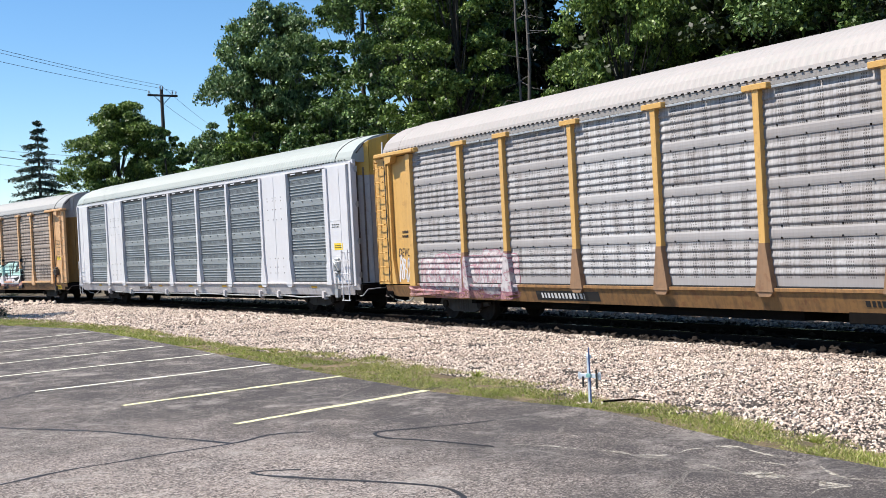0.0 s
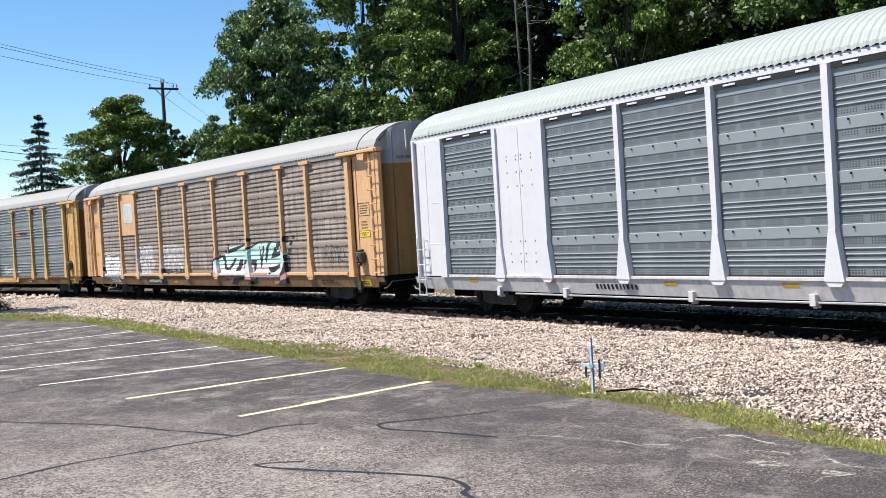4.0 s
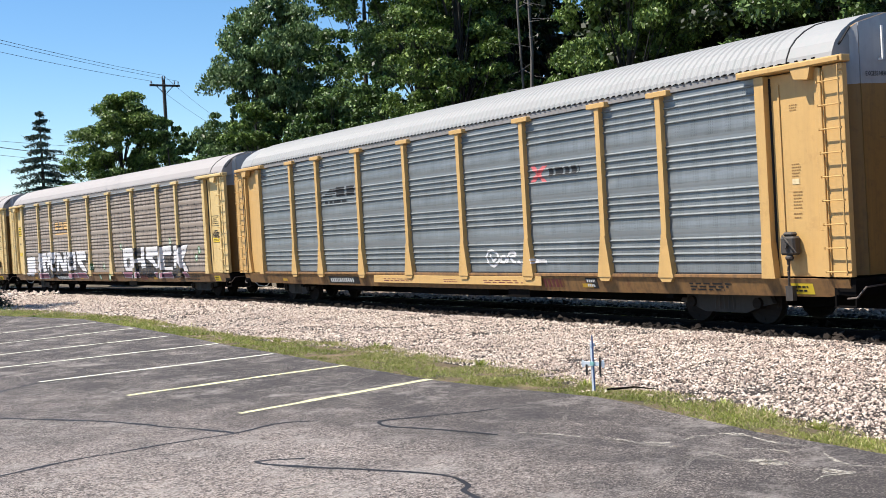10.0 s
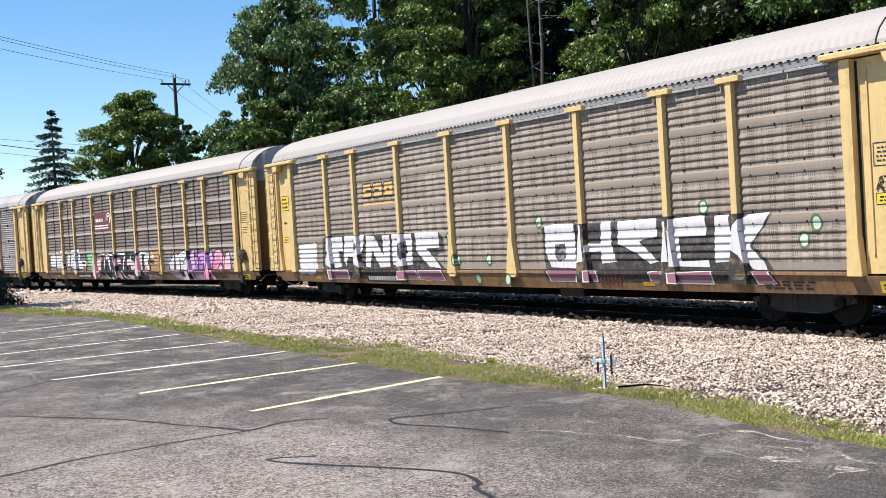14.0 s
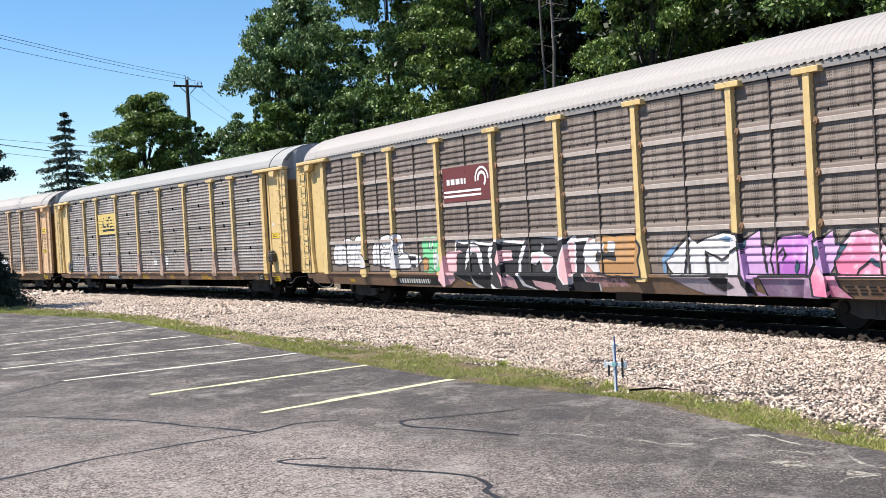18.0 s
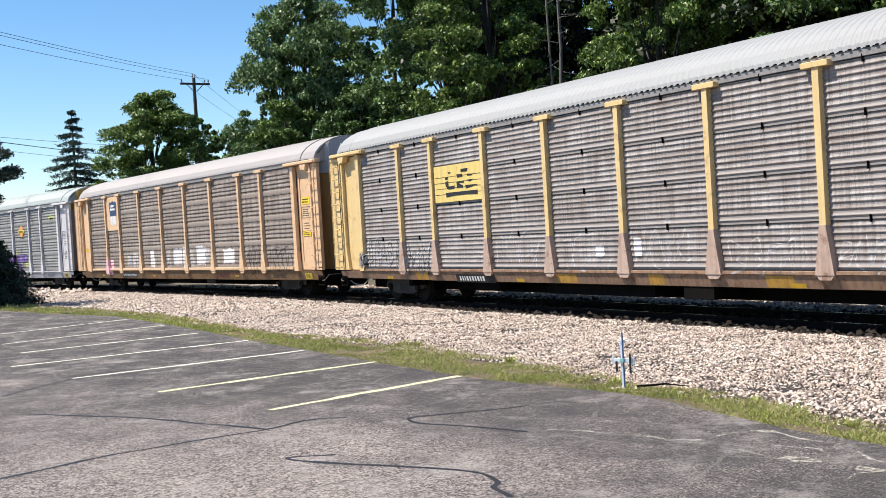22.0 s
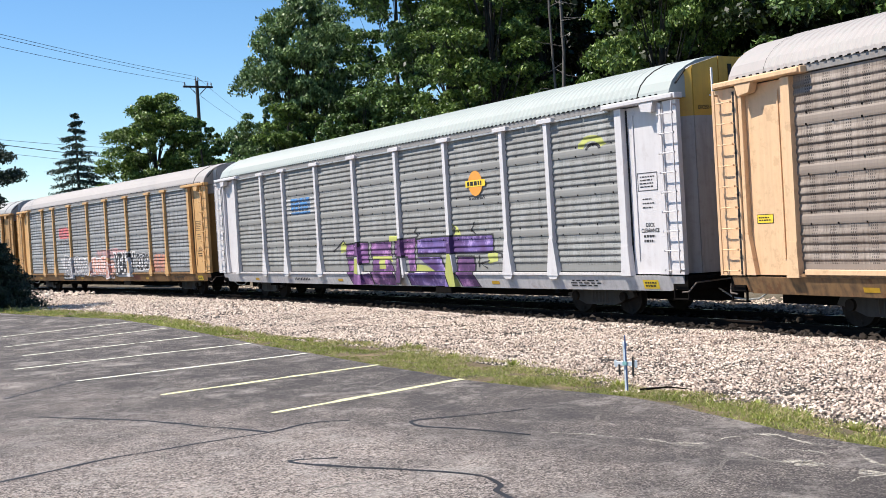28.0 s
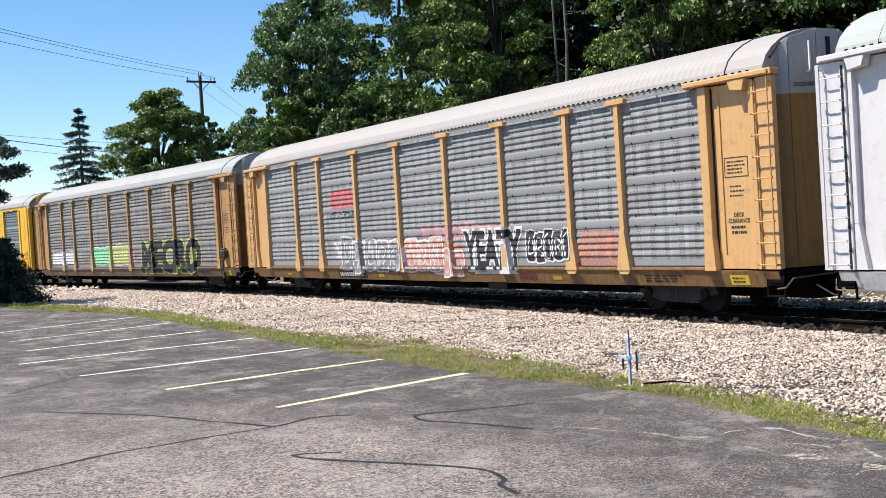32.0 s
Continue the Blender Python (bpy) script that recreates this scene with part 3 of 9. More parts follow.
track_bed = tagged(new("railway_ties"), "dark creosoted wooden ties under the rails", "ties", kind="structure")
for i in range(260):
    s_t = -112 + 0.55 * i
    piece("railway_tie", tie_me, track_bed, Matrix.Translation(on_track(s_t)) @ Matrix.Rotation(heading_at(s_t) + random.uniform(-0.01, 0.01), 4, "Z"))


# ---- the train ----
HALF, WIDE = 13.62, 1.55           # half length of the body, half width
POSTS = (-9.0, -7.0, -4.2, -1.37, 1.45, 4.27, 7.1, 9.03)
BAYS = (-11.72, *POSTS, 11.72)
Z_DECK, Z_TOP = 0.98, 4.70


TIER = (Z_TOP - 0.02 - 1.02) / 4
LAPS = [1.005 + k * TIER for k in range(4)]      # where each sheet laps over the one below


def rib_profile(style=0):
    """Heights and depths of a side panel's sheets: four sheets, each with a smooth swollen band at its foot and ribs above."""
    pts = [(1.02, 0.0)]
    n, share, d = ((4, 0.74, 0.024), (4, 0.78, 0.023), (7, 0.93, 0.021), (4, 0.58, 0.03), (4, 0.78, 0.022), (4, 0.43, 0.021))[style]
    for k in range(4):
        z0 = 1.02 + k * TIER
        if style in (0, 1, 4):
            lap = LAPS[k]
            if k:
                pts += [(lap - 0.002, 0.0), (lap + 0.004, 0.014), (lap + 0.04, 0.020), (lap + 0.10, 0.022), (lap + 0.16, 0.017), (lap + 0.19, 0.005), (lap + 0.2, 0.0)]
            for i in range(n):
                c = lap + 0.265 + 0.153 * i
                pts += [(c - 0.028, 0.0), (c - 0.010, d * 0.5), (c + 0.008, d * 0.92), (c + 0.025, d), (c + 0.045, d * 0.85), (c + 0.078, d * 0.4), (c + 0.112, 0.0)]
            continue
        if style == 3:
            for i in range(4):
                c = 1.275 + 0.945 * k + 0.152 * i
                pts += [(c - 0.03, 0.0), (c - 0.006, d), (c + 0.004, d), (c + 0.03, 0.0)]
            c += 0.16
            if k < 3:
                pts += [(c - 0.07, 0.0), (c - 0.02, 0.007), (c + 0.05, 0.013), (c + 0.12, 0.011), (c + 0.2, 0.0)]
            continue
        first = 0.15 * TIER if style == 5 else 0.01
        span = TIER * (share if k < 3 or style == 5 else min(0.94, share + 0.16))
        pitch = span / n
        for i in range(n):
            a = z0 + first + i * pitch
            if style == 5:
                pts += [(a + 0.44 * pitch, 0.0), (a + 0.53 * pitch, d), (a + 0.60 * pitch, d), (a + 0.80 * pitch, 0.0)]
                continue
            pts += [(a + 0.30 * pitch, 0.0), (a + 0.38 * pitch, d * 0.45), (a + 0.46 * pitch, d * 0.92), (a + 0.53 * pitch, d), (a + 0.60 * pitch, d * 0.9), (a + 0.74 * pitch, d * 0.4), (a + 0.92 * pitch, 0.0)]
        b, top = z0 + first + span, z0 + TIER
        if style == 5:
            pts += [(z0 + 0.755 * TIER, 0.0), (z0 + 0.765 * TIER, 0.012), (top - 0.014, 0.016), (top - 0.004, 0.0)]
        elif k < 3 and style != 2:
            pts += [(b + 0.01, 0.0), (b + 0.03, 0.02), ((b + top) / 2, 0.034), (top - 0.014, 0.030), (top - 0.004, 0.0)]
        elif style == 2:
            pts += [(top - 0.034, 0.0), (top - 0.032, -0.02), (top - 0.010, -0.02), (top - 0.008, 0.0)]
    pts.append((Z_TOP - 0.01, 0.0))
    out = [pts[0]]
    for z, dd in pts[1:]:
        if z > out[-1][0] + 1e-4:
            out.append((z, dd))
    return out


PROFILES = [rib_profile(0), rib_profile(1), rib_profile(2), rib_profile(3), rib_profile(4), rib_profile(5)]
PANEL_Y = -1.475


def depth_at(style, z):
    pr = PROFILES[style]
    for (a, u), (b, v) in zip(pr, pr[1:]):
        if z <= b:
            return u + (v - u) * (z - a) / (b - a)
    return 0.0


def panel_bm(width, style):
    bm = bmesh.new()
    h = width / 2
    pr = PROFILES[style]
    left = [bm.verts.new((-h, PANEL_Y - dd, z)) for z, dd in pr]
    right = [bm.verts.new((h, PANEL_Y - dd, z)) for z, dd in pr]
    for i in range(len(pr) - 1):
        bm.faces.new((left[i], right[i], right[i + 1], left[i + 1]))
    b = [bm.verts.new(p) for p in ((-h, PANEL_Y + 0.03, pr[0][0]), (h, PANEL_Y + 0.03, pr[0][0]), (h, PANEL_Y + 0.03, pr[-1][0]), (-h, PANEL_Y + 0.03, pr[-1][0]))]
    bm.faces.new((b[3], b[2], b[1], b[0]))
    bm.faces.new((b[0], b[1], right[0], left[0]))
    bm.faces.new((left[-1], right[-1], b[2], b[3]))
    # rivets along the laps and above the bands
    if style not in (2, 3):
        for k in (1, 2, 3):
            for dz, dy in ((0.014, 0.018), (0.228, 0.0)) if style in (0, 1, 4) else ((-0.045, 0.034),):
                for i in range(max(2, int(width / 0.62))):
                    x = -h + width * (i + 0.5) / max(2, int(width / 0.62))
                    y, z = PANEL_Y - dy, LAPS[k] + dz
                    box(bm, x - 0.012, x + 0.012, y - 0.014, y + 0.01, z - 0.018, z + 0.018)
                    bm.faces.ensure_lookup_table()
                    for f in bm.faces[-6:]:
                        f.material_index = 1
    return bm


ROOF = [(-1.52, 4.84), (-1.50, 4.93), (-1.40, 5.12), (-1.22, 5.30), (-0.98, 5.45), (-0.68, 5.58), (-0.34, 5.66), (0, 5.69)]
ROOF = ROOF + [(-y, z) for y, z in ROOF[-2::-1]]


def roof_bm(rib=0.02):
    """Barrel roof: ribbed sheets across, smooth hoods at both ends."""
    bm = bmesh.new()
    xs = [-HALF + 0.25, -HALF + 0.28, -12.35, -12.34]
    lift = [-0.10, 0.0, 0.0, 0.02]
    step = 0.19
    x = -12.3
    while x < 12.3 - step + 1e-6:
        xs += [x, x + 0.06, x + 0.095, x + 0.155]
        lift += [0.0, 0.0, rib, rib]
        x += step
    xs += [12.34, 12.35, HALF - 0.28, HALF - 0.25]
    lift += [0.02, 0.0, 0.0, -0.10]
    rows = []
    for x, l in zip(xs, lift):
        end = abs(x) > 12.36
        row = []
        for y, z in ROOF:
            nrm = Vector((0, y * 0.55, 1)).normalized()
            cut = 0.0
            if abs(x) > HALF - 0.27:
                cut = 0.10
            row.append(bm.verts.new((x, y * (1 - cut) + nrm.y * l, z + nrm.z * l - (0.012 if end else 0))))
        rows.append(row)
    for a, b in zip(rows, rows[1:]):
        for i in range(len(a) - 1):
            bm.faces.new((a[i], b[i], b[i + 1], a[i + 1]))
    for row, flip in ((rows[0], False), (rows[-1], True)):
        bm.faces.new(row if flip else row[::-1])
    for f in bm.faces:
        f.smooth = False
    return bm


LEAVES = ((-1.36, HALF - 0.56), (-0.95, HALF - 0.14), (-0.33, HALF + 0.02), (0.33, HALF + 0.02), (0.95, HALF - 0.14), (1.36, HALF - 0.56))


def leaf_bm(i, sg):
    """One upright leaf of the folding end door, painted in two colours, with a rounded top."""
    (ya, xa), (yb, xb) = LEAVES[i], LEAVES[i + 1]
    bm = bmesh.new()
    g = 0.012
    rows = []
    for z in (Z_DECK, 4.35, None):
        ring = []
        for y, x in ((ya + g, xa), (yb - g, xb), (yb - g, xb - 0.06), (ya + g, xa - 0.06)):
            top = 4.78 + 0.85 * max(0.0, 1 - (y / 1.45) ** 2) ** 0.5
            ring.append(bm.verts.new((sg * x, y, z if z else top)))
        rows.append(ring)
    for k in (0, 1):
        for j in range(4):
            bm.faces.new((rows[k][j - 1], rows[k][j], rows[k + 1][j], rows[k + 1][j - 1])).material_index = k
    bm.faces.new(rows[0])
    bm.faces.new(rows[2])
    bmesh.ops.recalc_face_normals(bm, faces=bm.faces[:])
    return bm


def post_bm():
    bm = bmesh.new()
    prism(bm, ((-0.074, 1.85), (0.074, 1.85), (0.074, 4.7), (-0.074, 4.7)), -1.6, -1.46)
    return bm


def foot_bm():
    bm = bmesh.new()
    prism(bm, ((-0.22, 0.95), (0.22, 0.95), (0.074, 1.85), (-0.074, 1.85)), -1.615, -1.46)
    prism(bm, ((-0.13, 0.86), (0.13, 0.86), (0.21, 0.95), (-0.21, 0.95)), -1.6, -1.5)
    return bm


def end_post_bm():
    bm = bmesh.new()
    prism(bm, ((-0.12, 0.95), (0.2, 0.95), (0.14, 1.62), (-0.09, 1.62)), -1.615, -1.46)
    prism(bm, ((-0.09, 1.62), (0.13, 1.62), (0.13, 4.68), (-0.09, 4.68)), -1.6, -1.46)
    return bm


def cap_bm():
    return boxes((-0.31, 0.31, -1.63, -1.46, 4.66, 4.77), bevel=0.008)


def corner_bm():
    """The plated end bay, with its upright channel and foot."""
    return boxes((11.85, 13.1, -1.45, -1.38, Z_DECK, 4.68), bevel=0.006)


def channel_bm():
    bm = boxes((12.96, 13.06, -1.56, -1.452, 1.8, 4.68), bevel=0.006)
    prism(bm, ((12.80, 0.985), (13.06, 0.985), (13.06, 1.8), (12.96, 1.8)), -1.56, -1.452)
    return bm


def jamb_bm():
    return boxes((13.07, 13.14, -1.6, -1.452, Z_DECK, 4.66), bevel=0.008)


def hinge_bm():
    return boxes((12.06, 12.10, -1.475, -1.452, 1.3, 4.5), bevel=0.004)


def beam_bm():
    """The long top bracket over an end bay and the gusset under it."""
    bm = boxes((11.25, 13.66, -1.66, -1.44, 4.70, 4.82), (11.3, 13.6, -1.70, -1.64, 4.715, 4.8), bevel=0.008)
    prism(bm, ((12.55, 4.7), (13.0, 4.7), (12.93, 4.48), (12.62, 4.52)), -1.68, -1.5)
    return bm


def back_plate_bm():
    return boxes((13.17, 13.59, -1.57, -1.45, Z_DECK, 4.68), bevel=0.004)


def rear_plate_bm():
    """The folded plate behind the rear ladder: a flat leg and a leg turned outward."""
    bm = bmesh.new()
    for outline in (((-13.17, -1.45), (-13.17, -1.57), (-13.46, -1.57), (-13.74, -1.63), (-13.74, -1.60), (-13.46, -1.52), (-13.42, -1.45)),):
        low = [bm.verts.new((x, y, Z_DECK)) for x, y in outline]
        top = [bm.verts.new((x, y, 4.68)) for x, y in outline]
        bm.faces.new(low)
        bm.faces.new(top[::-1])
        for k in range(len(low)):
            bm.faces.new((low[k - 1], top[k - 1], top[k], low[k]))
    bmesh.ops.recalc_face_normals(bm, faces=bm.faces[:])
    return bm


def stile_bm():
    return boxes((13.17, 13.19, -1.6, -1.572, 1.02, 4.6), (13.578, 13.597, -1.71, -1.68, 1.02, 4.66), (13.575, 13.597, -1.68, -1.572, 1.05, 1.09), (13.575, 13.597, -1.68, -1.572, 4.55, 4.59), bevel=0.004)


def rung_bm():
    bm = bmesh.new()
    rod(bm, (13.13, -1.69, 0), (13.61, -1.69, 0), 0.012, 6)
    rod(bm, (13.15, -1.69, 0), (13.15, -1.575, -0.012), 0.011, 5)
    box(bm, 13.12, 13.15, -1.71, -1.67, -0.02, 0.02)
    box(bm, 13.585, 13.61, -1.71, -1.67, -0.018, 0.018)
    return bm


def sill_bm(low=0.60):
    bm = bmesh.new()
    prism(bm, ((-13.5, 0.72), (-13.0, low + 0.02), (-7, low), (-4.5, low), (4.5, low), (7, low), (13.0, low + 0.02), (13.5, 0.72), (13.5, 0.95), (-13.5, 0.95)), -1.55, -1.47)
    for v in bm.verts:
        v.co.y += 0.3 * (0.95 - v.co.z)
    return bm


def lower_lip_bm():
    return boxes((-11.9, 11.9, -1.575, -1.5, 0.955, 1.02), bevel=0.005)


def deck_bm():
    return boxes((-13.5, 13.5, -1.47, 1.47, 0.78, 0.95), (-13.4, 13.4, -0.35, 0.35, 0.32, 0.78), (-9.0, -8.8, -1.4, 1.4, 0.5, 0.78), (8.8, 9.0, -1.4, 1.4, 0.5, 0.78),
                 (-2.0, 2.0, -1.2, -0.4, 0.4, 0.78), (3.2, 4.1, -1.45, -0.6, 0.42, 0.78), (-5.6, -4.2, -1.25, -0.5, 0.45, 0.78), bevel=0.01)


def roof_rail_bm():
    return boxes((-13.4, 13.4, -1.512, -1.42, 4.71, 4.845), bevel=0.006)


def clips_bm():
    bm = bmesh.new()
    x = -13.1
    while x < 13.1:
        box(bm, x, x + 0.06, -1.545, -1.515, 4.846, 4.868)
        x += 0.19
    return bm


def truck_frame_bm():
    bm = bmesh.new()
    for y in (-1.0, 0.9):
        prism(bm, ((-1.25, 0.42), (-1.15, 0.60), (-0.75, 0.62), (-0.35, 0.74), (0.35, 0.74), (0.75, 0.62), (1.15, 0.60), (1.25, 0.42), (0.95, 0.36), (0.55, 0.22), (-0.55, 0.22), (-0.95, 0.36)), y, y + 0.1)
        for i in range(5):
            rod(bm, (-0.24 + i * 0.12, y + 0.02, 0.28), (-0.24 + i * 0.12, y + 0.02, 0.55), 0.045, 6)
    box(bm, -0.2, 0.2, -0.9, 0.9, 0.4, 0.7)
    return bm


def wheelset_bm():
    bm = bmesh.new()
    rod(bm, (0, -1.05, 0), (0, 1.05, 0), 0.07, 10)
    for sg in (-1, 1):
        rod(bm, (0, sg * 0.71, 0), (0, sg * 0.83, 0), 0.42, 28)
        rod(bm, (0, sg * 0.685, 0), (0, sg * 0.71, 0), 0.445, 28)
        rod(bm, (0, sg * 0.83, 0), (0, sg * 0.86, 0), 0.30, 20, 0.14 if sg > 0 else 0.14)
        rod(bm, (0, sg * 0.85, 0), (0, sg * 1.07, 0), 0.11, 12)
        for a in range(4):
            c, s_ = math.cos(a * 1.571), math.sin(a * 1.571)
            rod(bm, (c * 0.33, sg * 0.82, s_ * 0.33), (c * 0.33, sg * 0.85, s_ * 0.33), 0.04, 6)
    return bm


def coupler_bm(sg):
    bm = boxes((sg * 13.3 if sg > 0 else -14.05, 14.05 if sg > 0 else -13.3, -0.09, 0.09, 0.72, 0.92), bevel=0.015)
    box(bm, *sorted((sg * 14.02, sg * 14.31)), -0.16, 0.13, 0.66, 0.98)
    return bm


def upright_bm(x, y):
    bm = bmesh.new()
    rod(bm, (x, y, 1.0), (x, y, 4.6), 0.03, 6)
    return bm


def seam_bm(sg):
    """The dark lapped joint where the last roof sheet meets the hood."""
    bm = bmesh.new()
    for (ya, za), (yb, zb) in zip(ROOF, ROOF[1:]):
        rod(bm, (sg * 12.35, ya, za + 0.004), (sg * 12.35, yb, zb + 0.004), 0.016, 5)
    return bm


def lever_bm(sg, sy):
    """One uncoupling rod: its handle at the side, bent in to the coupler."""
    bm = bmesh.new()
    pts = [(13.42, 1.50, 0.60), (13.62, 1.50, 0.62), (13.72, 1.38, 0.80), (13.75, 0.75, 0.82), (13.92, 0.5, 0.84), (14.0, 0.12, 0.95)]
    for a, b in zip(pts, pts[1:]):
        rod(bm, (sg * a[0], sy * a[1], a[2]), (sg * b[0], sy * b[1], b[2]), 0.017, 6)
    return bm


def hood_edge_bm(sg, sy):
    """The dark open edge at a lower corner of the roof hood."""
    bm = bmesh.new()
    rod(bm, (sg * 13.2, sy * 1.45, 4.86), (sg * 13.36, sy * 1.30, 5.08), 0.03, 5)
    rod(bm, (sg * 13.36, sy * 1.30, 5.08), (sg * 13.38, sy * 1.05, 5.36), 0.022, 5)
    return bm


def platform_bm(sg):
    """Draft gear housing and the grating over the coupler."""
    return boxes((*sorted((sg * 13.3, sg * 13.75)), -0.28, 0.28, 0.55, 1.02), (*sorted((sg * 13.5, sg * 13.78)), -0.95, 0.95, 0.86, 0.93), (*sorted((sg * 13.3, sg * 13.52)), -1.4, 1.4, 0.62, 0.78), bevel=0.012)


def hose_bm(sg):
    bm = bmesh.new()
    for y, z in ((-0.5, 0.42),):
        rod(bm, (sg * 13.4, y, 0.66), (sg * 13.9, y, z), 0.018, 6)
        rod(bm, (sg * 13.9, y, z), (sg * 14.29, y * 0.9, 0.38), 0.018, 6)
    return bm


def step_bm(sg):
    """The stirrup step under the ladder and the striker plate."""
    x0, x1 = (13.15, 13.6) if sg > 0 else (-13.6, -13.15)
    return boxes((x0, x0 + 0.03, -1.5, -1.46, 0.45, 0.8), (x1 - 0.03, x1, -1.5, -1.46, 0.45, 0.8), (x0, x1, -1.52, -1.4, 0.44, 0.47), (x0, x1, -1.5, -0.5, 0.66, 0.95))


def brake_bm():
    """Hand brake: a hooded gear box on a bracket, its lever, shaft and crank."""
    bm = boxes((12.1, 12.44, -1.66, -1.46, 1.38, 1.72), (12.15, 12.39, -1.64, -1.47, 1.72, 1.80), (12.2, 12.36, -1.67, -1.55, 1.28, 1.38), bevel=0.035)
    box(bm, 12.2, 12.36, -1.67, -1.56, 0.55, 0.82)
    rod(bm, (12.28, -1.62, 1.3), (12.25, -1.62, 0.8), 0.02, 6)
    rod(bm, (12.2, -1.69, 1.74), (12.36, -1.72, 1.6), 0.02, 6)
    rod(bm, (12.36, -1.72, 1.6), (12.52, -1.70, 1.42), 0.014, 6)
    rod(bm, (12.27, -1.66, 1.55), (12.27, -1.72, 1.55), 0.045, 9)
    for i in range(5):
        rod(bm, (12.27 + 0.012 * (i % 2), -1.66, 1.28 - 0.1 * i), (12.28 - 0.012 * (i % 2), -1.66, 1.20 - 0.1 * i), 0.016, 5)
    return bm


def pipe_bm():
    """Air pipe slung under the sill."""
    bm = bmesh.new()
    pts = [(-8.5, 0.56), (-3.0, 0.55), (2.0, 0.57), (5.5, 0.54), (8.4, 0.57), (9.6, 0.52), (11.6, 0.58)]
    for (xa, za), (xb, zb) in zip(pts, pts[1:]):
        rod(bm, (xa, -1.5, za), (xb, -1.5, zb), 0.022, 6)
    return bm


def hinge_pad_bm():
    bm = bmesh.new()
    rod(bm, (0, -1.555, 0), (0, -1.46, 0), 0.075, 10, 0.075)
    rod(bm, (0, -1.57, 0), (0, -1.55, 0), 0.03, 8)
    return bm


SHAPES = {}


def shape(key, bm_of, material):
    k = (key, tuple(m.name for m in material) if isinstance(material, (list, tuple)) else material.name)
    if k not in SHAPES:
        SHAPES[k] = data_of(key, bm_of(), material)
    return SHAPES[k]


FLIP = Matrix.Rotation(math.pi, 4, "Z")


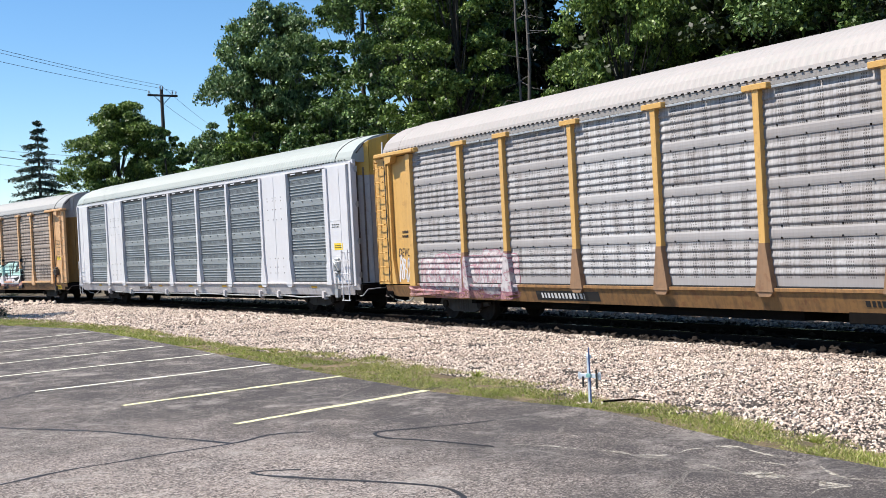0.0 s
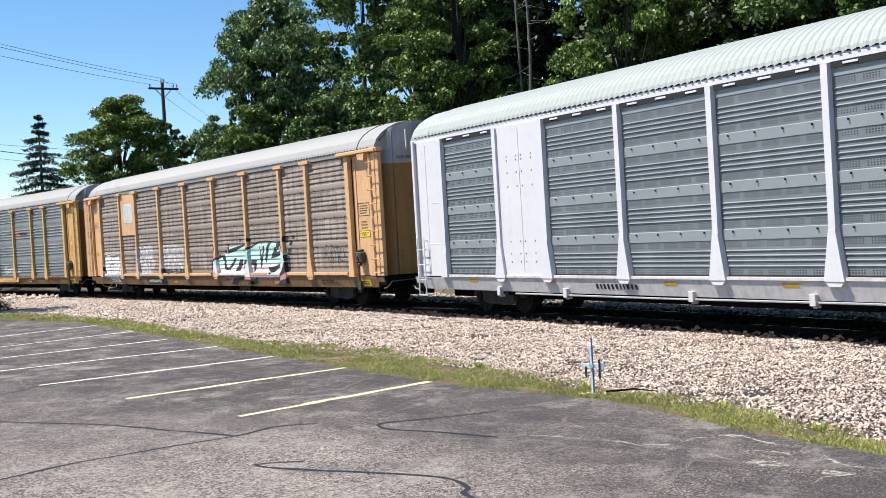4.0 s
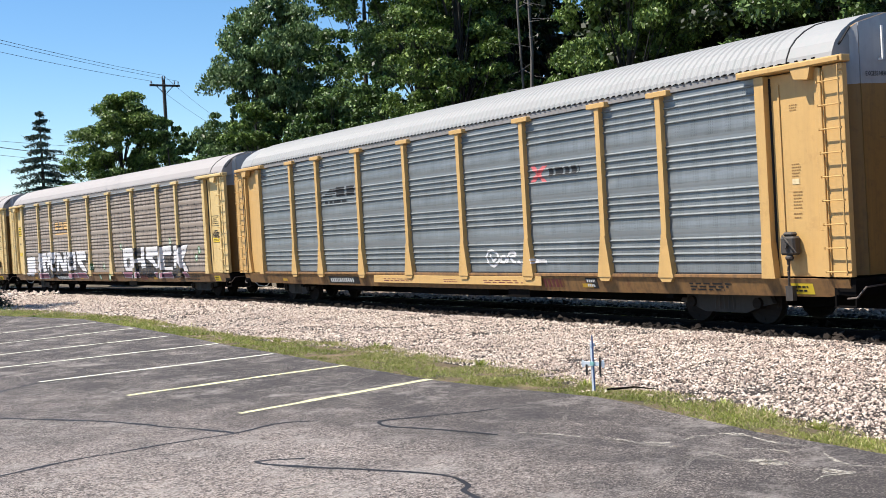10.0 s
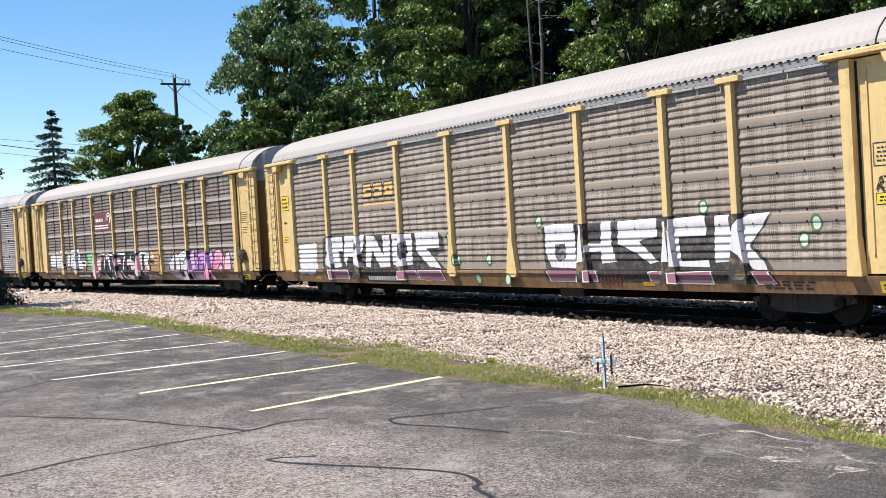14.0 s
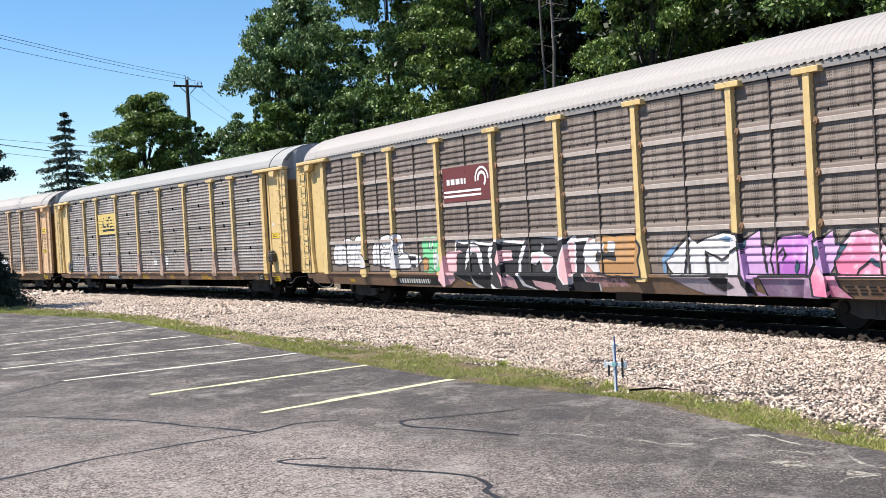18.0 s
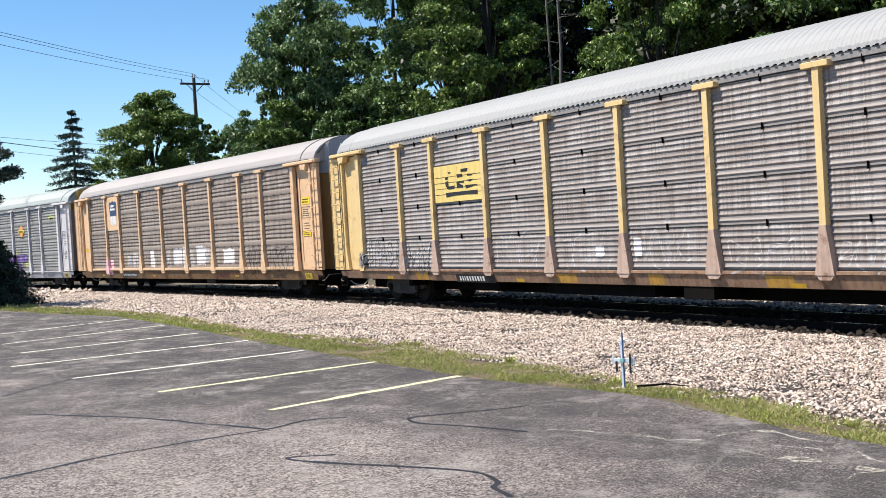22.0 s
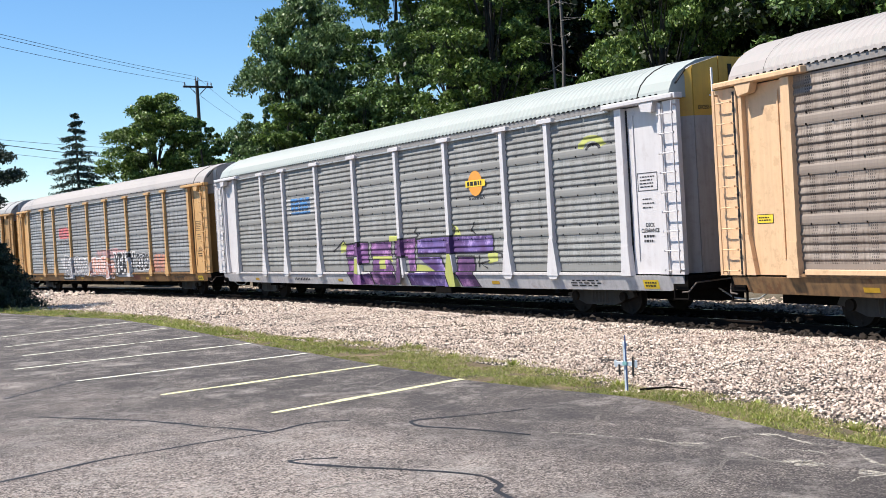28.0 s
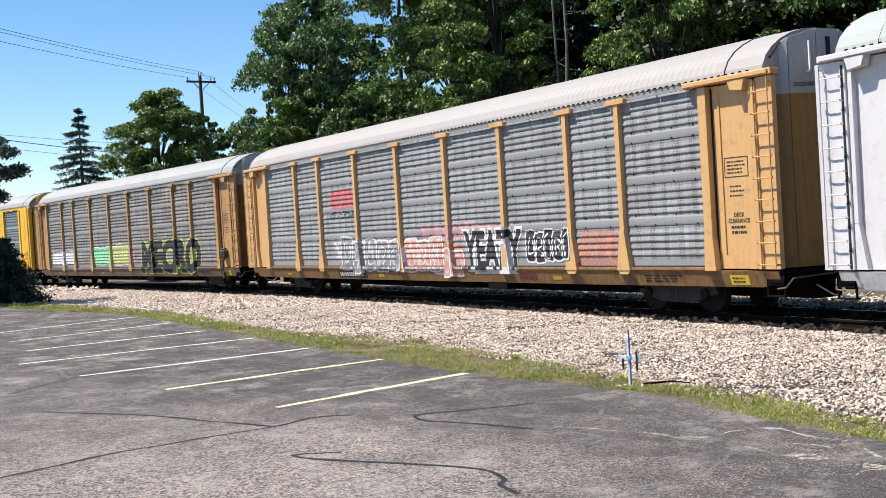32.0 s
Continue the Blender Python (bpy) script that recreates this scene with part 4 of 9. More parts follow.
def autorack(label, paint, sheet, roof, door_low, door_high, sill=None, style=0, plated=(), ribbed=0.016, plain_ends=False, bar=False, brake=False, foot=None, clips=False, pads=False, kick=False, sill_foot=0.60):
    """One covered car carrier; its front is at +x and its near side at -y."""
    car = tagged(new("autorack_car"), label, "railway car", "cars of the train")
    sill = sill or paint
    P = lambda name, key, fn, mat, m=None, lab="": piece(name, shape(key, fn, mat), car, m, lab)
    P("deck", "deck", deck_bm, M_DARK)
    for side in (Matrix(), FLIP):
        P("side_sill", "side_sill%.2f" % sill_foot, lambda: sill_bm(sill_foot), sill, side)
        P("lower_rail", "lower_rail", lower_lip_bm, sill, side)
        # black strip imitates the shaded line at the panels' foot
        P("sill_gap", "sill_gap", lambda: boxes((-11.6, 11.6, -1.51, -1.48, 1.021, 1.05)), M_PIT, side)
        P("roof_rail", "roof_rail", roof_rail_bm, M_EAVE if not plain_ends else paint, side)
        tagged(P("roof_edge_strip", "roof_edge_strip", clips_bm, M_DARK, side), kind="stuff")
        for i, (a, b) in enumerate(zip(BAYS, BAYS[1:])):
            w = round(b - a - 0.1, 2)
            m = side @ Matrix.Translation(((a + b) / 2, 0, 0))
            if i in plated:
                P("plate", "plate%s" % w, lambda w=w: boxes((-w / 2 - 0.04, w / 2 + 0.04, -1.545, PANEL_Y + 0.03, 0.98, 4.71), (-0.02, 0.02, -1.555, -1.54, 1.1, 4.65), bevel=0.004), paint, m)
                for bx in (-0.55, -0.12, 0.12, 0.55):
                    for bz in (1.35, 1.55, 1.85, 3.2, 3.55, 3.85, 3.95):
                        P("bolt", "bolt", lambda: boxes((-0.016, 0.016, -1.553, -1.543, -0.02, 0.02), bevel=0.004), M_PIPE, m @ Matrix.Translation((bx * w / 2, 0, bz)))
            else:
                P("side_panel", "side_panel%s_%d" % (w, style), lambda w=w: panel_bm(w, style), [sheet, M_DARK], m, "ribbed galvanised sheet panel")
        for a, b in zip(BAYS, BAYS[1:]) if bar else ():
            w = round(b - a - 0.66, 2)
            for q in (-0.25, 0.25):
                P("eave_bar", "eave_bar%s" % w, lambda w=w: boxes((-w / 4 + 0.02, w / 4 - 0.02, -1.55, -1.48, 4.655, 4.70), bevel=0.005), M_GALV, side @ Matrix.Translation(((a + b) / 2 + q * w, 0, 0)))
        for i, (a, b) in enumerate(zip(BAYS, BAYS[1:])):
            if plain_ends and i not in plated:
                m = side @ Matrix.Translation(((a + b) / 2, 0, 0))
                w = round(b - a - 0.2, 2)
                P("panel_seal", "panel_seal%s" % w, lambda w=w: boxes((-w / 2, w / 2, -1.53, -1.5, 4.6, 4.7)), M_PIT, m)
                for q in (-0.34, 0.0, 0.34):
                    P("panel_clip", "panel_clip", lambda: boxes((-0.16, 0.16, -1.545, -1.52, 4.64, 4.68), bevel=0.004), paint, m @ Matrix.Translation((q * w, 0, 0)))
        for i, (a, b) in enumerate(zip(BAYS, BAYS[1:])):
            for k in (1, 2, 3, 4):
                if clips:
                    P("panel_latch", "panel_latch", lambda: boxes((-0.009, 0.009, -1.525, -1.46, -0.08, 0.06), bevel=0.004), M_DARK, side @ Matrix.Translation(((a + b) / 2, 0, 1.005 + k * TIER + 0.03)))
                if pads and k < 4:
                    w = round(b - a - 0.19, 2)
                    P("panel_band", "panel_band%s" % w, lambda w=w: boxes((-w / 2, w / 2, -1.515, -1.46, -0.05, 0.05), bevel=0.006), M_BAND, side @ Matrix.Translation(((a + b) / 2, 0, LAPS[k] + 0.05)))
                if clips and not pads and k < 4:
                    w = round(b - a - 0.18, 2)
                    P("panel_seam", "panel_seam%s" % w, lambda w=w: boxes((-w / 2, w / 2, -1.484, -1.44, -0.012, 0.012)), M_PIT, side @ Matrix.Translation(((a + b) / 2, 0, 1.02 + k * TIER - 0.021)))
            if kick:
                w = round(b - a - 0.5, 2)
                P("kick_plate", "kick_plate%s" % w, lambda w=w: boxes((-w / 2, w / 2, -1.6, -1.52, 1.0, 1.1), bevel=0.008), paint, side @ Matrix.Translation(((a + b) / 2, 0, 0)))
            if pads:
                P("panel_strap", "panel_strap", lambda: boxes((-0.014, 0.014, -1.522, -1.49, 1.05, 4.66), bevel=0.003), M_PIPE, side @ Matrix.Translation(((a + b) / 2, 0, 0)), "dark rusty steel strap")
        for x in POSTS if pads else ():
            for k in (1, 2, 3):
                for sg in (-1, 1):
                    P("hinge_pad", "hinge_pad", hinge_pad_bm, F_BROWN, side @ Matrix.Translation((x + 0.11 * sg, 0, LAPS[k] + 0.05)), "rounded rusty hinge pad")
        for x in POSTS:
            m = side @ Matrix.Translation((x, 0, 0))
            P("post", "post", post_bm, paint, m)
            P("post_foot", "post_foot", foot_bm, foot or paint, m)
            if not plain_ends:
                P("post_cap", "post_cap", cap_bm, paint, m)
        for sg in (1, -1):
            mir = side @ Matrix.Diagonal((sg, 1, 1, 1))
            P("end_post", "end_post%d" % sg, lambda sg=sg: mirrored(end_post_bm, sg, 11.72), paint, side)
            if plain_ends:
                P("end_plate", "end_plate%d" % sg, lambda sg=sg: mirrored(lambda: boxes((11.75, 13.0, -1.55, -1.38, 0.98, 4.72), (12.55, 12.58, -1.56, -1.54, 1.1, 4.6), (11.85, 12.5, -1.556, -1.54, 2.98, 3.0), (11.95, 12.5, -1.556, -1.54, 1.86, 1.875), bevel=0.005), sg), paint, side)
                P("end_recess", "end_recess%d" % sg, lambda sg=sg: mirrored(lambda: boxes((13.0, 13.22, -1.47, -1.36, 0.98, 4.7), bevel=0.004), sg), M_GALV, side)
                P("corner_post", "corner_post%d" % sg, lambda sg=sg: mirrored(lambda: boxes((13.21, 13.33, -1.56, -1.36, 0.9, 4.78), bevel=0.012), sg), paint, side)
                for z in (1.25, 2.3, 3.45, 4.55):
                    P("door_hinge", "door_hinge%d" % sg, lambda sg=sg: mirrored(lambda: boxes((13.31, 13.36, -1.42, -1.33, -0.09, 0.09), (13.33, 13.37, -1.44, -1.41, -0.05, 0.05), bevel=0.008), sg), M_GALV, side @ Matrix.Translation((0, 0, z)))
            else:
                P("corner_plate", "corner_plate%d" % sg, lambda sg=sg: mirrored(corner_bm, sg), paint, side)
                P("channel", "channel%d" % sg, lambda sg=sg: mirrored(channel_bm, sg), paint, side)
                P("jamb", "jamb%d" % sg, lambda sg=sg: mirrored(jamb_bm, sg), paint, side)
                P("hinge", "hinge%d" % sg, lambda sg=sg: mirrored(hinge_bm, sg), paint, side)
                P("top_beam", "top_beam%d" % sg, lambda sg=sg: mirrored(beam_bm, sg), paint, side)
                P("back_plate", "back_plate%d" % sg, lambda sg=sg: mirrored(back_plate_bm, sg) if sg > 0 else rear_plate_bm(), paint, side)
                if sg > 0:
                    # black strip painted as the end post's shadow on the plate
                    P("post_gap", "post_gap", lambda: boxes((11.851, 11.9, -1.462, -1.44, 1.0, 4.64)), M_PIT, side)
                if sg < 0:
                    # black bar in place of the shaded gap beside the rear ladder
                    P("door_gap", "door_gap", lambda: boxes((-13.168, -13.11, -1.603, -1.5, 1.0, 4.6)), M_PIT, side)
            low = plain_ends
            lad = P("ladder", "ladder%d%d" % (sg, low), lambda sg=sg: mirrored((lambda: boxes((12.68, 12.705, -1.68, -1.655, 0.45, 2.05), (13.06, 13.085, -1.68, -1.655, 0.45, 2.05), (12.68, 12.705, -1.66, -1.54, 1.95, 1.975), (13.06, 13.085, -1.66, -1.54, 1.95, 1.975), (12.68, 12.705, -1.66, -1.5, 0.9, 0.925), (13.06, 13.085, -1.66, -1.5, 0.9, 0.925))) if low else stile_bm, sg), paint, side)
            for r in range(4 if low else 9):
                piece("rung", shape("rung%d" % sg, lambda sg=sg: mirrored(rung_bm, sg), paint), lad, Matrix.Translation((-0.5 * sg if low else 0, 0.025 if low else 0, (0.47 if low else 1.08) + r * 0.415)))
            P("step", "step%d" % sg, lambda sg=sg: step_bm(sg), M_DARK, side)
    if plain_ends:
        for x in (-9.2, -6.4, -2.2, 0.9, 3.6, 6.6, 8.0, 11.2):
            P("sill_bracket", "sill_bracket", lambda: boxes((-0.07, 0.07, -1.56, -1.45, 0.5, 0.72), (-0.05, 0.05, -1.5, -1.38, 0.46, 0.52), bevel=0.01), sill, Matrix.Translation((x, 0, 0)))
        P("sill_pipe", "sill_pipe", pipe_bm, M_GALV)
    if brake:
        P("hand_brake", "hand_brake", brake_bm, M_BRAKE if not plain_ends else M_GALV)
    P("roof", "roof%.3f" % ribbed, lambda: roof_bm(ribbed), roof)
    for front in (True, False):
        sg = 1 if front else -1
        for i in range(5):
            P("door_leaf", "door_leaf%d%d" % (i, sg), lambda i=i, sg=sg: leaf_bm(i, sg), [door_low, door_high])
        P("door_hatch", "door_hatch%d" % sg, lambda sg=sg: boxes((*sorted((sg * (HALF + 0.0), sg * (HALF + 0.04))), -0.25, 0.25, 1.2, 2.3), bevel=0.01), door_low)
        for u in (0.3, 0.66) if plain_ends else ():
            P("door_seam", "door_seam%d%.2f" % (sg, u), lambda sg=sg, u=u: upright_bm(sg * (HALF - 0.555 + 0.42 * u), -1.375 + 0.41 * u), M_PIPE)
        P("door_joint", "door_joint%d" % sg, lambda sg=sg: boxes((*sorted((sg * (HALF + 0.021), sg * (HALF + 0.045))), -0.055, 0.055, 1.0, 5.45), bevel=0.006), M_PIT)
        P("lock_rod", "lock_rod%d" % sg, lambda sg=sg: boxes((*sorted((sg * (HALF + 0.046), sg * (HALF + 0.075))), -0.02, 0.02, 1.1, 4.6), (*sorted((sg * (HALF + 0.022), sg * (HALF + 0.06))), -0.7, 0.7, 3.38, 3.40), bevel=0.005), door_low)
        P("hand_rail", "hand_rail%d" % sg, lambda sg=sg: boxes((*sorted((sg * (HALF + 0.05), sg * (HALF + 0.08))), -0.6, -0.56, 4.75, 5.35), (*sorted((sg * (HALF - 0.02), sg * (HALF + 0.08))), -0.6, -0.56, 4.75, 4.79)), M_WHITE)
        P("corner_angle", "corner_angle%d" % sg, lambda sg=sg: boxes((*sorted((sg * (HALF - 0.52), sg * (HALF - 0.40))), -1.46, -1.34, 4.15, 4.72), bevel=0.005), door_high)
        P("roof_seam", "roof_seam%d" % sg, lambda sg=sg: seam_bm(sg), M_PIT)
        for sy in (-1, 1):
            P("cut_lever", "cut_lever%d%d" % (sg, sy), lambda sg=sg, sy=sy: lever_bm(sg, sy), M_GALV if plain_ends else M_PIPE)
            P("hood_edge", "hood_edge%d%d" % (sg, sy), lambda sg=sg, sy=sy: hood_edge_bm(sg, sy), M_PIT)
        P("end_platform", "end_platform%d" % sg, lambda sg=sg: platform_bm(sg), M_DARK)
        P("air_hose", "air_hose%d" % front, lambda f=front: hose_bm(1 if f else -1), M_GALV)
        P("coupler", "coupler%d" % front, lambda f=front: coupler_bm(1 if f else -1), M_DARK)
    for x in (-10.06, 10.06):
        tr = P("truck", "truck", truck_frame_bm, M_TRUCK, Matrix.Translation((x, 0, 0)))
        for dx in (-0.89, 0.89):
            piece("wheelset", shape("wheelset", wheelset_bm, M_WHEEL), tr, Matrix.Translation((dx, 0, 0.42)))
    return car


def mirrored(fn, sg, x0=0.0):
    bm = fn()
    if sg < 0:
        bmesh.ops.scale(bm, vec=(-1, 1, 1), verts=bm.verts[:])
        bmesh.ops.reverse_faces(bm, faces=bm.faces[:])
    if x0:
        bmesh.ops.translate(bm, vec=(x0 * sg, 0, 0), verts=bm.verts[:])
    return bm



def yellow(name, col, amount=0.2, rust=0.2):
    return painted(name + " paint", col, (0.13, 0.08, 0.045), amount, 0.5, 0, rust)


M_EAVE = painted("grey brown eave sheet", (0.25, 0.235, 0.225), (0.1, 0.08, 0.07), 0.5, 0.7)
M_BAND = painted("pinkish grey band", (0.44, 0.375, 0.335), (0.18, 0.14, 0.12), 0.4, 0.6)
ROOF_GREY = painted("pale grey roof sheet", (0.285, 0.28, 0.275), (0.19, 0.26, 0.24), 0.3, 0.6, 0.0)
ROOF_PINK = painted("pinkish grey roof sheet", (0.315, 0.285, 0.272), (0.21, 0.26, 0.23), 0.3, 0.6, 0.0)
ROOF_MINT = painted("mint white roof sheet", (0.31, 0.335, 0.32), (0.22, 0.33, 0.30), 0.25, 0.6, 0.0)
DOOR_BROWN = painted("brown end door", (0.27, 0.155, 0.045), (0.06, 0.042, 0.03), 0.5, 0.6)
DOOR_GREY = painted("grey end door top", (0.36, 0.37, 0.385), (0.16, 0.145, 0.14), 0.3, 0.5)
# white door paint turned grey to imitate the shade on the car end
DOOR_SHADED = painted("dirty white end door greyed for shade", (0.36, 0.345, 0.345), (0.14, 0.12, 0.115), 0.5, 0.6)
DOOR_GOLD = painted("gold end door top", (0.55, 0.33, 0.05), (0.2, 0.12, 0.05), 0.3, 0.5)

Y0, Y2, Y3 = yellow("yellow orange", (0.57, 0.335, 0.10)), yellow("orange peach", (0.63, 0.38, 0.19)), yellow("golden yellow", (0.57, 0.35, 0.125), 0.15, 0.1)
Y4, Y5, Y6 = yellow("pale gold", (0.66, 0.48, 0.21)), yellow("pale straw yellow", (0.66, 0.48, 0.21), 0.22, 0.3), yellow("lemon straw", (0.69, 0.50, 0.23), 0.2, 0.3)
Y7, Y9, Y10 = yellow("faded peach", (0.71, 0.47, 0.275)), yellow("worn amber", (0.59, 0.345, 0.14)), yellow("brown orange", (0.46, 0.26, 0.10), 0.5, 0.5)
Y11 = yellow("deep yellow", (0.74, 0.42, 0.03), 0.1, 0.0)
S_GOLD = painted("dirty gold sill", (0.27, 0.14, 0.048), (0.055, 0.034, 0.024), 0.8, 0.7, 0, 0.55)
F_BROWN = painted("rusty brown post foot", (0.26, 0.15, 0.08), (0.1, 0.07, 0.05), 0.5, 0.7, 0, 0.4)
W1 = painted("white car paint", (0.60, 0.595, 0.615), (0.45, 0.42, 0.42), 0.16, 0.4, 0, 0.04)
W8 = painted("off white car paint", (0.60, 0.575, 0.58), (0.40, 0.35, 0.33), 0.25, 0.5, 0, 0.1)
W8S = painted("dirty white sill paint", (0.58, 0.545, 0.54), (0.2, 0.2, 0.18), 0.45, 0.6, 0, 0.2)
S_RUST = painted("rusty orange sill", (0.27, 0.15, 0.065), (0.05, 0.036, 0.028), 0.85, 0.7, 0, 0.6)
S_BROWN = painted("brown grey sill", (0.22, 0.13, 0.075), (0.08, 0.06, 0.05), 0.6, 0.7, 0, 0.5)
S_MIX = painted("rust stained pinkish sill", (0.30, 0.18, 0.11), (0.07, 0.042, 0.03), 0.85, 0.7, 0, 0.75)
F_BARE = painted("chafed pinkish post foot", (0.46, 0.33, 0.26), (0.15, 0.085, 0.055), 0.6, 0.7, 0, 0.6)
G0 = steel_sheet("bright streaky zinc sheet", (0.53, 0.53, 0.54), (0.14, 0.11, 0.095), 0.5, 0.55, 0.85, vary=0.8)
G1 = punched_sheet("clean blue grey zinc sheet", (0.20, 0.222, 0.235), (0.30, 0.325, 0.335))
G2 = steel_sheet("brown stained zinc sheet", (0.42, 0.36, 0.31), (0.115, 0.08, 0.06), 0.7, 0.6)
G3 = steel_sheet("smooth blue grey zinc sheet", (0.265, 0.285, 0.29), (0.13, 0.14, 0.14), 0.35, 0.16, 0.25, band=(0.86, 1.0), base=1.02, band_col=(0.245, 0.262, 0.268), shine=0.3, rough=0.42, vary=0.35)
G4 = steel_sheet("warm brown zinc sheet", (0.44, 0.375, 0.315), (0.12, 0.085, 0.062), 0.65, 0.55)
G5 = steel_sheet("dark brown zinc sheet", (0.30, 0.245, 0.21), (0.095, 0.07, 0.055), 0.7, 0.6)
G6 = steel_sheet("mauve grey zinc sheet", (0.445, 0.415, 0.395), (0.14, 0.10, 0.08), 0.7, 0.6, 0.25, vary=0.35)
G8 = steel_sheet("greenish grey zinc sheet", (0.32, 0.325, 0.315), (0.14, 0.125, 0.11), 0.55, 0.35, 0.4)
G10 = steel_sheet("blotchy stained zinc sheet", (0.33, 0.33, 0.32), (0.12, 0.095, 0.08), 0.95, 0.55)
G9 = steel_sheet("pale zinc sheet", (0.36, 0.375, 0.385), (0.13, 0.115, 0.105), 0.6, 0.45)

CARS = [
    autorack("yellow and grey covered car carrier with streaky zinc side panels", Y0, G0, ROOF_PINK, DOOR_BROWN, DOOR_GREY, S_GOLD, foot=F_BROWN, ribbed=0.007, bar=True),
    autorack("white covered car carrier with dark grey perforated panels", W1, G1, ROOF_MINT, DOOR_SHADED, DOOR_GOLD, W8S, ribbed=0.022, style=5, plated=(1, 7), plain_ends=True, brake=True),
    autorack("orange and brown stained car carrier with mint green graffiti", Y2, G2, ROOF_GREY, DOOR_BROWN, DOOR_GREY, S_RUST, style=1, brake=True, kick=True),
    autorack("golden yellow car carrier with smooth clean grey panels", Y3, G3, ROOF_GREY, DOOR_BROWN, DOOR_GREY, S_GOLD, ribbed=0.022, style=3, brake=True),
    autorack("gold and brown car carrier with large white block graffiti", Y4, G4, ROOF_PINK, DOOR_BROWN, DOOR_GREY, S_RUST, ribbed=0.008, bar=True),
    autorack("straw yellow and brown car carrier covered in colourful graffiti", Y5, G5, ROOF_PINK, DOOR_BROWN, DOOR_GREY, S_BROWN, style=4, brake=True, clips=True, pads=True),
    autorack("lemon yellow car carrier with mauve grey ribbed panels", Y6, G6, ROOF_GREY, DOOR_BROWN, DOOR_GREY, S_MIX, foot=F_BARE, style=2, brake=True, clips=True, sill_foot=0.69),
    autorack("faded peach car carrier with brown stained panels", Y7, G2, ROOF_PINK, DOOR_BROWN, DOOR_GREY, S_RUST, style=1, kick=True),
    autorack("off white car carrier with grey panels and purple graffiti", W8, G8, ROOF_MINT, DOOR_SHADED, DOOR_GOLD, W8S, ribbed=0.02, bar=True),
    autorack("amber car carrier with pale zinc panels and black white graffiti", Y9, G9, ROOF_PINK, DOOR_BROWN, DOOR_GREY, S_GOLD, ribbed=0.01, bar=True),
    autorack("brown orange car carrier with green and black graffiti", Y10, G10, ROOF_GREY, DOOR_BROWN, DOOR_GREY, S_BROWN, brake=True),
    autorack("deep yellow car carrier with dark grey panels", Y11, G1, ROOF_GREY, Y11, Y11, Y11, plated=(1, 7), plain_ends=True),
]

# speed at 0, 8, 16, 24 and 32 seconds, in metres a second, and the first car's place at the start
SPEED, PITCH, START = (7.568, 7.612, 7.542, 7.766, 7.818), 28.595, -17.94


def travelled(t):
    i = min(int(t // 8), 3)
    u = t - 8 * i
    done = sum(4 * (SPEED[j] + SPEED[j + 1]) for j in range(i))
    return START + done + SPEED[i] * u + (SPEED[i + 1] - SPEED[i]) * u * u / 16


def car_pose(s):
    a, b = on_track(s - 10.06), on_track(s + 10.06)
    u = b - a
    return Matrix.Translation((a + b) / 2) @ Matrix.Rotation(math.atan2(u.y, u.x), 4, "Z")


def motions():
    for n, car in enumerate(CARS):
        walk(car, [(t, car_pose(travelled(t) - n * PITCH + (0.66, 0.5, 0.12, *[0.0] * 9)[n])) for t in range(0, 33)])
        for tr in car.children:
            if tr.name.startswith("truck"):
                for ws in tr.children:
                    home = ws.matrix_basis.copy()
                    walk(ws, [(i * 0.08, home @ Matrix.Rotation((travelled(i * 0.08) - START) / 0.42, 4, "Y")) for i in range(401)])


# ---- loose stones, turf ----
stones("ballast_stones", -20, -5.5, -8.7, -1.75, 0.042, 0.0235, 5, None, True)
stones("ballast_stones", -35, -20, -8.7, -1.75, 0.055, 0.029, 9)
stones("ballast_stones", -62, -35, -9.2, -1.75, 0.09, 0.045, 6)
stones("ballast_stones", -112, -62, -9.0, -1.75, 0.26, 0.12, 7)
# these stones carry the train's shade in their colour
stones("ballast_stones", -60, -4, -1.75, 1.9, 0.16, 0.07, 8, M_SHADESTONE)
stones("ballast_stones", -60, -4, 1.9, 4.2, 0.12, 0.055, 10, M_DIMSTONE)
stones("ballast_stones", -60, -4, 4.2, 7.5, 0.15, 0.065, 14, M_GREYSTONE)


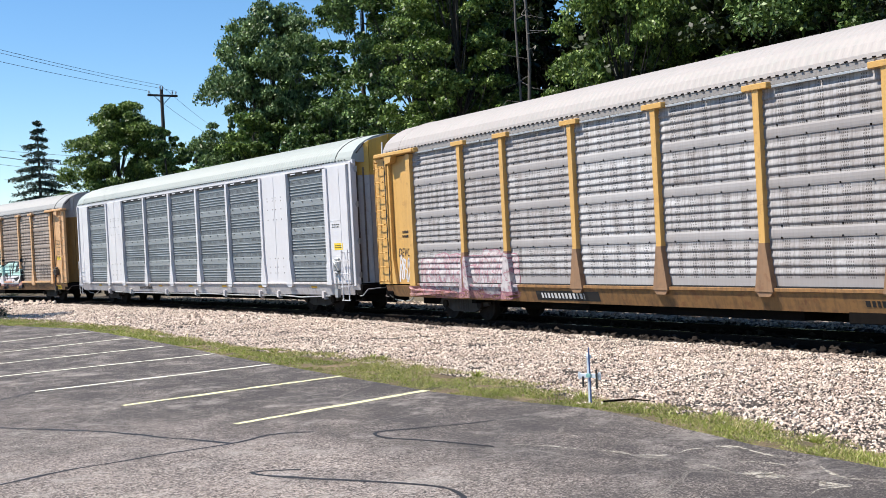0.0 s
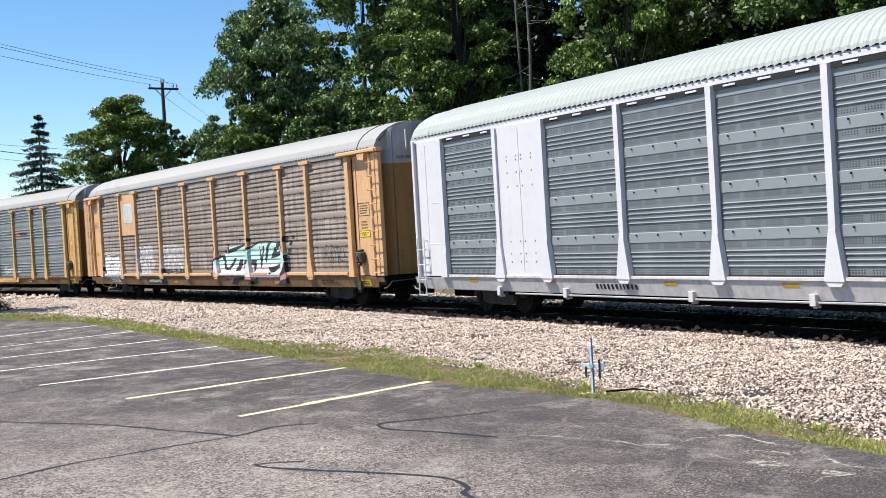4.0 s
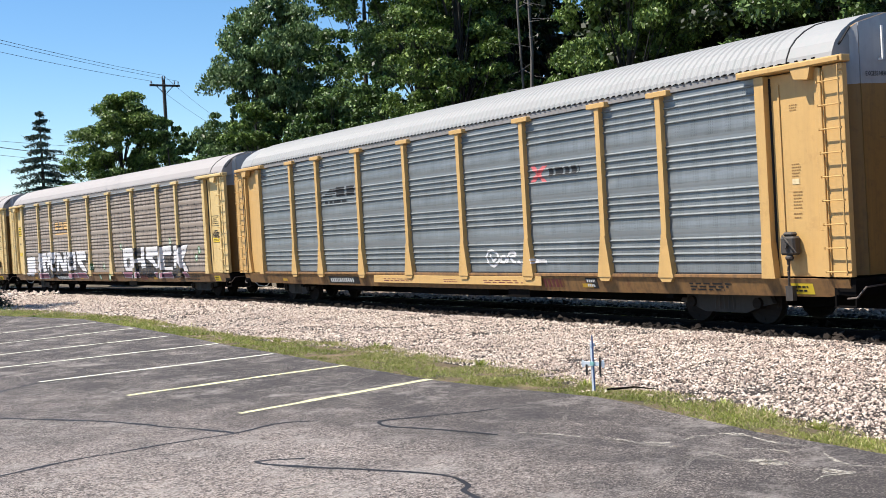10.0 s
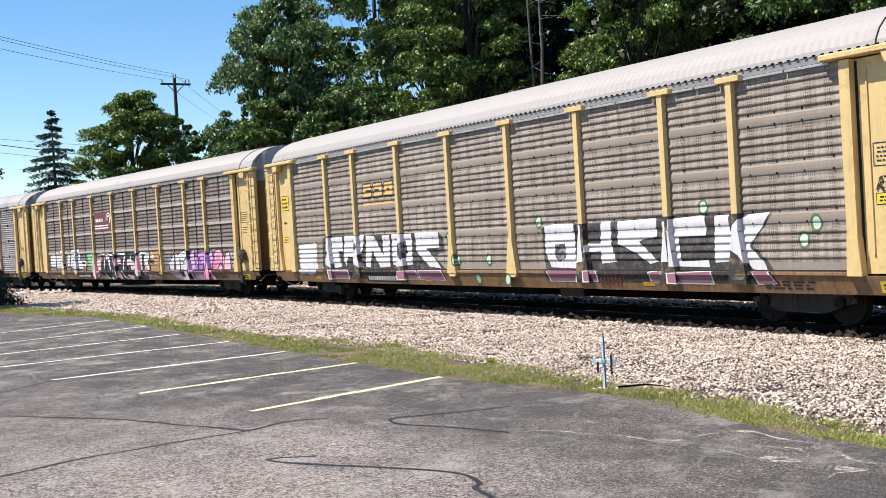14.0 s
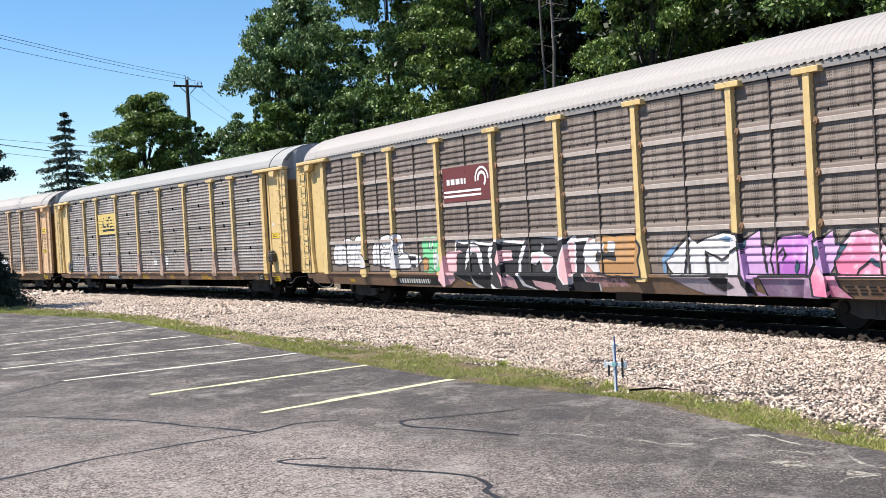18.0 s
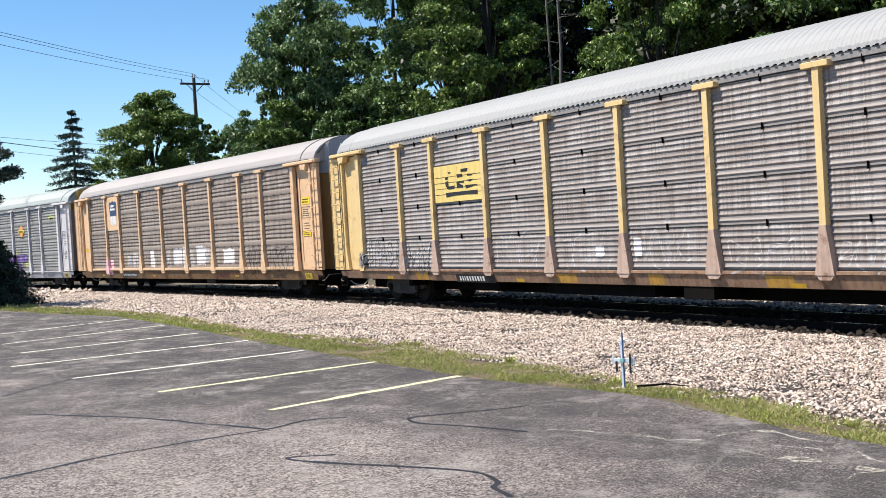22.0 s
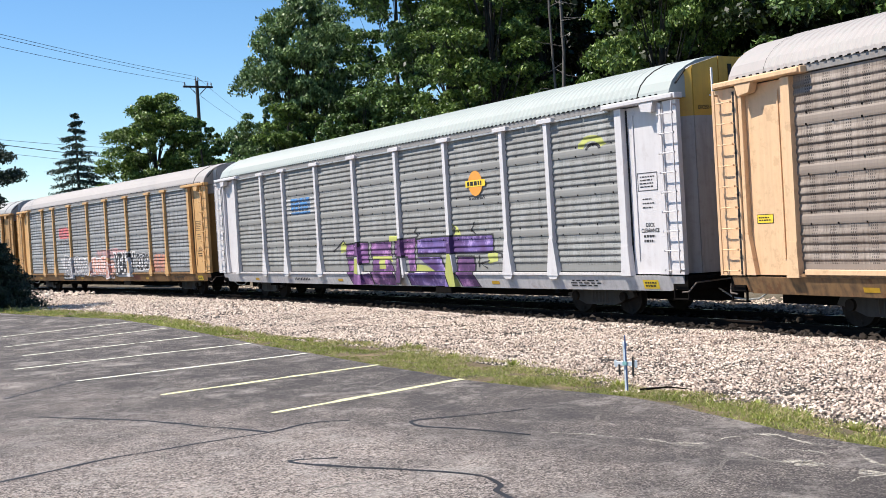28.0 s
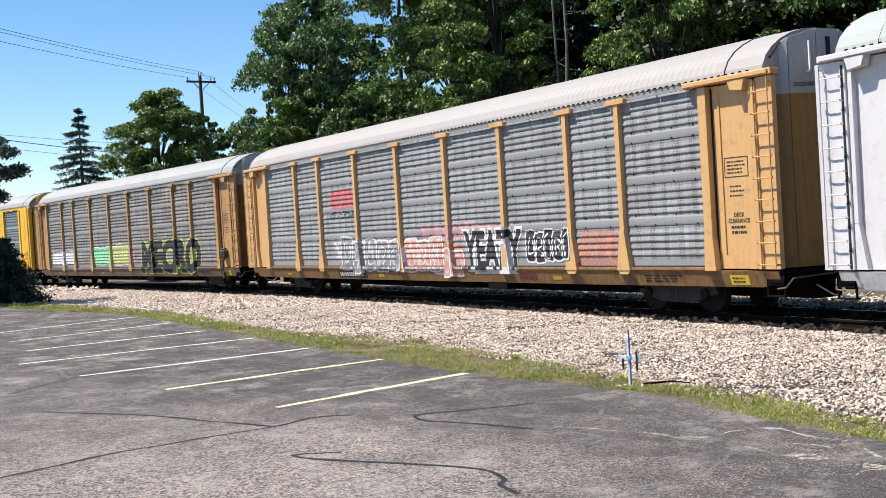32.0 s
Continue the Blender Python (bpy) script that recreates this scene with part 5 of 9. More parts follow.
def turf(name, s0, s1, per_m2, tall, wide, seed):
    """Blades of short grass in patches between the asphalt and the stones, dry ones towards the stones."""
    rng = np.random.default_rng(seed)
    vs, fs, dry = [], [], []
    area = (s1 - s0) * 2.6
    for _ in range(int(area * per_m2)):
        s = rng.uniform(s0, s1)
        e, r = lot_edge(s), rim(s)
        u = rng.uniform(-0.09, 1.3)
        if u > 0.9 and rng.random() < (u - 0.9) * 2.6:
            continue
        o = e + (r - e) * u
        patch = noise.noise((s * 0.9, o * 1.5, 4)) + 0.5 * noise.noise((s * 3.3, o * 4.0, 9))
        bare = 0.12 + 1.7 * max(0, -patch) + 0.65 * max(0, u - 0.45) + (0.5 if u < 0.02 else 0.0)
        if rng.random() < bare:
            continue
        straw = rng.random() < 0.10 + 0.75 * max(0.0, u - 0.42) + 0.55 * max(0.0, -patch - 0.05)
        h = tall * rng.uniform(0.35, 1.25) * (0.8 + 0.7 * max(-0.4, patch)) * (1.0 if u > 0.06 else 0.5)
        if rng.random() < 0.015:
            h *= 2.4
        p = np.array(on_track(s, o, 0.02 + 0.035 * min(1, max(0, u) / 0.34) - 0.1 * max(0, u - 0.75)))
        a = rng.uniform(0, 6.283)
        d = np.array((math.cos(a), math.sin(a), 0))
        t = np.array((rng.normal() * 0.7, rng.normal() * 0.7, 1.0)) * h
        w = wide * rng.uniform(0.6, 1.4)
        n = len(vs)
        vs += [p - d * w, p + d * w, p + t * 0.55 + d * w * 0.7, p + t + d * rng.normal() * 0.3 * h, p + t * 0.55 - d * w * 0.7]
        fs += [(n, n + 1, n + 2, n + 4), (n + 4, n + 2, n + 3)]
        dry += [straw, straw]
    ob = raw(name, vs, fs, [M_GRASS, M_STRAW])
    ob.data.polygons.foreach_set("material_index", np.array(dry, dtype=np.int32))
    return tagged(ob, "short green and straw coloured grass along the asphalt", "grass", kind="stuff")


turf("grass", -20, -5, 2600, 0.036, 0.005, 11)
turf("grass", -26, -20, 1500, 0.046, 0.008, 15)
turf("grass", -48, -26, 700, 0.06, 0.013, 12)
turf("grass", -85, -48, 150, 0.11, 0.03, 13)
turf_bed = strip([-130 + 2 * i for i in range(76)], [0, 0.34, 0.67, 1], lambda s, u: 0, "turf_bed", M_TURF)
for v in turf_bed.data.vertices:
    i, j = divmod(v.index, 4)
    s_v = -130 + 2 * i
    o_v = lot_edge(s_v) - 0.1 + (rim(s_v) - lot_edge(s_v) + 0.25) * (0, 0.34, 0.67, 1)[j]
    v.co = on_track(s_v, o_v, (0.02, 0.06, 0.05, -0.07)[j])
tagged(turf_bed, "strip of dry earth under the grass", "ground", kind="structure")


def weed(s, o, seed, r=0.2, n=70, tall=0.11, mat=None):
    rng = np.random.default_rng(seed)
    vs, fs = [], []
    for _ in range(n):
        a = rng.uniform(0, 6.283)
        d = np.array((math.cos(a), math.sin(a), 0))
        p = d * rng.uniform(0, 0.35) * r
        t = p + d * rng.uniform(0.2, 0.8) * r + np.array((0, 0, tall * rng.uniform(0.4, 1.2)))
        w = np.array((-d[1], d[0], 0)) * 0.014
        k = len(vs)
        vs += [p - w, p + w, t]
        fs.append((k, k + 1, k + 2))
    ob = raw("weed", vs, fs, mat or M_GRASS)
    ob.matrix_basis = Matrix.Translation(on_track(s, o, -0.03))
    return tagged(ob, "low dusty weed growing at the edge of the stones", "weed", "weeds by the track", "stuff")


for n, (s_w, o_w) in enumerate(((-20.6, -7.5), (-20.2, -7.45), (-16.4, -7.7), (-9.6, -8.15), (-8.6, -8.4), (-13.0, -8.1), (-24.0, -8.1), (-10.4, -8.05), (-18.2, -7.8))):
    weed(s_w, o_w, 70 + n)


# ---- trees, pole, wires, cross ----
def crown_data(name, material, seed, height, radius, base, leaves, leaf, lumps=60, wide_at=0.5, droop=0.0, core=0.2, clear=0.0):
    """A crown of many small leaves gathered in clumps, with gaps between; below the height clear it is thin."""
    rng = np.random.default_rng(seed)
    centres = []
    for i in range(lumps):
        h = rng.uniform(0, 1)
        k = h / wide_at if h < wide_at else (1 - h) / (1 - wide_at)
        rad = radius * (0.25 + 0.75 * math.sin(1.571 * min(1, max(0, k))) ** 0.75) * rng.uniform(0.03, 1.0) ** 0.42
        a = rng.uniform(0, 6.283)
        centres.append((math.cos(a) * rad, math.sin(a) * rad, base + (height - base) * (0.03 + 0.93 * h), rng.uniform(0.08, 0.18) * radius))
    c = np.array(centres)
    weight = c[:, 3] ** 2
    k = rng.choice(lumps, leaves, p=weight / weight.sum())
    dirs = rng.normal(size=(leaves, 3))
    dirs /= np.linalg.norm(dirs, axis=1)[:, None]
    low = (dirs[:, 2] < 0) & (rng.random(leaves) < 0.5)
    dirs[low, 2] *= -1
    rr = c[k, 3] * rng.uniform(0.25, 1.0, leaves) ** 0.5 * rng.uniform(0.78, 1.25, leaves)
    p = c[k, :3] + dirs * rr[:, None] * np.array([1.2, 1.2, 0.7])
    p[:, 2] -= 0.25 * np.linalg.norm(p[:, :2] - c[k, :2], axis=1) * (0.4 + droop)
    inner = rng.random(leaves) < core
    p[inner, :2] *= 0.55
    keep = (p[:, 2] > clear) | (rng.random(leaves) < 0.3)
    nrm = rng.normal(size=(leaves, 3)) * 0.75 + dirs * 0.5 + np.array([0, 0, 0.7])
    nrm /= np.linalg.norm(nrm, axis=1)[:, None]
    u = np.cross(nrm, rng.normal(size=(leaves, 3))) + np.array([0, 0, -0.3 - droop])
    u /= np.linalg.norm(u, axis=1)[:, None] + 1e-9
    w = np.cross(u, nrm)
    size = leaf * rng.uniform(0.6, 1.35, leaves)[:, None] * np.where(inner, 1.5, 1.0)[:, None]
    p, u, w, nrm, size = p[keep], u[keep], w[keep], nrm[keep], size[keep]
    leaves = len(p)
    a, b, d, e = p - u * size, p + w * size * 0.6 + u * size * 0.15, p + u * size - nrm * size * 0.25, p - w * size * 0.6 + u * size * 0.15
    vs = np.stack([a, b, d, e], 1).reshape(-1).astype(np.float32)
    me = bpy.data.meshes.new(name)
    me.vertices.add(leaves * 4)
    me.vertices.foreach_set("co", vs)
    me.loops.add(leaves * 4)
    me.loops.foreach_set("vertex_index", np.arange(leaves * 4, dtype=np.int32))
    me.polygons.add(leaves)
    me.polygons.foreach_set("loop_start", np.arange(0, leaves * 4, 4, dtype=np.int32))
    me.update(calc_edges=True)
    me.materials.append(material)
    return me, centres


def trunk_data(name, height, r, centres, seed):
    rng = random.Random(seed)
    bm = bmesh.new()
    n = 6
    pts = [Vector((rng.uniform(-0.2, 0.2) * i / n, rng.uniform(-0.2, 0.2) * i / n, height * i / n - 0.3)) for i in range(n + 1)]
    for i in range(n):
        rod(bm, pts[i], pts[i + 1], r * (1 - 0.8 * i / n), 9, r * (1 - 0.8 * (i + 1) / n))
    for x, y, z, q in centres[::3]:
        k = min(n - 1, max(1, int(z * 0.72 / height * n)))
        mid = pts[k].lerp(Vector((x, y, z)), 0.5) + Vector((0, 0, 0.25))
        rod(bm, pts[k], mid, r * 0.16, 5, r * 0.09)
        rod(bm, mid, (x, y, z), r * 0.09, 5, r * 0.03)
    return data_of(name, bm, M_BARK)


LEAF = [leafy("mid green leaf", (0.013, 0.029, 0.008), (0.092, 0.165, 0.042), (0.27, 0.40, 0.13)),
        leafy("yellow green leaf", (0.022, 0.045, 0.009), (0.135, 0.215, 0.045), (0.33, 0.44, 0.12)),
        # near black: the shade inside the wood is put into this leaf colour
        leafy("green leaf darkened for wood shade", (0.005, 0.011, 0.003), (0.014, 0.027, 0.006), (0.045, 0.07, 0.017), 0.06),
        leafy("blue green needle", (0.010, 0.023, 0.017), (0.028, 0.052, 0.038), (0.075, 0.115, 0.085), 0.06)]


PALE = leafy("pale grey green leaf", (0.026, 0.055, 0.020), (0.15, 0.235, 0.085), (0.35, 0.48, 0.21))


def tree(name, label, x, y, z, height, radius, base, leaves, leaf, mat, seed, trunk=0.28, lumps=60, wide_at=0.5, droop=0.0, clear=0.0):
    ob = tagged(new(name), label, "tree", "trees behind the track")
    ob.matrix_basis = pose(x, y, z)
    me, cs = crown_data("crown", mat, seed, height, radius, base, leaves, leaf, lumps, wide_at, droop, 0.2, clear)
    piece("trunk", trunk_data("trunk", height * 0.88, trunk, cs, seed), ob)
    piece("crown", me, ob)
    return ob


TREES = (
    # x, y, height, crown radius, crown base, leaf kind, leaves, leaf size, clumps, widest at
    (-62.3, 5.4, 16.5, 4.4, 0.6, 0, 52000, 0.10, 170, 0.46), (-61.4, 3.9, 13.0, 2.7, 0.5, 0, 34000, 0.095, 110, 0.5), (-58.2, 2.9, 9.4, 2.7, 0.6, 1, 32000, 0.085, 100, 0.5), (-58.5, 9.5, 18.5, 3.9, 2.0, 0, 34000, 0.11, 110, 0.5),
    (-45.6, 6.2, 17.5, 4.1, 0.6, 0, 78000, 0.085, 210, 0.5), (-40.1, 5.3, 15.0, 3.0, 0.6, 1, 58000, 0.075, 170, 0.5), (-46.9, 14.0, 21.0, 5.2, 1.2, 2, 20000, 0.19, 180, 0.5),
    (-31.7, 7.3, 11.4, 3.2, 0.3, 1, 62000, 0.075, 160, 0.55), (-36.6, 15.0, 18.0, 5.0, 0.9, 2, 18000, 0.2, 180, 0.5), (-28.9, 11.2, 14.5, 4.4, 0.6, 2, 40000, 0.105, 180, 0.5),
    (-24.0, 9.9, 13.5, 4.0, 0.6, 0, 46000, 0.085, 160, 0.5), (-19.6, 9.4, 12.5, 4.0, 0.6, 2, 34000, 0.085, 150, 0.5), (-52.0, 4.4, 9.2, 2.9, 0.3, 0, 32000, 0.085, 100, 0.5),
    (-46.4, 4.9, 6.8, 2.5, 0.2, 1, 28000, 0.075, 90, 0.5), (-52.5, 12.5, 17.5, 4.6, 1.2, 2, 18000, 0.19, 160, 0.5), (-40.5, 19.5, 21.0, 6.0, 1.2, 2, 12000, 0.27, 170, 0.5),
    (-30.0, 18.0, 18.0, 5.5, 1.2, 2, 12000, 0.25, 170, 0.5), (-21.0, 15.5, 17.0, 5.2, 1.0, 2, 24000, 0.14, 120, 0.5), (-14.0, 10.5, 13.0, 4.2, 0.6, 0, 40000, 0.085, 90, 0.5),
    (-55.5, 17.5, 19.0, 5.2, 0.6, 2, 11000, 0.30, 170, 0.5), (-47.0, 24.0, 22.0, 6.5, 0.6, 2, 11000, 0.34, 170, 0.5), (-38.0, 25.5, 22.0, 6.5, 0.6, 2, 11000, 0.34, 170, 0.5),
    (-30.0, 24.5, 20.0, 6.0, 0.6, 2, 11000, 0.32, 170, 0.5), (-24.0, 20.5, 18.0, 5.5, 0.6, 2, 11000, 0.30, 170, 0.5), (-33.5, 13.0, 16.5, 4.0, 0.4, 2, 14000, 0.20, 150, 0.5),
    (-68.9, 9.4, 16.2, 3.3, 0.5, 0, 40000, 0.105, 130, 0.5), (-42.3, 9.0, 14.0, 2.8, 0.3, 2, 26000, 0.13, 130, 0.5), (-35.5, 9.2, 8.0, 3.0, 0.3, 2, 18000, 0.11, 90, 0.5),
)
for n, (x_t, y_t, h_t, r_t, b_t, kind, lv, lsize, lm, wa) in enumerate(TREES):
    tree("deciduous_tree", ("tall leafy green tree behind the railway", "lighter yellow green leafy tree behind the railway", "dense leafy tree deep in the wood, leaves darkened for shade")[kind],
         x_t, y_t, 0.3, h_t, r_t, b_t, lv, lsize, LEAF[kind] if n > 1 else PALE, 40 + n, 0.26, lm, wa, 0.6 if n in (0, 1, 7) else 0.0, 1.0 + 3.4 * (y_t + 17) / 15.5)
tree("round_tree", "broad round leafy tree beyond the track", -73.3, -1.1, 0.0, 12.3, 3.8, 0.3, 100000, 0.08, LEAF[1], 91, 0.3, 210, 0.45)
tree("small_tree", "slim leafy tree in front of the utility pole", -69.3, 0.9, 0.0, 10.2, 1.5, 1.0, 12000, 0.11, LEAF[0], 99, 0.14, 40, 0.6)
tree("small_tree", "small leafy tree beyond the track", -91.3, 9.1, 0.0, 11.4, 3.4, 1.5, 16000, 0.17, LEAF[0], 93, 0.25, 90)
tree("small_tree", "small leafy tree beyond the track", -84.0, 9.6, 0.0, 10.6, 3.4, 1.5, 18000, 0.16, LEAF[0], 94, 0.25, 90)
tree("small_tree", "small leafy tree beyond the track", -98.0, 4.6, 0.0, 8.8, 3.2, 1.5, 9000, 0.2, LEAF[0], 95, 0.25, 60)
tree("overhanging_tree", "leafy tree at the far end of the parking lot", -49.9, -14.3, 0.1, 7.2, 2.6, 3.2, 34000, 0.06, LEAF[3], 96, 0.16, 60)


def conifer(name, label, x, y, height, radius, base, tiers, seed, mat, needle=0.11, per=46):
    """A spire of drooping boughs, each a spray of needle twigs."""
    rng = np.random.default_rng(seed)
    ob = tagged(new(name), label, "tree")
    ob.matrix_basis = pose(x, y, 0)
    bm = bmesh.new()
    rod(bm, (0, 0, -0.3), (0, 0, height), 0.02 * height, 8, 0.02)
    vs, fs = [], []
    for i in range(tiers):
        f = i / (tiers - 1)
        z = base + (height - base) * f
        reach = radius * (1 - f) ** 0.95 + 0.25
        for j in range(max(6, int(10 - 4 * f))):
            a = rng.uniform(0, 6.283)
            r = reach * rng.uniform(0.55, 1.15)
            d = np.array((math.cos(a), math.sin(a), 0))
            tip = np.array((0, 0, z)) + d * r + np.array((0, 0, -0.22 * r + rng.uniform(-0.1, 0.15)))
            rod(bm, (0, 0, z), tip, 0.025, 4, 0.008)
            m = int(per * (0.35 + r / radius))
            for q in range(m):
                u = rng.uniform(0.12, 1.05)
                c = np.array((0, 0, z)) * (1 - u) + tip * u + rng.normal(size=3) * (0.05 + 0.1 * r * (1 - 0.55 * u)) * np.array((1, 1, 0.25)) - np.array((0, 0, abs(rng.normal()) * 0.1))
                t = d * 0.7 + rng.normal(size=3) * 0.8 + np.array((0, 0, -0.35))
                t = t / np.linalg.norm(t) * needle * rng.uniform(0.7, 1.7)
                w = np.cross(t, rng.normal(size=3))
                w = w / (np.linalg.norm(w) + 1e-9) * needle * 0.33
                n = len(vs)
                vs += [c - t, c + w, c + t, c - w]
                fs.append((n, n + 1, n + 2, n + 3))
    piece("trunk", data_of("trunk", bm, M_BARK), ob)
    raw("foliage", vs, fs, mat, ob)
    return ob


conifer("spruce", "tall dark narrow spruce beyond the track", -89.0, -3.55, 12.5, 5.0, 1.0, 22, 92, LEAF[3], 0.11, 190)
conifer("juniper_bush", "dense dark evergreen bush at the end of the parking lot", -49.9, -12.75, 2.7, 1.5, 0.1, 22, 97, LEAF[3], 0.07, 110)
conifer("juniper_bush", "dense dark evergreen bush at the end of the parking lot", -50.6, -13.7, 2.4, 1.4, 0.1, 20, 98, LEAF[3], 0.07, 100)


def dead_pine(x, y, height, seed, r):
    rng = random.Random(seed)
    ob = tagged(new("dead_tree"), "bare grey dead trunk with broken branches", "tree", "dead trees")
    ob.matrix_basis = pose(x, y, 0.3)
    bm = bmesh.new()
    kinks = [Vector((rng.uniform(-0.09, 0.09), rng.uniform(-0.05, 0.05), -0.3 + (height + 0.3) * i / 8)) for i in range(9)]
    for i in range(8):
        rod(bm, kinks[i], kinks[i + 1], r * (1 - 0.06 * i), 8, r * (1 - 0.06 * (i + 1)))
    for i in range(22):
        z = height * rng.uniform(0.25, 0.98)
        a = rng.uniform(0, 6.283)
        l = rng.uniform(0.4, 1.9)
        mid = (math.cos(a) * l * 0.6, math.sin(a) * l * 0.6, z - rng.uniform(-0.15, 0.45))
        rod(bm, (0, 0, z), mid, 0.018, 5, 0.013)
        rod(bm, mid, (math.cos(a + 0.3) * l, math.sin(a + 0.3) * l, mid[2] + rng.uniform(-0.5, 0.15)), 0.013, 5, 0.005)
    part("trunk", bm, M_DEAD, ob)


dead_pine(-36.3, 6.22, 13.5, 3, 0.09)
dead_pine(-37.1, 6.27, 13.5, 5, 0.07)

M_GLASSY = plain("grey porcelain", (0.35, 0.36, 0.38), 0.3)


def utility_pole(x, y, top, name="utility_pole"):
    ob = tagged(new(name), "dark wooden utility pole with a crossarm", "utility pole", "utility poles")
    ob.matrix_basis = pose(x, y, 0, 0, 0, 8)
    bm = bmesh.new()
    rod(bm, (0, 0, -0.3), (0, 0, top), 0.17, 12, 0.11)
    part("pole", bm, M_POLE, ob)
    part("crossarm", boxes((0.1, 0.24, -1.05, 1.05, top - 0.50, top - 0.37), bevel=0.01), M_POLE, ob)
    bm = bmesh.new()
    rod(bm, (0.17, -0.6, top - 0.46), (0.14, -0.1, top - 0.95), 0.025, 6)
    rod(bm, (0.17, 0.6, top - 0.46), (0.14, 0.1, top - 0.95), 0.025, 6)
    part("brace", bm, M_POLE, ob)
    for yy, zz in ((-0.95, top - 0.37), (0.7, top - 0.37), (0.95, top - 0.37), (-0.08, top), (0.09, top)):
        bm = bmesh.new()
        rod(bm, (0.17 if zz < top else 0, yy, zz), (0.17 if zz < top else 0, yy, zz + 0.12), 0.035, 8)
        rod(bm, (0.17 if zz < top else 0, yy, zz + 0.12), (0.17 if zz < top else 0, yy, zz + 0.24), 0.06, 8, 0.04)
        part("insulator", bm, M_GLASSY, ob)
    return ob


POLE = (-76.36, 2.63, 13.25)
utility_pole(*POLE)


def wire(a, b, sag, r=0.02, label="thin black overhead cable"):
    a, b = Vector(a), Vector(b)
    n, k = 24, 5
    vs, fs = [], []
    side = (b - a).cross(Vector((0, 0, 1))).normalized()
    for i in range(n + 1):
        p = a.lerp(b, i / n) - Vector((0, 0, sag * 4 * (i / n) * (1 - i / n)))
        vs += [p + side * r * math.cos(6.2832 * j / k) + Vector((0, 0, r * math.sin(6.2832 * j / k))) for j in range(k)]
    for i in range(n):
        fs += [(i * k + j, i * k + (j + 1) % k, (i + 1) * k + (j + 1) % k, (i + 1) * k + j) for j in range(k)]
    ob = raw("overhead_wire", vs, fs, M_WIRE)
    return tagged(ob, label, "cable", "overhead cables")


for dy, dz, zn in ((0.0, 0.28, 0.0), (0.95, -0.1, -0.2), (-0.95, -0.1, -0.45)):
    wire((POLE[0], POLE[1] + dy, POLE[2] + dz), (-42.0, -16.93 + dy * 0.3, 10.85 + zn), 0.15, 0.011)
    if dy <= 0:
        wire((POLE[0], POLE[1] + dy, POLE[2] + dz), (-111.0, 22.0 + dy, 11.5), 0.6, 0.01)
utility_pole(-42.0, -16.93, 10.65)
for a_w, b_w, r_w in WIRES:
    wire(Vector(a_w) + (Vector(a_w) - Vector(b_w)) * 0.5, b_w, 0.5, r_w)


SP_TEAL = plain("teal cloth", (0.25, 0.5, 0.48), 0.8)
noise.seed_set(7)


def cross():
    ob = tagged(new("memorial_cross"), "small pale blue memorial cross hung with ribbons in the turf", "cross")
    p = on_track(*CROSS)
    ob.matrix_basis = pose(p.x, p.y, 0.03, 0, 0, 28)
    part("upright", boxes((-0.036, 0.004, -0.012, 0.012, -0.05, 0.66), bevel=0.004), M_PALEBLUE, ob)
    part("rod", boxes((0.004, 0.022, -0.045, -0.031, -0.05, 0.74), bevel=0.003), M_BLUE, ob, "dark blue metal rod")
    part("crossbar", boxes((-0.16, 0.16, -0.03, -0.012, 0.35, 0.405), (-0.155, -0.125, -0.03, -0.012, 0.33, 0.425), (0.125, 0.155, -0.03, -0.012, 0.33, 0.425), bevel=0.004), M_PALEBLUE, ob)
    part("finial", boxes((-0.03, 0.034, -0.03, -0.01, 0.60, 0.64), (-0.006, 0.008, -0.02, -0.01, 0.64, 0.73), bevel=0.003), M_PALEBLUE, ob)
    for x, z0, z1 in ((-0.085, 0.24, 0.37), (0.105, 0.22, 0.46)):
        part("ribbon", boxes((x - 0.012, x + 0.012, -0.04, -0.03, z0, z1)), M_BLACK, ob, "dark drooping ribbon")
    part("centre_flower", boxes((-0.03, 0.03, -0.055, -0.046, 0.36, 0.41), bevel=0.008), SP_TEAL, ob, "faded teal cloth flower at the crossing")
    for i in range(7):
        bm = bmesh.new()
        bmesh.ops.create_icosphere(bm, subdivisions=1, radius=0.045)
        for v in bm.verts:
            v.co *= 0.75 + 0.5 * noise.random()
            v.co.z *= 0.6
        bmesh.ops.translate(bm, vec=(-0.16 + 0.055 * i, -0.05 + 0.06 * (i % 3), 0.015), verts=bm.verts[:])
        part("base_stone", bm, M_STONE, ob)
    st = tagged(new("fallen_branch"), "dark fallen stick lying on the turf", "stick")
    st.matrix_basis = pose(p.x + 0.2, p.y + 0.28, 0.07, 0, 0, 55)
    bm = bmesh.new()
    rod(bm, (-0.2, 0, 0), (0.15, 0.02, 0.02), 0.016, 6, 0.012)
    rod(bm, (0.15, 0.02, 0.02), (0.42, -0.02, -0.01), 0.012, 6, 0.005)
    part("stick", bm, M_TIE, st)


cross()


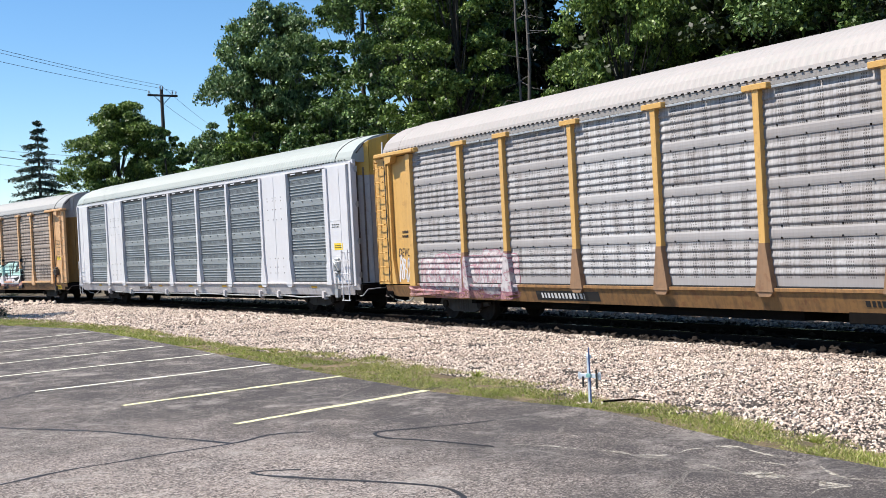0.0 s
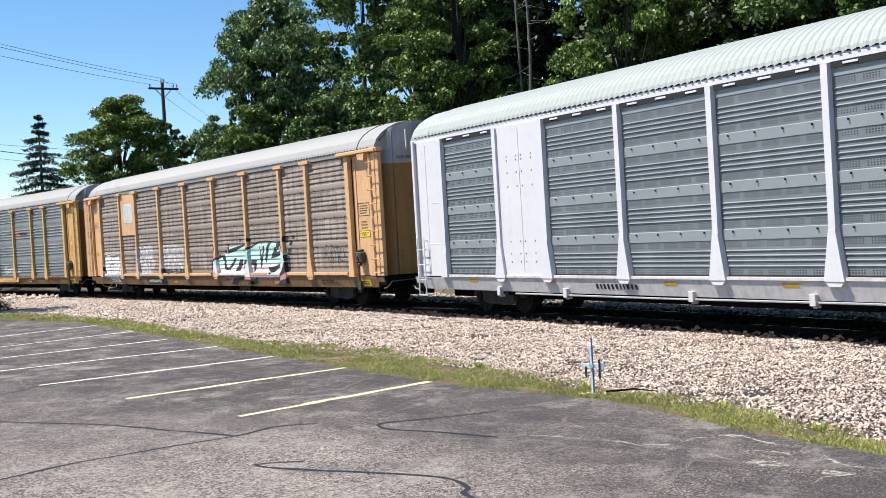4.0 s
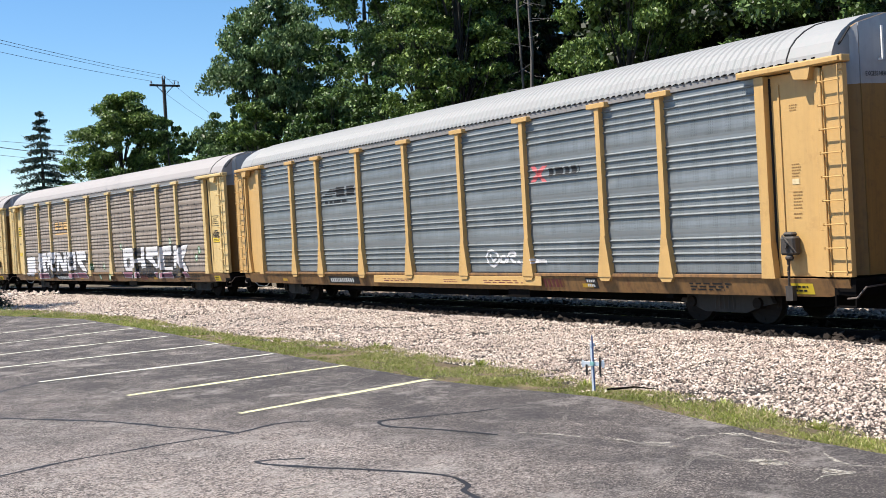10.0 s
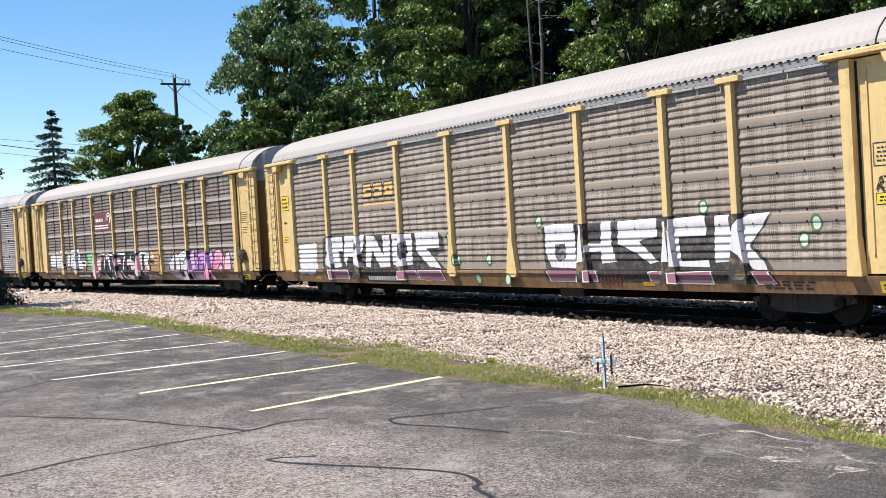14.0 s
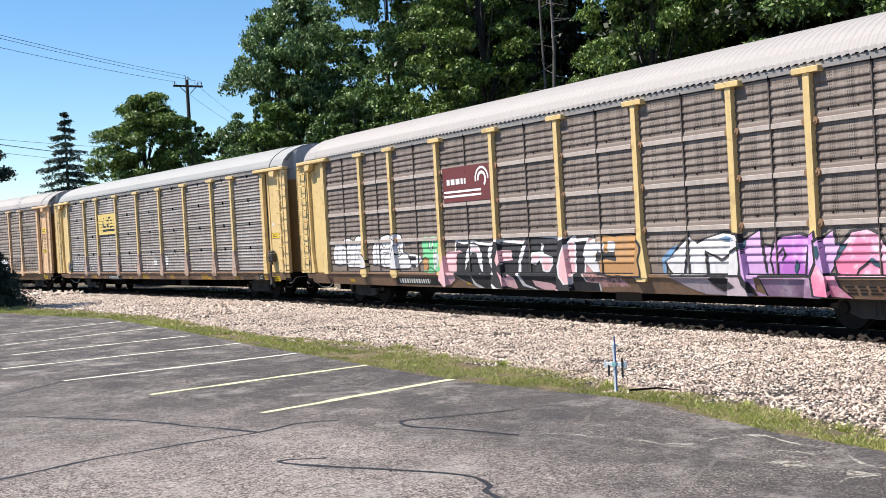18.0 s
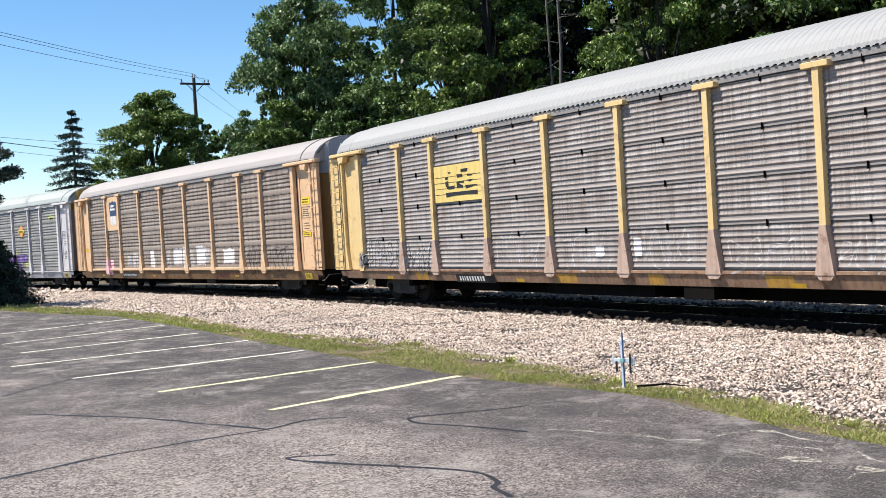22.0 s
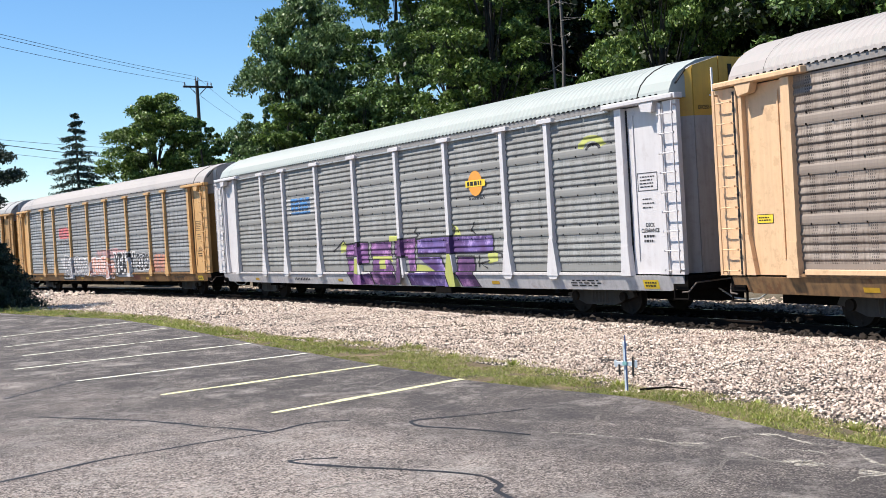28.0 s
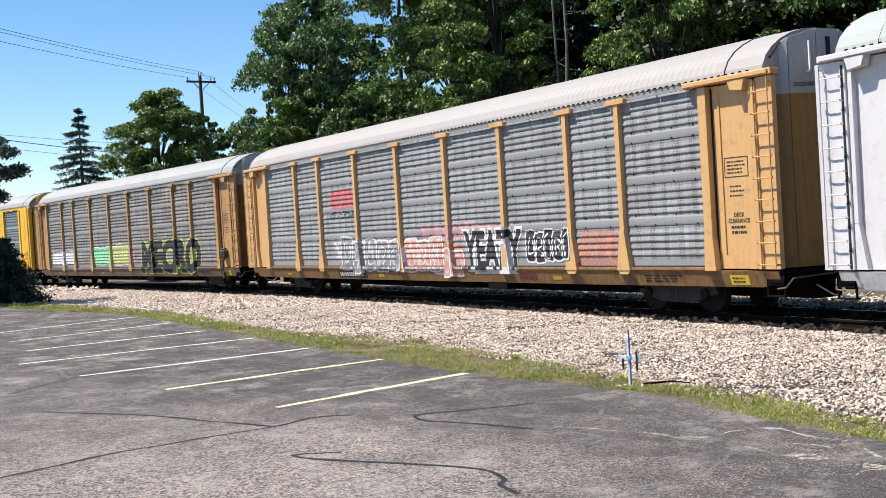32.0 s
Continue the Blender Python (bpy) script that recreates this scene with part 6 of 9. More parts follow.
# ---- paint and lettering on the cars ----
def skin(style, x, z):
    """How far the side of a car stands out at x and z."""
    for px in (*POSTS, -11.72, 11.72):
        half = 0.074 + (0.146 * (1.85 - z) / 0.9 if z < 1.85 else 0)
        if abs(x - px) < half + 0.004 and z < 4.7:
            return -1.615 if z < 1.85 else -1.6
    if z < 0.955:
        return -1.55 + 0.3 * (0.95 - z)
    if z < 1.02:
        return -1.575
    if abs(x) > 11.8:
        return -1.452
    if style == 1 and z < 1.101 and min(abs(x - px) for px in (*POSTS, -11.72, 11.72)) > 0.25:
        return -1.6
    return PANEL_Y - depth_at(style, z)


def wrap(bm, style, lift, plated=False):
    """Cuts a flat figure at every rib and post edge and lays it on the car's side."""
    xs, zs = [v.co.x for v in bm.verts], [v.co.z for v in bm.verts]
    x0, x1, z0, z1 = min(xs), max(xs), min(zs), max(zs)

    def cut(co, no):
        bmesh.ops.bisect_plane(bm, geom=bm.verts[:] + bm.edges[:] + bm.faces[:], dist=1e-5, plane_co=co, plane_no=no)
    for z in [p[0] for p in PROFILES[style]] + [0.954, 0.956, 1.019, 1.021] + ([1.1, 1.103] if style == 1 else []):
        if z0 < z < z1 and not plated:
            cut((0, 0, z), (0, 0, 1))
    for px in POSTS:
        if x0 - 0.3 < px < x1 + 0.3:
            for sg in (-1, 1):
                for e in (0.0, 0.012):
                    cut((px + sg * (0.074 + e), 0, 1.85), (1, 0, 0))
                    if z0 < 1.85:
                        cut((px + sg * (0.074 + e), 0, 1.85), (0.9, 0, sg * 0.146))
    for v in bm.verts:
        v.co.y = skin(style, v.co.x, v.co.z) - lift
    return bm


def glyphs(text, x0, x1, z0, z1, fat=0.0, slant=0.0):
    """Letters from the built-in font, fitted into a box on the side of a car."""
    cu = bpy.data.curves.new("letters", "FONT")
    cu.body, cu.offset, cu.resolution_u, cu.fill_mode = text, fat, 3, "FRONT"
    ob = bpy.data.objects.new("letters", cu)
    me = bpy.data.meshes.new_from_object(ob)
    bm = bmesh.new()
    bm.from_mesh(me)
    bpy.data.objects.remove(ob)
    bpy.data.curves.remove(cu)
    bpy.data.meshes.remove(me)
    xs, ys = [v.co.x for v in bm.verts], [v.co.y for v in bm.verts]
    a, b, c, d = min(xs), max(xs), min(ys), max(ys)
    for v in bm.verts:
        u, w = (v.co.x - a) / (b - a), (v.co.y - c) / (d - c)
        v.co = (x0 + (x1 - x0) * u + slant * (w - 0.5), 0, z0 + (z1 - z0) * w)
    return bm


def blob(x0, x1, z0, z1, seed, rough=0.25, n=40):
    """An uneven sprayed patch."""
    bm = bmesh.new()
    cx, cz = (x0 + x1) / 2, (z0 + z1) / 2
    pts = []
    for i in range(n):
        a = 6.2832 * i / n
        c, s_ = math.cos(a), math.sin(a)
        k = 1 / max(abs(c), abs(s_)) ** 0.75
        k *= 1 - rough * (0.5 + 0.5 * noise.noise((math.cos(a) * 2.3, math.sin(a) * 2.3, seed * 1.7)))
        pts.append((cx + (x1 - x0) / 2 * c * min(k, 1.25), cz + (z1 - z0) / 2 * s_ * min(k, 1.25)))
    mid = bm.verts.new((cx, 0, cz))
    vs = [bm.verts.new((x, 0, max(z, 0.63))) for x, z in pts]
    for i in range(n):
        bm.faces.new((mid, vs[i - 1], vs[i]))
    return bm


def scrawl(x0, x1, z0, z1, seed, loops=5, width=0.035):
    """A looping hand-sprayed line, as of letters that nobody can read."""
    rng = random.Random(seed)
    pts = []
    for i in range(loops):
        u = (x1 - x0) / loops
        a = x0 + i * u
        kind = rng.random()
        if kind < 0.5:
            pts += [(a + u * 0.1, z0), (a + u * 0.15, z1 - rng.uniform(0, 0.1)), (a + u * 0.5, z1), (a + u * 0.8, z0 + (z1 - z0) * 0.7), (a + u * 0.35, z0 + (z1 - z0) * 0.5), (a + u * 0.85, z0 + (z1 - z0) * 0.3), (a + u * 0.5, z0)]
        else:
            pts += [(a + u * 0.5, z1), (a + u * 0.1, z0 + (z1 - z0) * 0.6), (a + u * 0.2, z0), (a + u * 0.7, z0), (a + u * 0.9, z0 + (z1 - z0) * 0.5), (a + u * 0.6, z1)]
    u, h = (x1 - x0) / loops, z1 - z0
    pts = [(x + rng.uniform(-0.2, 0.2) * u, z + rng.uniform(-0.2, 0.2) * h) for x, z in pts]
    fine = []
    for i in range(len(pts) - 1):
        p0, p1, p2, p3 = (Vector(pts[max(0, min(len(pts) - 1, i + k))]) for k in (-1, 0, 1, 2))
        for t in (0, 0.25, 0.5, 0.75):
            fine.append(0.5 * ((2 * p1) + (p2 - p0) * t + (2 * p0 - 5 * p1 + 4 * p2 - p3) * t * t + (3 * p1 - p0 - 3 * p2 + p3) * t ** 3))
    bm = bmesh.new()
    rows = []
    for i, p in enumerate(fine):
        d = fine[min(i + 1, len(fine) - 1)] - fine[max(i - 1, 0)]
        d = d.normalized() if d.length > 1e-6 else Vector((1, 0))
        w = width * (0.75 + 0.35 * math.sin(i * 0.9))
        rows.append((bm.verts.new((p.x - d.y * w, 0, max(0.62, p.y + d.x * w))), bm.verts.new((p.x + d.y * w, 0, max(0.62, p.y - d.x * w)))))
    for (a, b), (c, d) in zip(rows, rows[1:]):
        bm.faces.new((a, b, d, c))
    return bm


def rect(x0, x1, z0, z1):
    bm = bmesh.new()
    bm.faces.new([bm.verts.new(p) for p in ((x0, 0, z0), (x1, 0, z0), (x1, 0, z1), (x0, 0, z1))])
    return bm


def bars(x0, x1, z0, z1, rows, seed=1, fill=0.55, short=False):
    """Lines of lettering too small to read."""
    rng = random.Random(seed)
    bm = bmesh.new()
    h = (z1 - z0) / rows
    for r in range(rows):
        x = x0 + rng.uniform(0, 0.06) * (x1 - x0)
        end = x1 - rng.uniform(0, 0.3) * (x1 - x0)
        while x < end:
            w = rng.uniform(0.05, 0.1) if short else (x1 - x0) * rng.uniform(0.08, 0.22)
            z = z0 + h * (r + 0.5 - fill / 2)
            bm.faces.new([bm.verts.new(p) for p in ((x, 0, z), (min(x + w, end), 0, z), (min(x + w, end), 0, z + h * fill), (x, 0, z + h * fill))])
            x += w + (0.06 if short else (x1 - x0) * 0.05)
    return bm


def ring(cx, cz, r0, r1, n=24, a0=0.0, a1=6.2832, sx=1.0):
    bm = bmesh.new()
    rows = []
    for i in range(n + 1):
        a = a0 + (a1 - a0) * i / n
        rows.append((bm.verts.new((cx + sx * r0 * math.cos(a), 0, cz + r0 * math.sin(a))), bm.verts.new((cx + sx * r1 * math.cos(a), 0, cz + r1 * math.sin(a)))))
    for (a, b), (c, d) in zip(rows, rows[1:]):
        bm.faces.new((a, b, d, c))
    return bm


def spray(name, col, fade=0.35, cover=1.0):
    """Sprayed paint; a thin coat lets the metal show through."""
    m = painted("sprayed " + name, col, (0.2, 0.17, 0.15), fade, 0.7)
    if cover < 1:
        nt = m.node_tree
        b = nt.nodes["Principled BSDF"]
        v = nt.nodes.new("ShaderNodeMapRange")
        v.inputs[3].default_value, v.inputs[4].default_value = cover * 0.55, min(1.0, cover * 1.35)
        nt.links.new(grain(nt, coords(nt), 5.0, 6, 0.4, 0.6), v.inputs[0])
        nt.links.new(v.outputs[0], b.inputs["Alpha"])
    return m


def mottled(name, a, b_, c_):
    """Sprayed paint that fades between three tones, with fine overspray."""
    m = painted("sprayed " + name, b_, (0.05, 0.04, 0.06), 0.3, 0.7)
    nt = m.node_tree
    c = mix(nt, grain(nt, coords(nt), 1.1, 4, 0.4, 0.6), a, b_)
    c = mix(nt, times(nt, grain(nt, coords(nt), 2.2, 6, 0.52, 0.68, 0.7), 0.9), c, c_)
    c = mix(nt, times(nt, grain(nt, coords(nt), 14.0, 4, 0.56, 0.66), 0.5), c, a)
    nt.links.new(c, nt.nodes["Principled BSDF"].inputs["Base Color"])
    return m


SP = {"white": spray("white", (0.64, 0.62, 0.62)), "black": spray("black", (0.018, 0.017, 0.02), 0.1), "mint": spray("mint", (0.40, 0.62, 0.56), 0.2),
      "pink": spray("pink", (0.72, 0.42, 0.44)), "purple": mottled("purple", (0.07, 0.028, 0.09), (0.19, 0.075, 0.22), (0.55, 0.28, 0.52)), "mauve": spray("mauve", (0.30, 0.12, 0.16)),
      "violet": mottled("violet", (0.07, 0.03, 0.12), (0.14, 0.10, 0.30), (0.50, 0.34, 0.60)), "lilac": spray("lilac pink", (0.55, 0.33, 0.58), 0.25), "lime": spray("lime", (0.38, 0.40, 0.10)), "green": spray("green", (0.14, 0.48, 0.22), 0.2),
      "orange": spray("orange", (0.70, 0.26, 0.13)), "red": spray("red", (0.62, 0.12, 0.13)), "sky": spray("light blue", (0.50, 0.66, 0.80)),
      "blue": spray("blue", (0.12, 0.25, 0.42), 0.6), "navy": spray("navy", (0.02, 0.05, 0.12), 0.1), "grey": spray("grey", (0.32, 0.32, 0.33)), "haze": spray("mauve grey", (0.42, 0.34, 0.37)), "dusk": mottled("dusk", (0.16, 0.09, 0.15), (0.30, 0.18, 0.28), (0.45, 0.35, 0.42)), "coral": mottled("coral pink", (0.66, 0.18, 0.30), (0.74, 0.34, 0.45), (0.80, 0.62, 0.68)), "soot": spray("thin black", (0.03, 0.028, 0.03), 0.2, 0.85), "teal": spray("dark teal", (0.02, 0.07, 0.10), 0.1), "brown": spray("orange brown", (0.42, 0.22, 0.08), 0.4), "tan": spray("tan", (0.55, 0.33, 0.12)), "magenta": mottled("magenta", (0.40, 0.12, 0.44), (0.55, 0.26, 0.60), (0.72, 0.55, 0.74)),
      "faint": spray("faint white", (0.62, 0.6, 0.6), 0.3, 0.55), "rosy": spray("thin orange red", (0.62, 0.24, 0.16), 0.2, 0.5), "smoke": spray("thin grey", (0.22, 0.21, 0.22), 0.2, 0.6), "rose": spray("thin pink", (0.66, 0.36, 0.36), 0.2, 0.5), "crimson": spray("thin red", (0.6, 0.12, 0.13), 0.2, 0.65), "azure": spray("thin blue", (0.05, 0.2, 0.45), 0.2, 0.7), "sage": spray("sage", (0.46, 0.56, 0.46)), "olive": spray("dark green", (0.06, 0.13, 0.035), 0.2)}
M_MAROON = painted("maroon sign paint", (0.15, 0.03, 0.03), (0.08, 0.04, 0.035), 0.3, 0.5)
M_PATCH6 = painted("yellow patch paint", (0.70, 0.53, 0.17), (0.3, 0.2, 0.08), 0.35, 0.55)
STYLE = (0, 5, 1, 3, 0, 4, 2, 1, 0, 0, 0, 0)


def on_car(n, name, bm, colour, lift=0.004, label="", flat=False):
    car = CARS[n]
    if flat:
        for v in bm.verts:
            v.co.y = flat - lift + (0.3 * (0.95 - v.co.z) if v.co.z < 0.95 and flat == -1.55 else 0)
    else:
        wrap(bm, STYLE[n], lift)
    mat = SP[colour] if isinstance(colour, str) else colour
    left = set(bm.verts)
    groups = []
    while left:
        todo, seen = [left.pop()], []
        while todo:
            v = todo.pop()
            seen.append(v)
            for e in v.link_edges:
                o = e.other_vert(v)
                if o in left:
                    left.remove(o)
                    todo.append(o)
        groups.append(seen)
    if len(groups) == 1 or name in ("lettering", "logo_bar", "round_sign", "shield"):
        ob = part(name, bm, mat, car, label)
        return tagged(ob, kind="stuff") if len(groups) > 1 else ob
    for g in groups:
        one = bmesh.new()
        new_of = {v: one.verts.new(v.co) for v in g}
        for f in {f for v in g for f in v.link_faces}:
            one.faces.new([new_of[v] for v in f.verts])
        part(name, one, mat, car, label)
    bm.free()


def half_of(bm, z, upper):
    bmesh.ops.bisect_plane(bm, geom=bm.verts[:] + bm.edges[:] + bm.faces[:], plane_co=(0, 0, z), plane_no=(0, 0, 1), clear_inner=upper, clear_outer=not upper)
    return bm


def block(x0, x1, z0, z1, seed, ragged=0.05):
    """A painted rectangle with uneven edges."""
    rng = random.Random(seed)
    pts = []
    for (ax, az), (bx, bz) in (((x0, z0), (x1, z0)), ((x1, z0), (x1, z1)), ((x1, z1), (x0, z1)), ((x0, z1), (x0, z0))):
        for i in range(5):
            u = i / 5
            pts.append((ax + (bx - ax) * u + rng.uniform(-1, 1) * ragged, az + (bz - az) * u + rng.uniform(-1, 1) * ragged * 0.7))
    bm = bmesh.new()
    mid = bm.verts.new(((x0 + x1) / 2, 0, (z0 + z1) / 2))
    vs = [bm.verts.new((x, 0, max(z, 0.62))) for x, z in pts]
    for i in range(len(vs)):
        bm.faces.new((mid, vs[i - 1], vs[i]))
    return bm


def stroke(pts, z0=0.62):
    """A graffiti stroke with straight, hand-cut edges."""
    bm = bmesh.new()
    bm.faces.new([bm.verts.new((x, 0, max(z, z0))) for x, z in pts])
    bm.normal_update()
    bmesh.ops.triangulate(bm, faces=bm.faces[:])
    return bm


def sprayed(n, colour, lift, label, *outlines):
    """Several strokes of one colour."""
    for pts in outlines:
        on_car(n, "graffiti", stroke(pts), colour, lift, label)


def spray_line(pts, width):
    """One sweep of a spray can through the given places, round at its bends and thin at its ends."""
    p = [Vector((x, 0, z)) for x, z in pts]
    p = [p[0] * 2 - p[1]] + p + [p[-1] * 2 - p[-2]]
    run = []
    for a, b, c, d in zip(p, p[1:], p[2:], p[3:]):
        for k in range(5):
            u = k / 5
            run.append(0.5 * (2 * b + (c - a) * u + (2 * a - 5 * b + 4 * c - d) * u * u + (3 * b - a - 3 * c + d) * u ** 3))
    run.append(p[-2])
    bm = bmesh.new()
    last = None
    for i, q in enumerate(run):
        way = run[min(i + 1, len(run) - 1)] - run[max(i - 1, 0)]
        off = Vector((-way.z, 0, way.x)).normalized() * width * 0.5 * (0.55 if i in (0, len(run) - 1) else 0.85 + 0.3 * noise.noise(q * 3.0))
        two = bm.verts.new(q + off), bm.verts.new(q - off)
        if last:
            bm.faces.new((last[0], last[1], two[1], two[0]))
        last = two
    return bm


def brushed(n, colour, lift, label, width, *lines):
    for pts in lines:
        on_car(n, "graffiti", spray_line(pts, width), colour, lift, label)


def piece_of_graffiti(n, text, x0, x1, z0, z1, fill, line, back=None, slant=0.0, fat=0.05, low=None, split=1.2, edge=0.07, low_line=None):
    """Block letters with an outline, and a sprayed cloud behind them."""
    if back:
        on_car(n, "graffiti", block(x0 + 0.2, x1 - 0.7, 0.98, z1 - 0.25, n + x0, 0.1), back, 0.003, "sprayed background of the graffiti")
    on_car(n, "graffiti", glyphs(text, x0 - 0.09, x1 + 0.09, z0 - 0.06, z1 + 0.07, fat + edge, slant), line, 0.006, "dark outline of the graffiti letters")
    if low:
        if low_line:
            on_car(n, "graffiti", half_of(glyphs(text, x0 - 0.03, x1 + 0.03, z0 - 0.03, z1 + 0.02, fat + 0.025, slant), split, False), low_line, 0.0075, "pale outline of the lower letters")
        on_car(n, "graffiti", half_of(glyphs(text, x0, x1, z0, z1, fat, slant), split, False), low, 0.009, "lower half of the graffiti block letters")
        on_car(n, "graffiti", half_of(glyphs(text, x0, x1, z0, z1, fat, slant), split, True), fill, 0.009, "upper half of the graffiti block letters")
    else:
        on_car(n, "graffiti", glyphs(text, x0, x1, z0, z1, fat, slant), fill, 0.009, "graffiti block letters")


def bubbles(n, x0, x1, z0, z1, fill, line, seed, count=4, width=0.05, inner=True):
    """Swollen letters side by side, each with an outline and a curl inside."""
    rng = random.Random(seed)
    u = (x1 - x0) / count
    for i in range(count):
        a, b = x0 + i * u - 0.08, x0 + (i + 1) * u + 0.08
        c, d = z0 + rng.uniform(0, 0.14), z1 - rng.uniform(0, 0.2)
        lift = 0.004 + 0.0025 * i
        on_car(n, "graffiti", blob(a, b, c, d, seed * 7 + i, 0.16, 30), line, lift, "outline of a swollen graffiti letter")
        on_car(n, "graffiti", blob(a + width, b - width, c + width, d - width, seed * 7 + i, 0.16, 30), fill, lift + 0.0012, "swollen graffiti letter")
        if inner:
            on_car(n, "graffiti", scrawl(a + 0.25 * u, b - 0.3 * u, c + 0.25 * (d - c), d - 0.2 * (d - c), seed + i, 1, width * 0.55), line, lift + 0.0024, "curl inside the graffiti letter")


def throw_up(n, x0, x1, z0, z1, fill, line, seed, loops=3, width=0.04):
    bubbles(n, x0, x1, z0, z1, fill, line, seed, loops + 1, width)


def number_plate(n, x0, x1, z0=0.66, z1=0.88, dark=True):
    if dark:
        on_car(n, "number_panel", rect(x0, x1, z0, z1), M_BLACK, 0.004, "black painted panel for the car number", flat=-1.55)
    on_car(n, "lettering", bars(x0 + 0.1, x1 - 0.02, z0 + 0.03, z1 - 0.03, 1, n, 0.8, True), M_WHITE if dark else M_BLACK, 0.008, flat=-1.55)


M_FADED = plain("faded brown stencil ink", (0.26, 0.14, 0.045), 0.8)
M_OLDGOLD = painted("old gold sill paint", (0.55, 0.30, 0.05), (0.14, 0.075, 0.04), 0.7, 0.6, 0, 0.5)
M_CREAM = plain("cream paint patch", (0.72, 0.58, 0.34), 0.7)


def end_signs(n, ink=M_BLACK, frame_z=(2.83, 3.2), tag_z=2.16, sign=True, bold=True):
    """Stencils and the small warning label on the front end bay, and words on the doors."""
    z0, z1 = frame_z
    if bold:
        on_car(n, "lettering", bars(12.2, 12.72, z0 + 0.04, z1 - 0.04, 4, n + 3, 0.38), ink, 0.004, flat=-1.452)
    for a, b, c, d in () if not bold else ((12.14, 12.78, z1, z1 + 0.015), (12.14, 12.78, z0 - 0.015, z0), (12.14, 12.155, z0, z1), (12.765, 12.78, z0, z1)):
        on_car(n, "stencil_border", rect(a, b, c, d), ink, 0.004, flat=-1.452)
    if bold:
        on_car(n, "lettering", bars(12.25, 12.68, 2.4, 2.68, 3, n + 9, 0.3), ink, 0.004, flat=-1.452)
    elif n != 6:
        for za, zb, rows_n in ((3.98, 4.12, 3), (2.78, 3.05, 5), (2.2, 2.55, 6), (2.02, 2.16, 2)):
            on_car(n, "lettering", bars(12.3, 12.52, za, zb, rows_n, n + rows_n, 0.35), M_FADED, 0.004, "faded brown stencil", flat=-1.452)
        on_car(n, "paint_patch", rect(12.3, 12.46, 2.66, 2.76), M_CREAM, 0.004, "small cream paint patch", flat=-1.452)
    if sign:
        on_car(n, "warning_label", rect(12.16, 12.76, tag_z, tag_z + 0.2), M_BLACK, 0.003, "black edged yellow warning label", flat=-1.452)
        on_car(n, "warning_label", rect(12.175, 12.745, tag_z + 0.015, tag_z + 0.185), M_SIGN, 0.006, "yellow warning label", flat=-1.452)
        on_car(n, "lettering", bars(12.22, 12.7, tag_z + 0.04, tag_z + 0.16, 2, n, 0.5), M_BLACK, 0.009, flat=-1.452)
    for x in (-10.2, -3.0, 6.2):
        on_car(n, "reflector", rect(x, x + 0.36, 0.70, 0.79), M_AMBER, 0.005, "amber reflector strip", flat=-1.55)
    on_car(n, "lettering", bars(9.6, 10.9, 0.68, 0.86, 3, n + 5, 0.5), ink, 0.005, flat=-1.55)
    on_car(n, "warning_label", rect(12.2, 12.7, 0.66, 0.86), M_SIGN, 0.005, "yellow warning label on the sill", flat=-1.55)
    on_car(n, "lettering", bars(12.25, 12.65, 0.69, 0.83, 2, n + 2, 0.5), M_BLACK, 0.009, flat=-1.55)


def door_words(n):
    for side_a, side_b in ((-0.86, -0.1), (0.1, 0.86)):
        one_word(n, side_a, side_b)
    bm = bars(-0.3, 0.3, 3.2, 3.4, 2, n, 0.4)
    for v in bm.verts:
        v.co = (HALF + 0.026, v.co.x, v.co.z)
    tagged(part("lettering", bm, M_BLACK, CARS[n]), kind="stuff")


def one_word(n, side_a, side_b):
    bm = glyphs("EXCESS HEIGHT CAR", side_a, side_b, 4.48, 4.565, 0.012)
    bmesh.ops.bisect_plane(bm, geom=bm.verts[:] + bm.edges[:] + bm.faces[:], plane_co=(-0.33, 0, 0), plane_no=(1, 0, 0))
    bmesh.ops.bisect_plane(bm, geom=bm.verts[:] + bm.edges[:] + bm.faces[:], plane_co=(0.33, 0, 0), plane_no=(1, 0, 0))
    for v in bm.verts:
        a = abs(v.co.x)
        out = HALF + 0.02 - (0.14 * (a - 0.33) / 0.62 if a > 0.33 else 0)
        v.co = (out + 0.006, v.co.x, v.co.z)
    tagged(part("lettering", bm, M_BLACK, CARS[n], "black words EXCESS HEIGHT CAR"), kind="stuff")


for n in range(12):
    door_words(n)
for n in (2, 3, 4, 5, 6, 7, 8, 9, 10):
    end_signs(n, sign=n in (2, 4, 6, 7), bold=n not in (3, 6), tag_z=2.24 if n == 6 else 2.16)
for n in (8, 9):
    on_car(n, "lettering", glyphs("DECK", 12.34, 12.62, 2.02, 2.11, 0.015), M_BLACK, 0.004, "black word DECK", flat=-1.452)
    on_car(n, "lettering", glyphs("CLEARANCE", 12.18, 12.76, 1.90, 1.99, 0.015), M_BLACK, 0.004, "black word CLEARANCE", flat=-1.452)
    on_car(n, "lettering", bars(12.25, 12.7, 1.66, 1.87, 2, n, 0.5), M_BLACK, 0.004, flat=-1.452)
for n, x0, x1 in ((0, -5.9, -3.5), (2, -6.1, -3.75), (3, -6.6, -4.55), (4, -6.5, -4.0), (5, -7.0, -4.4), (6, -6.0, -4.0), (7, -7.1, -5.0), (9, -5.9, -3.8)):
    number_plate(n, x0, x1)
number_plate(8, -6.6, -4.7, 0.68, 0.86, False)
number_plate(1, -5.4, -3.3, 0.68, 0.88, False)

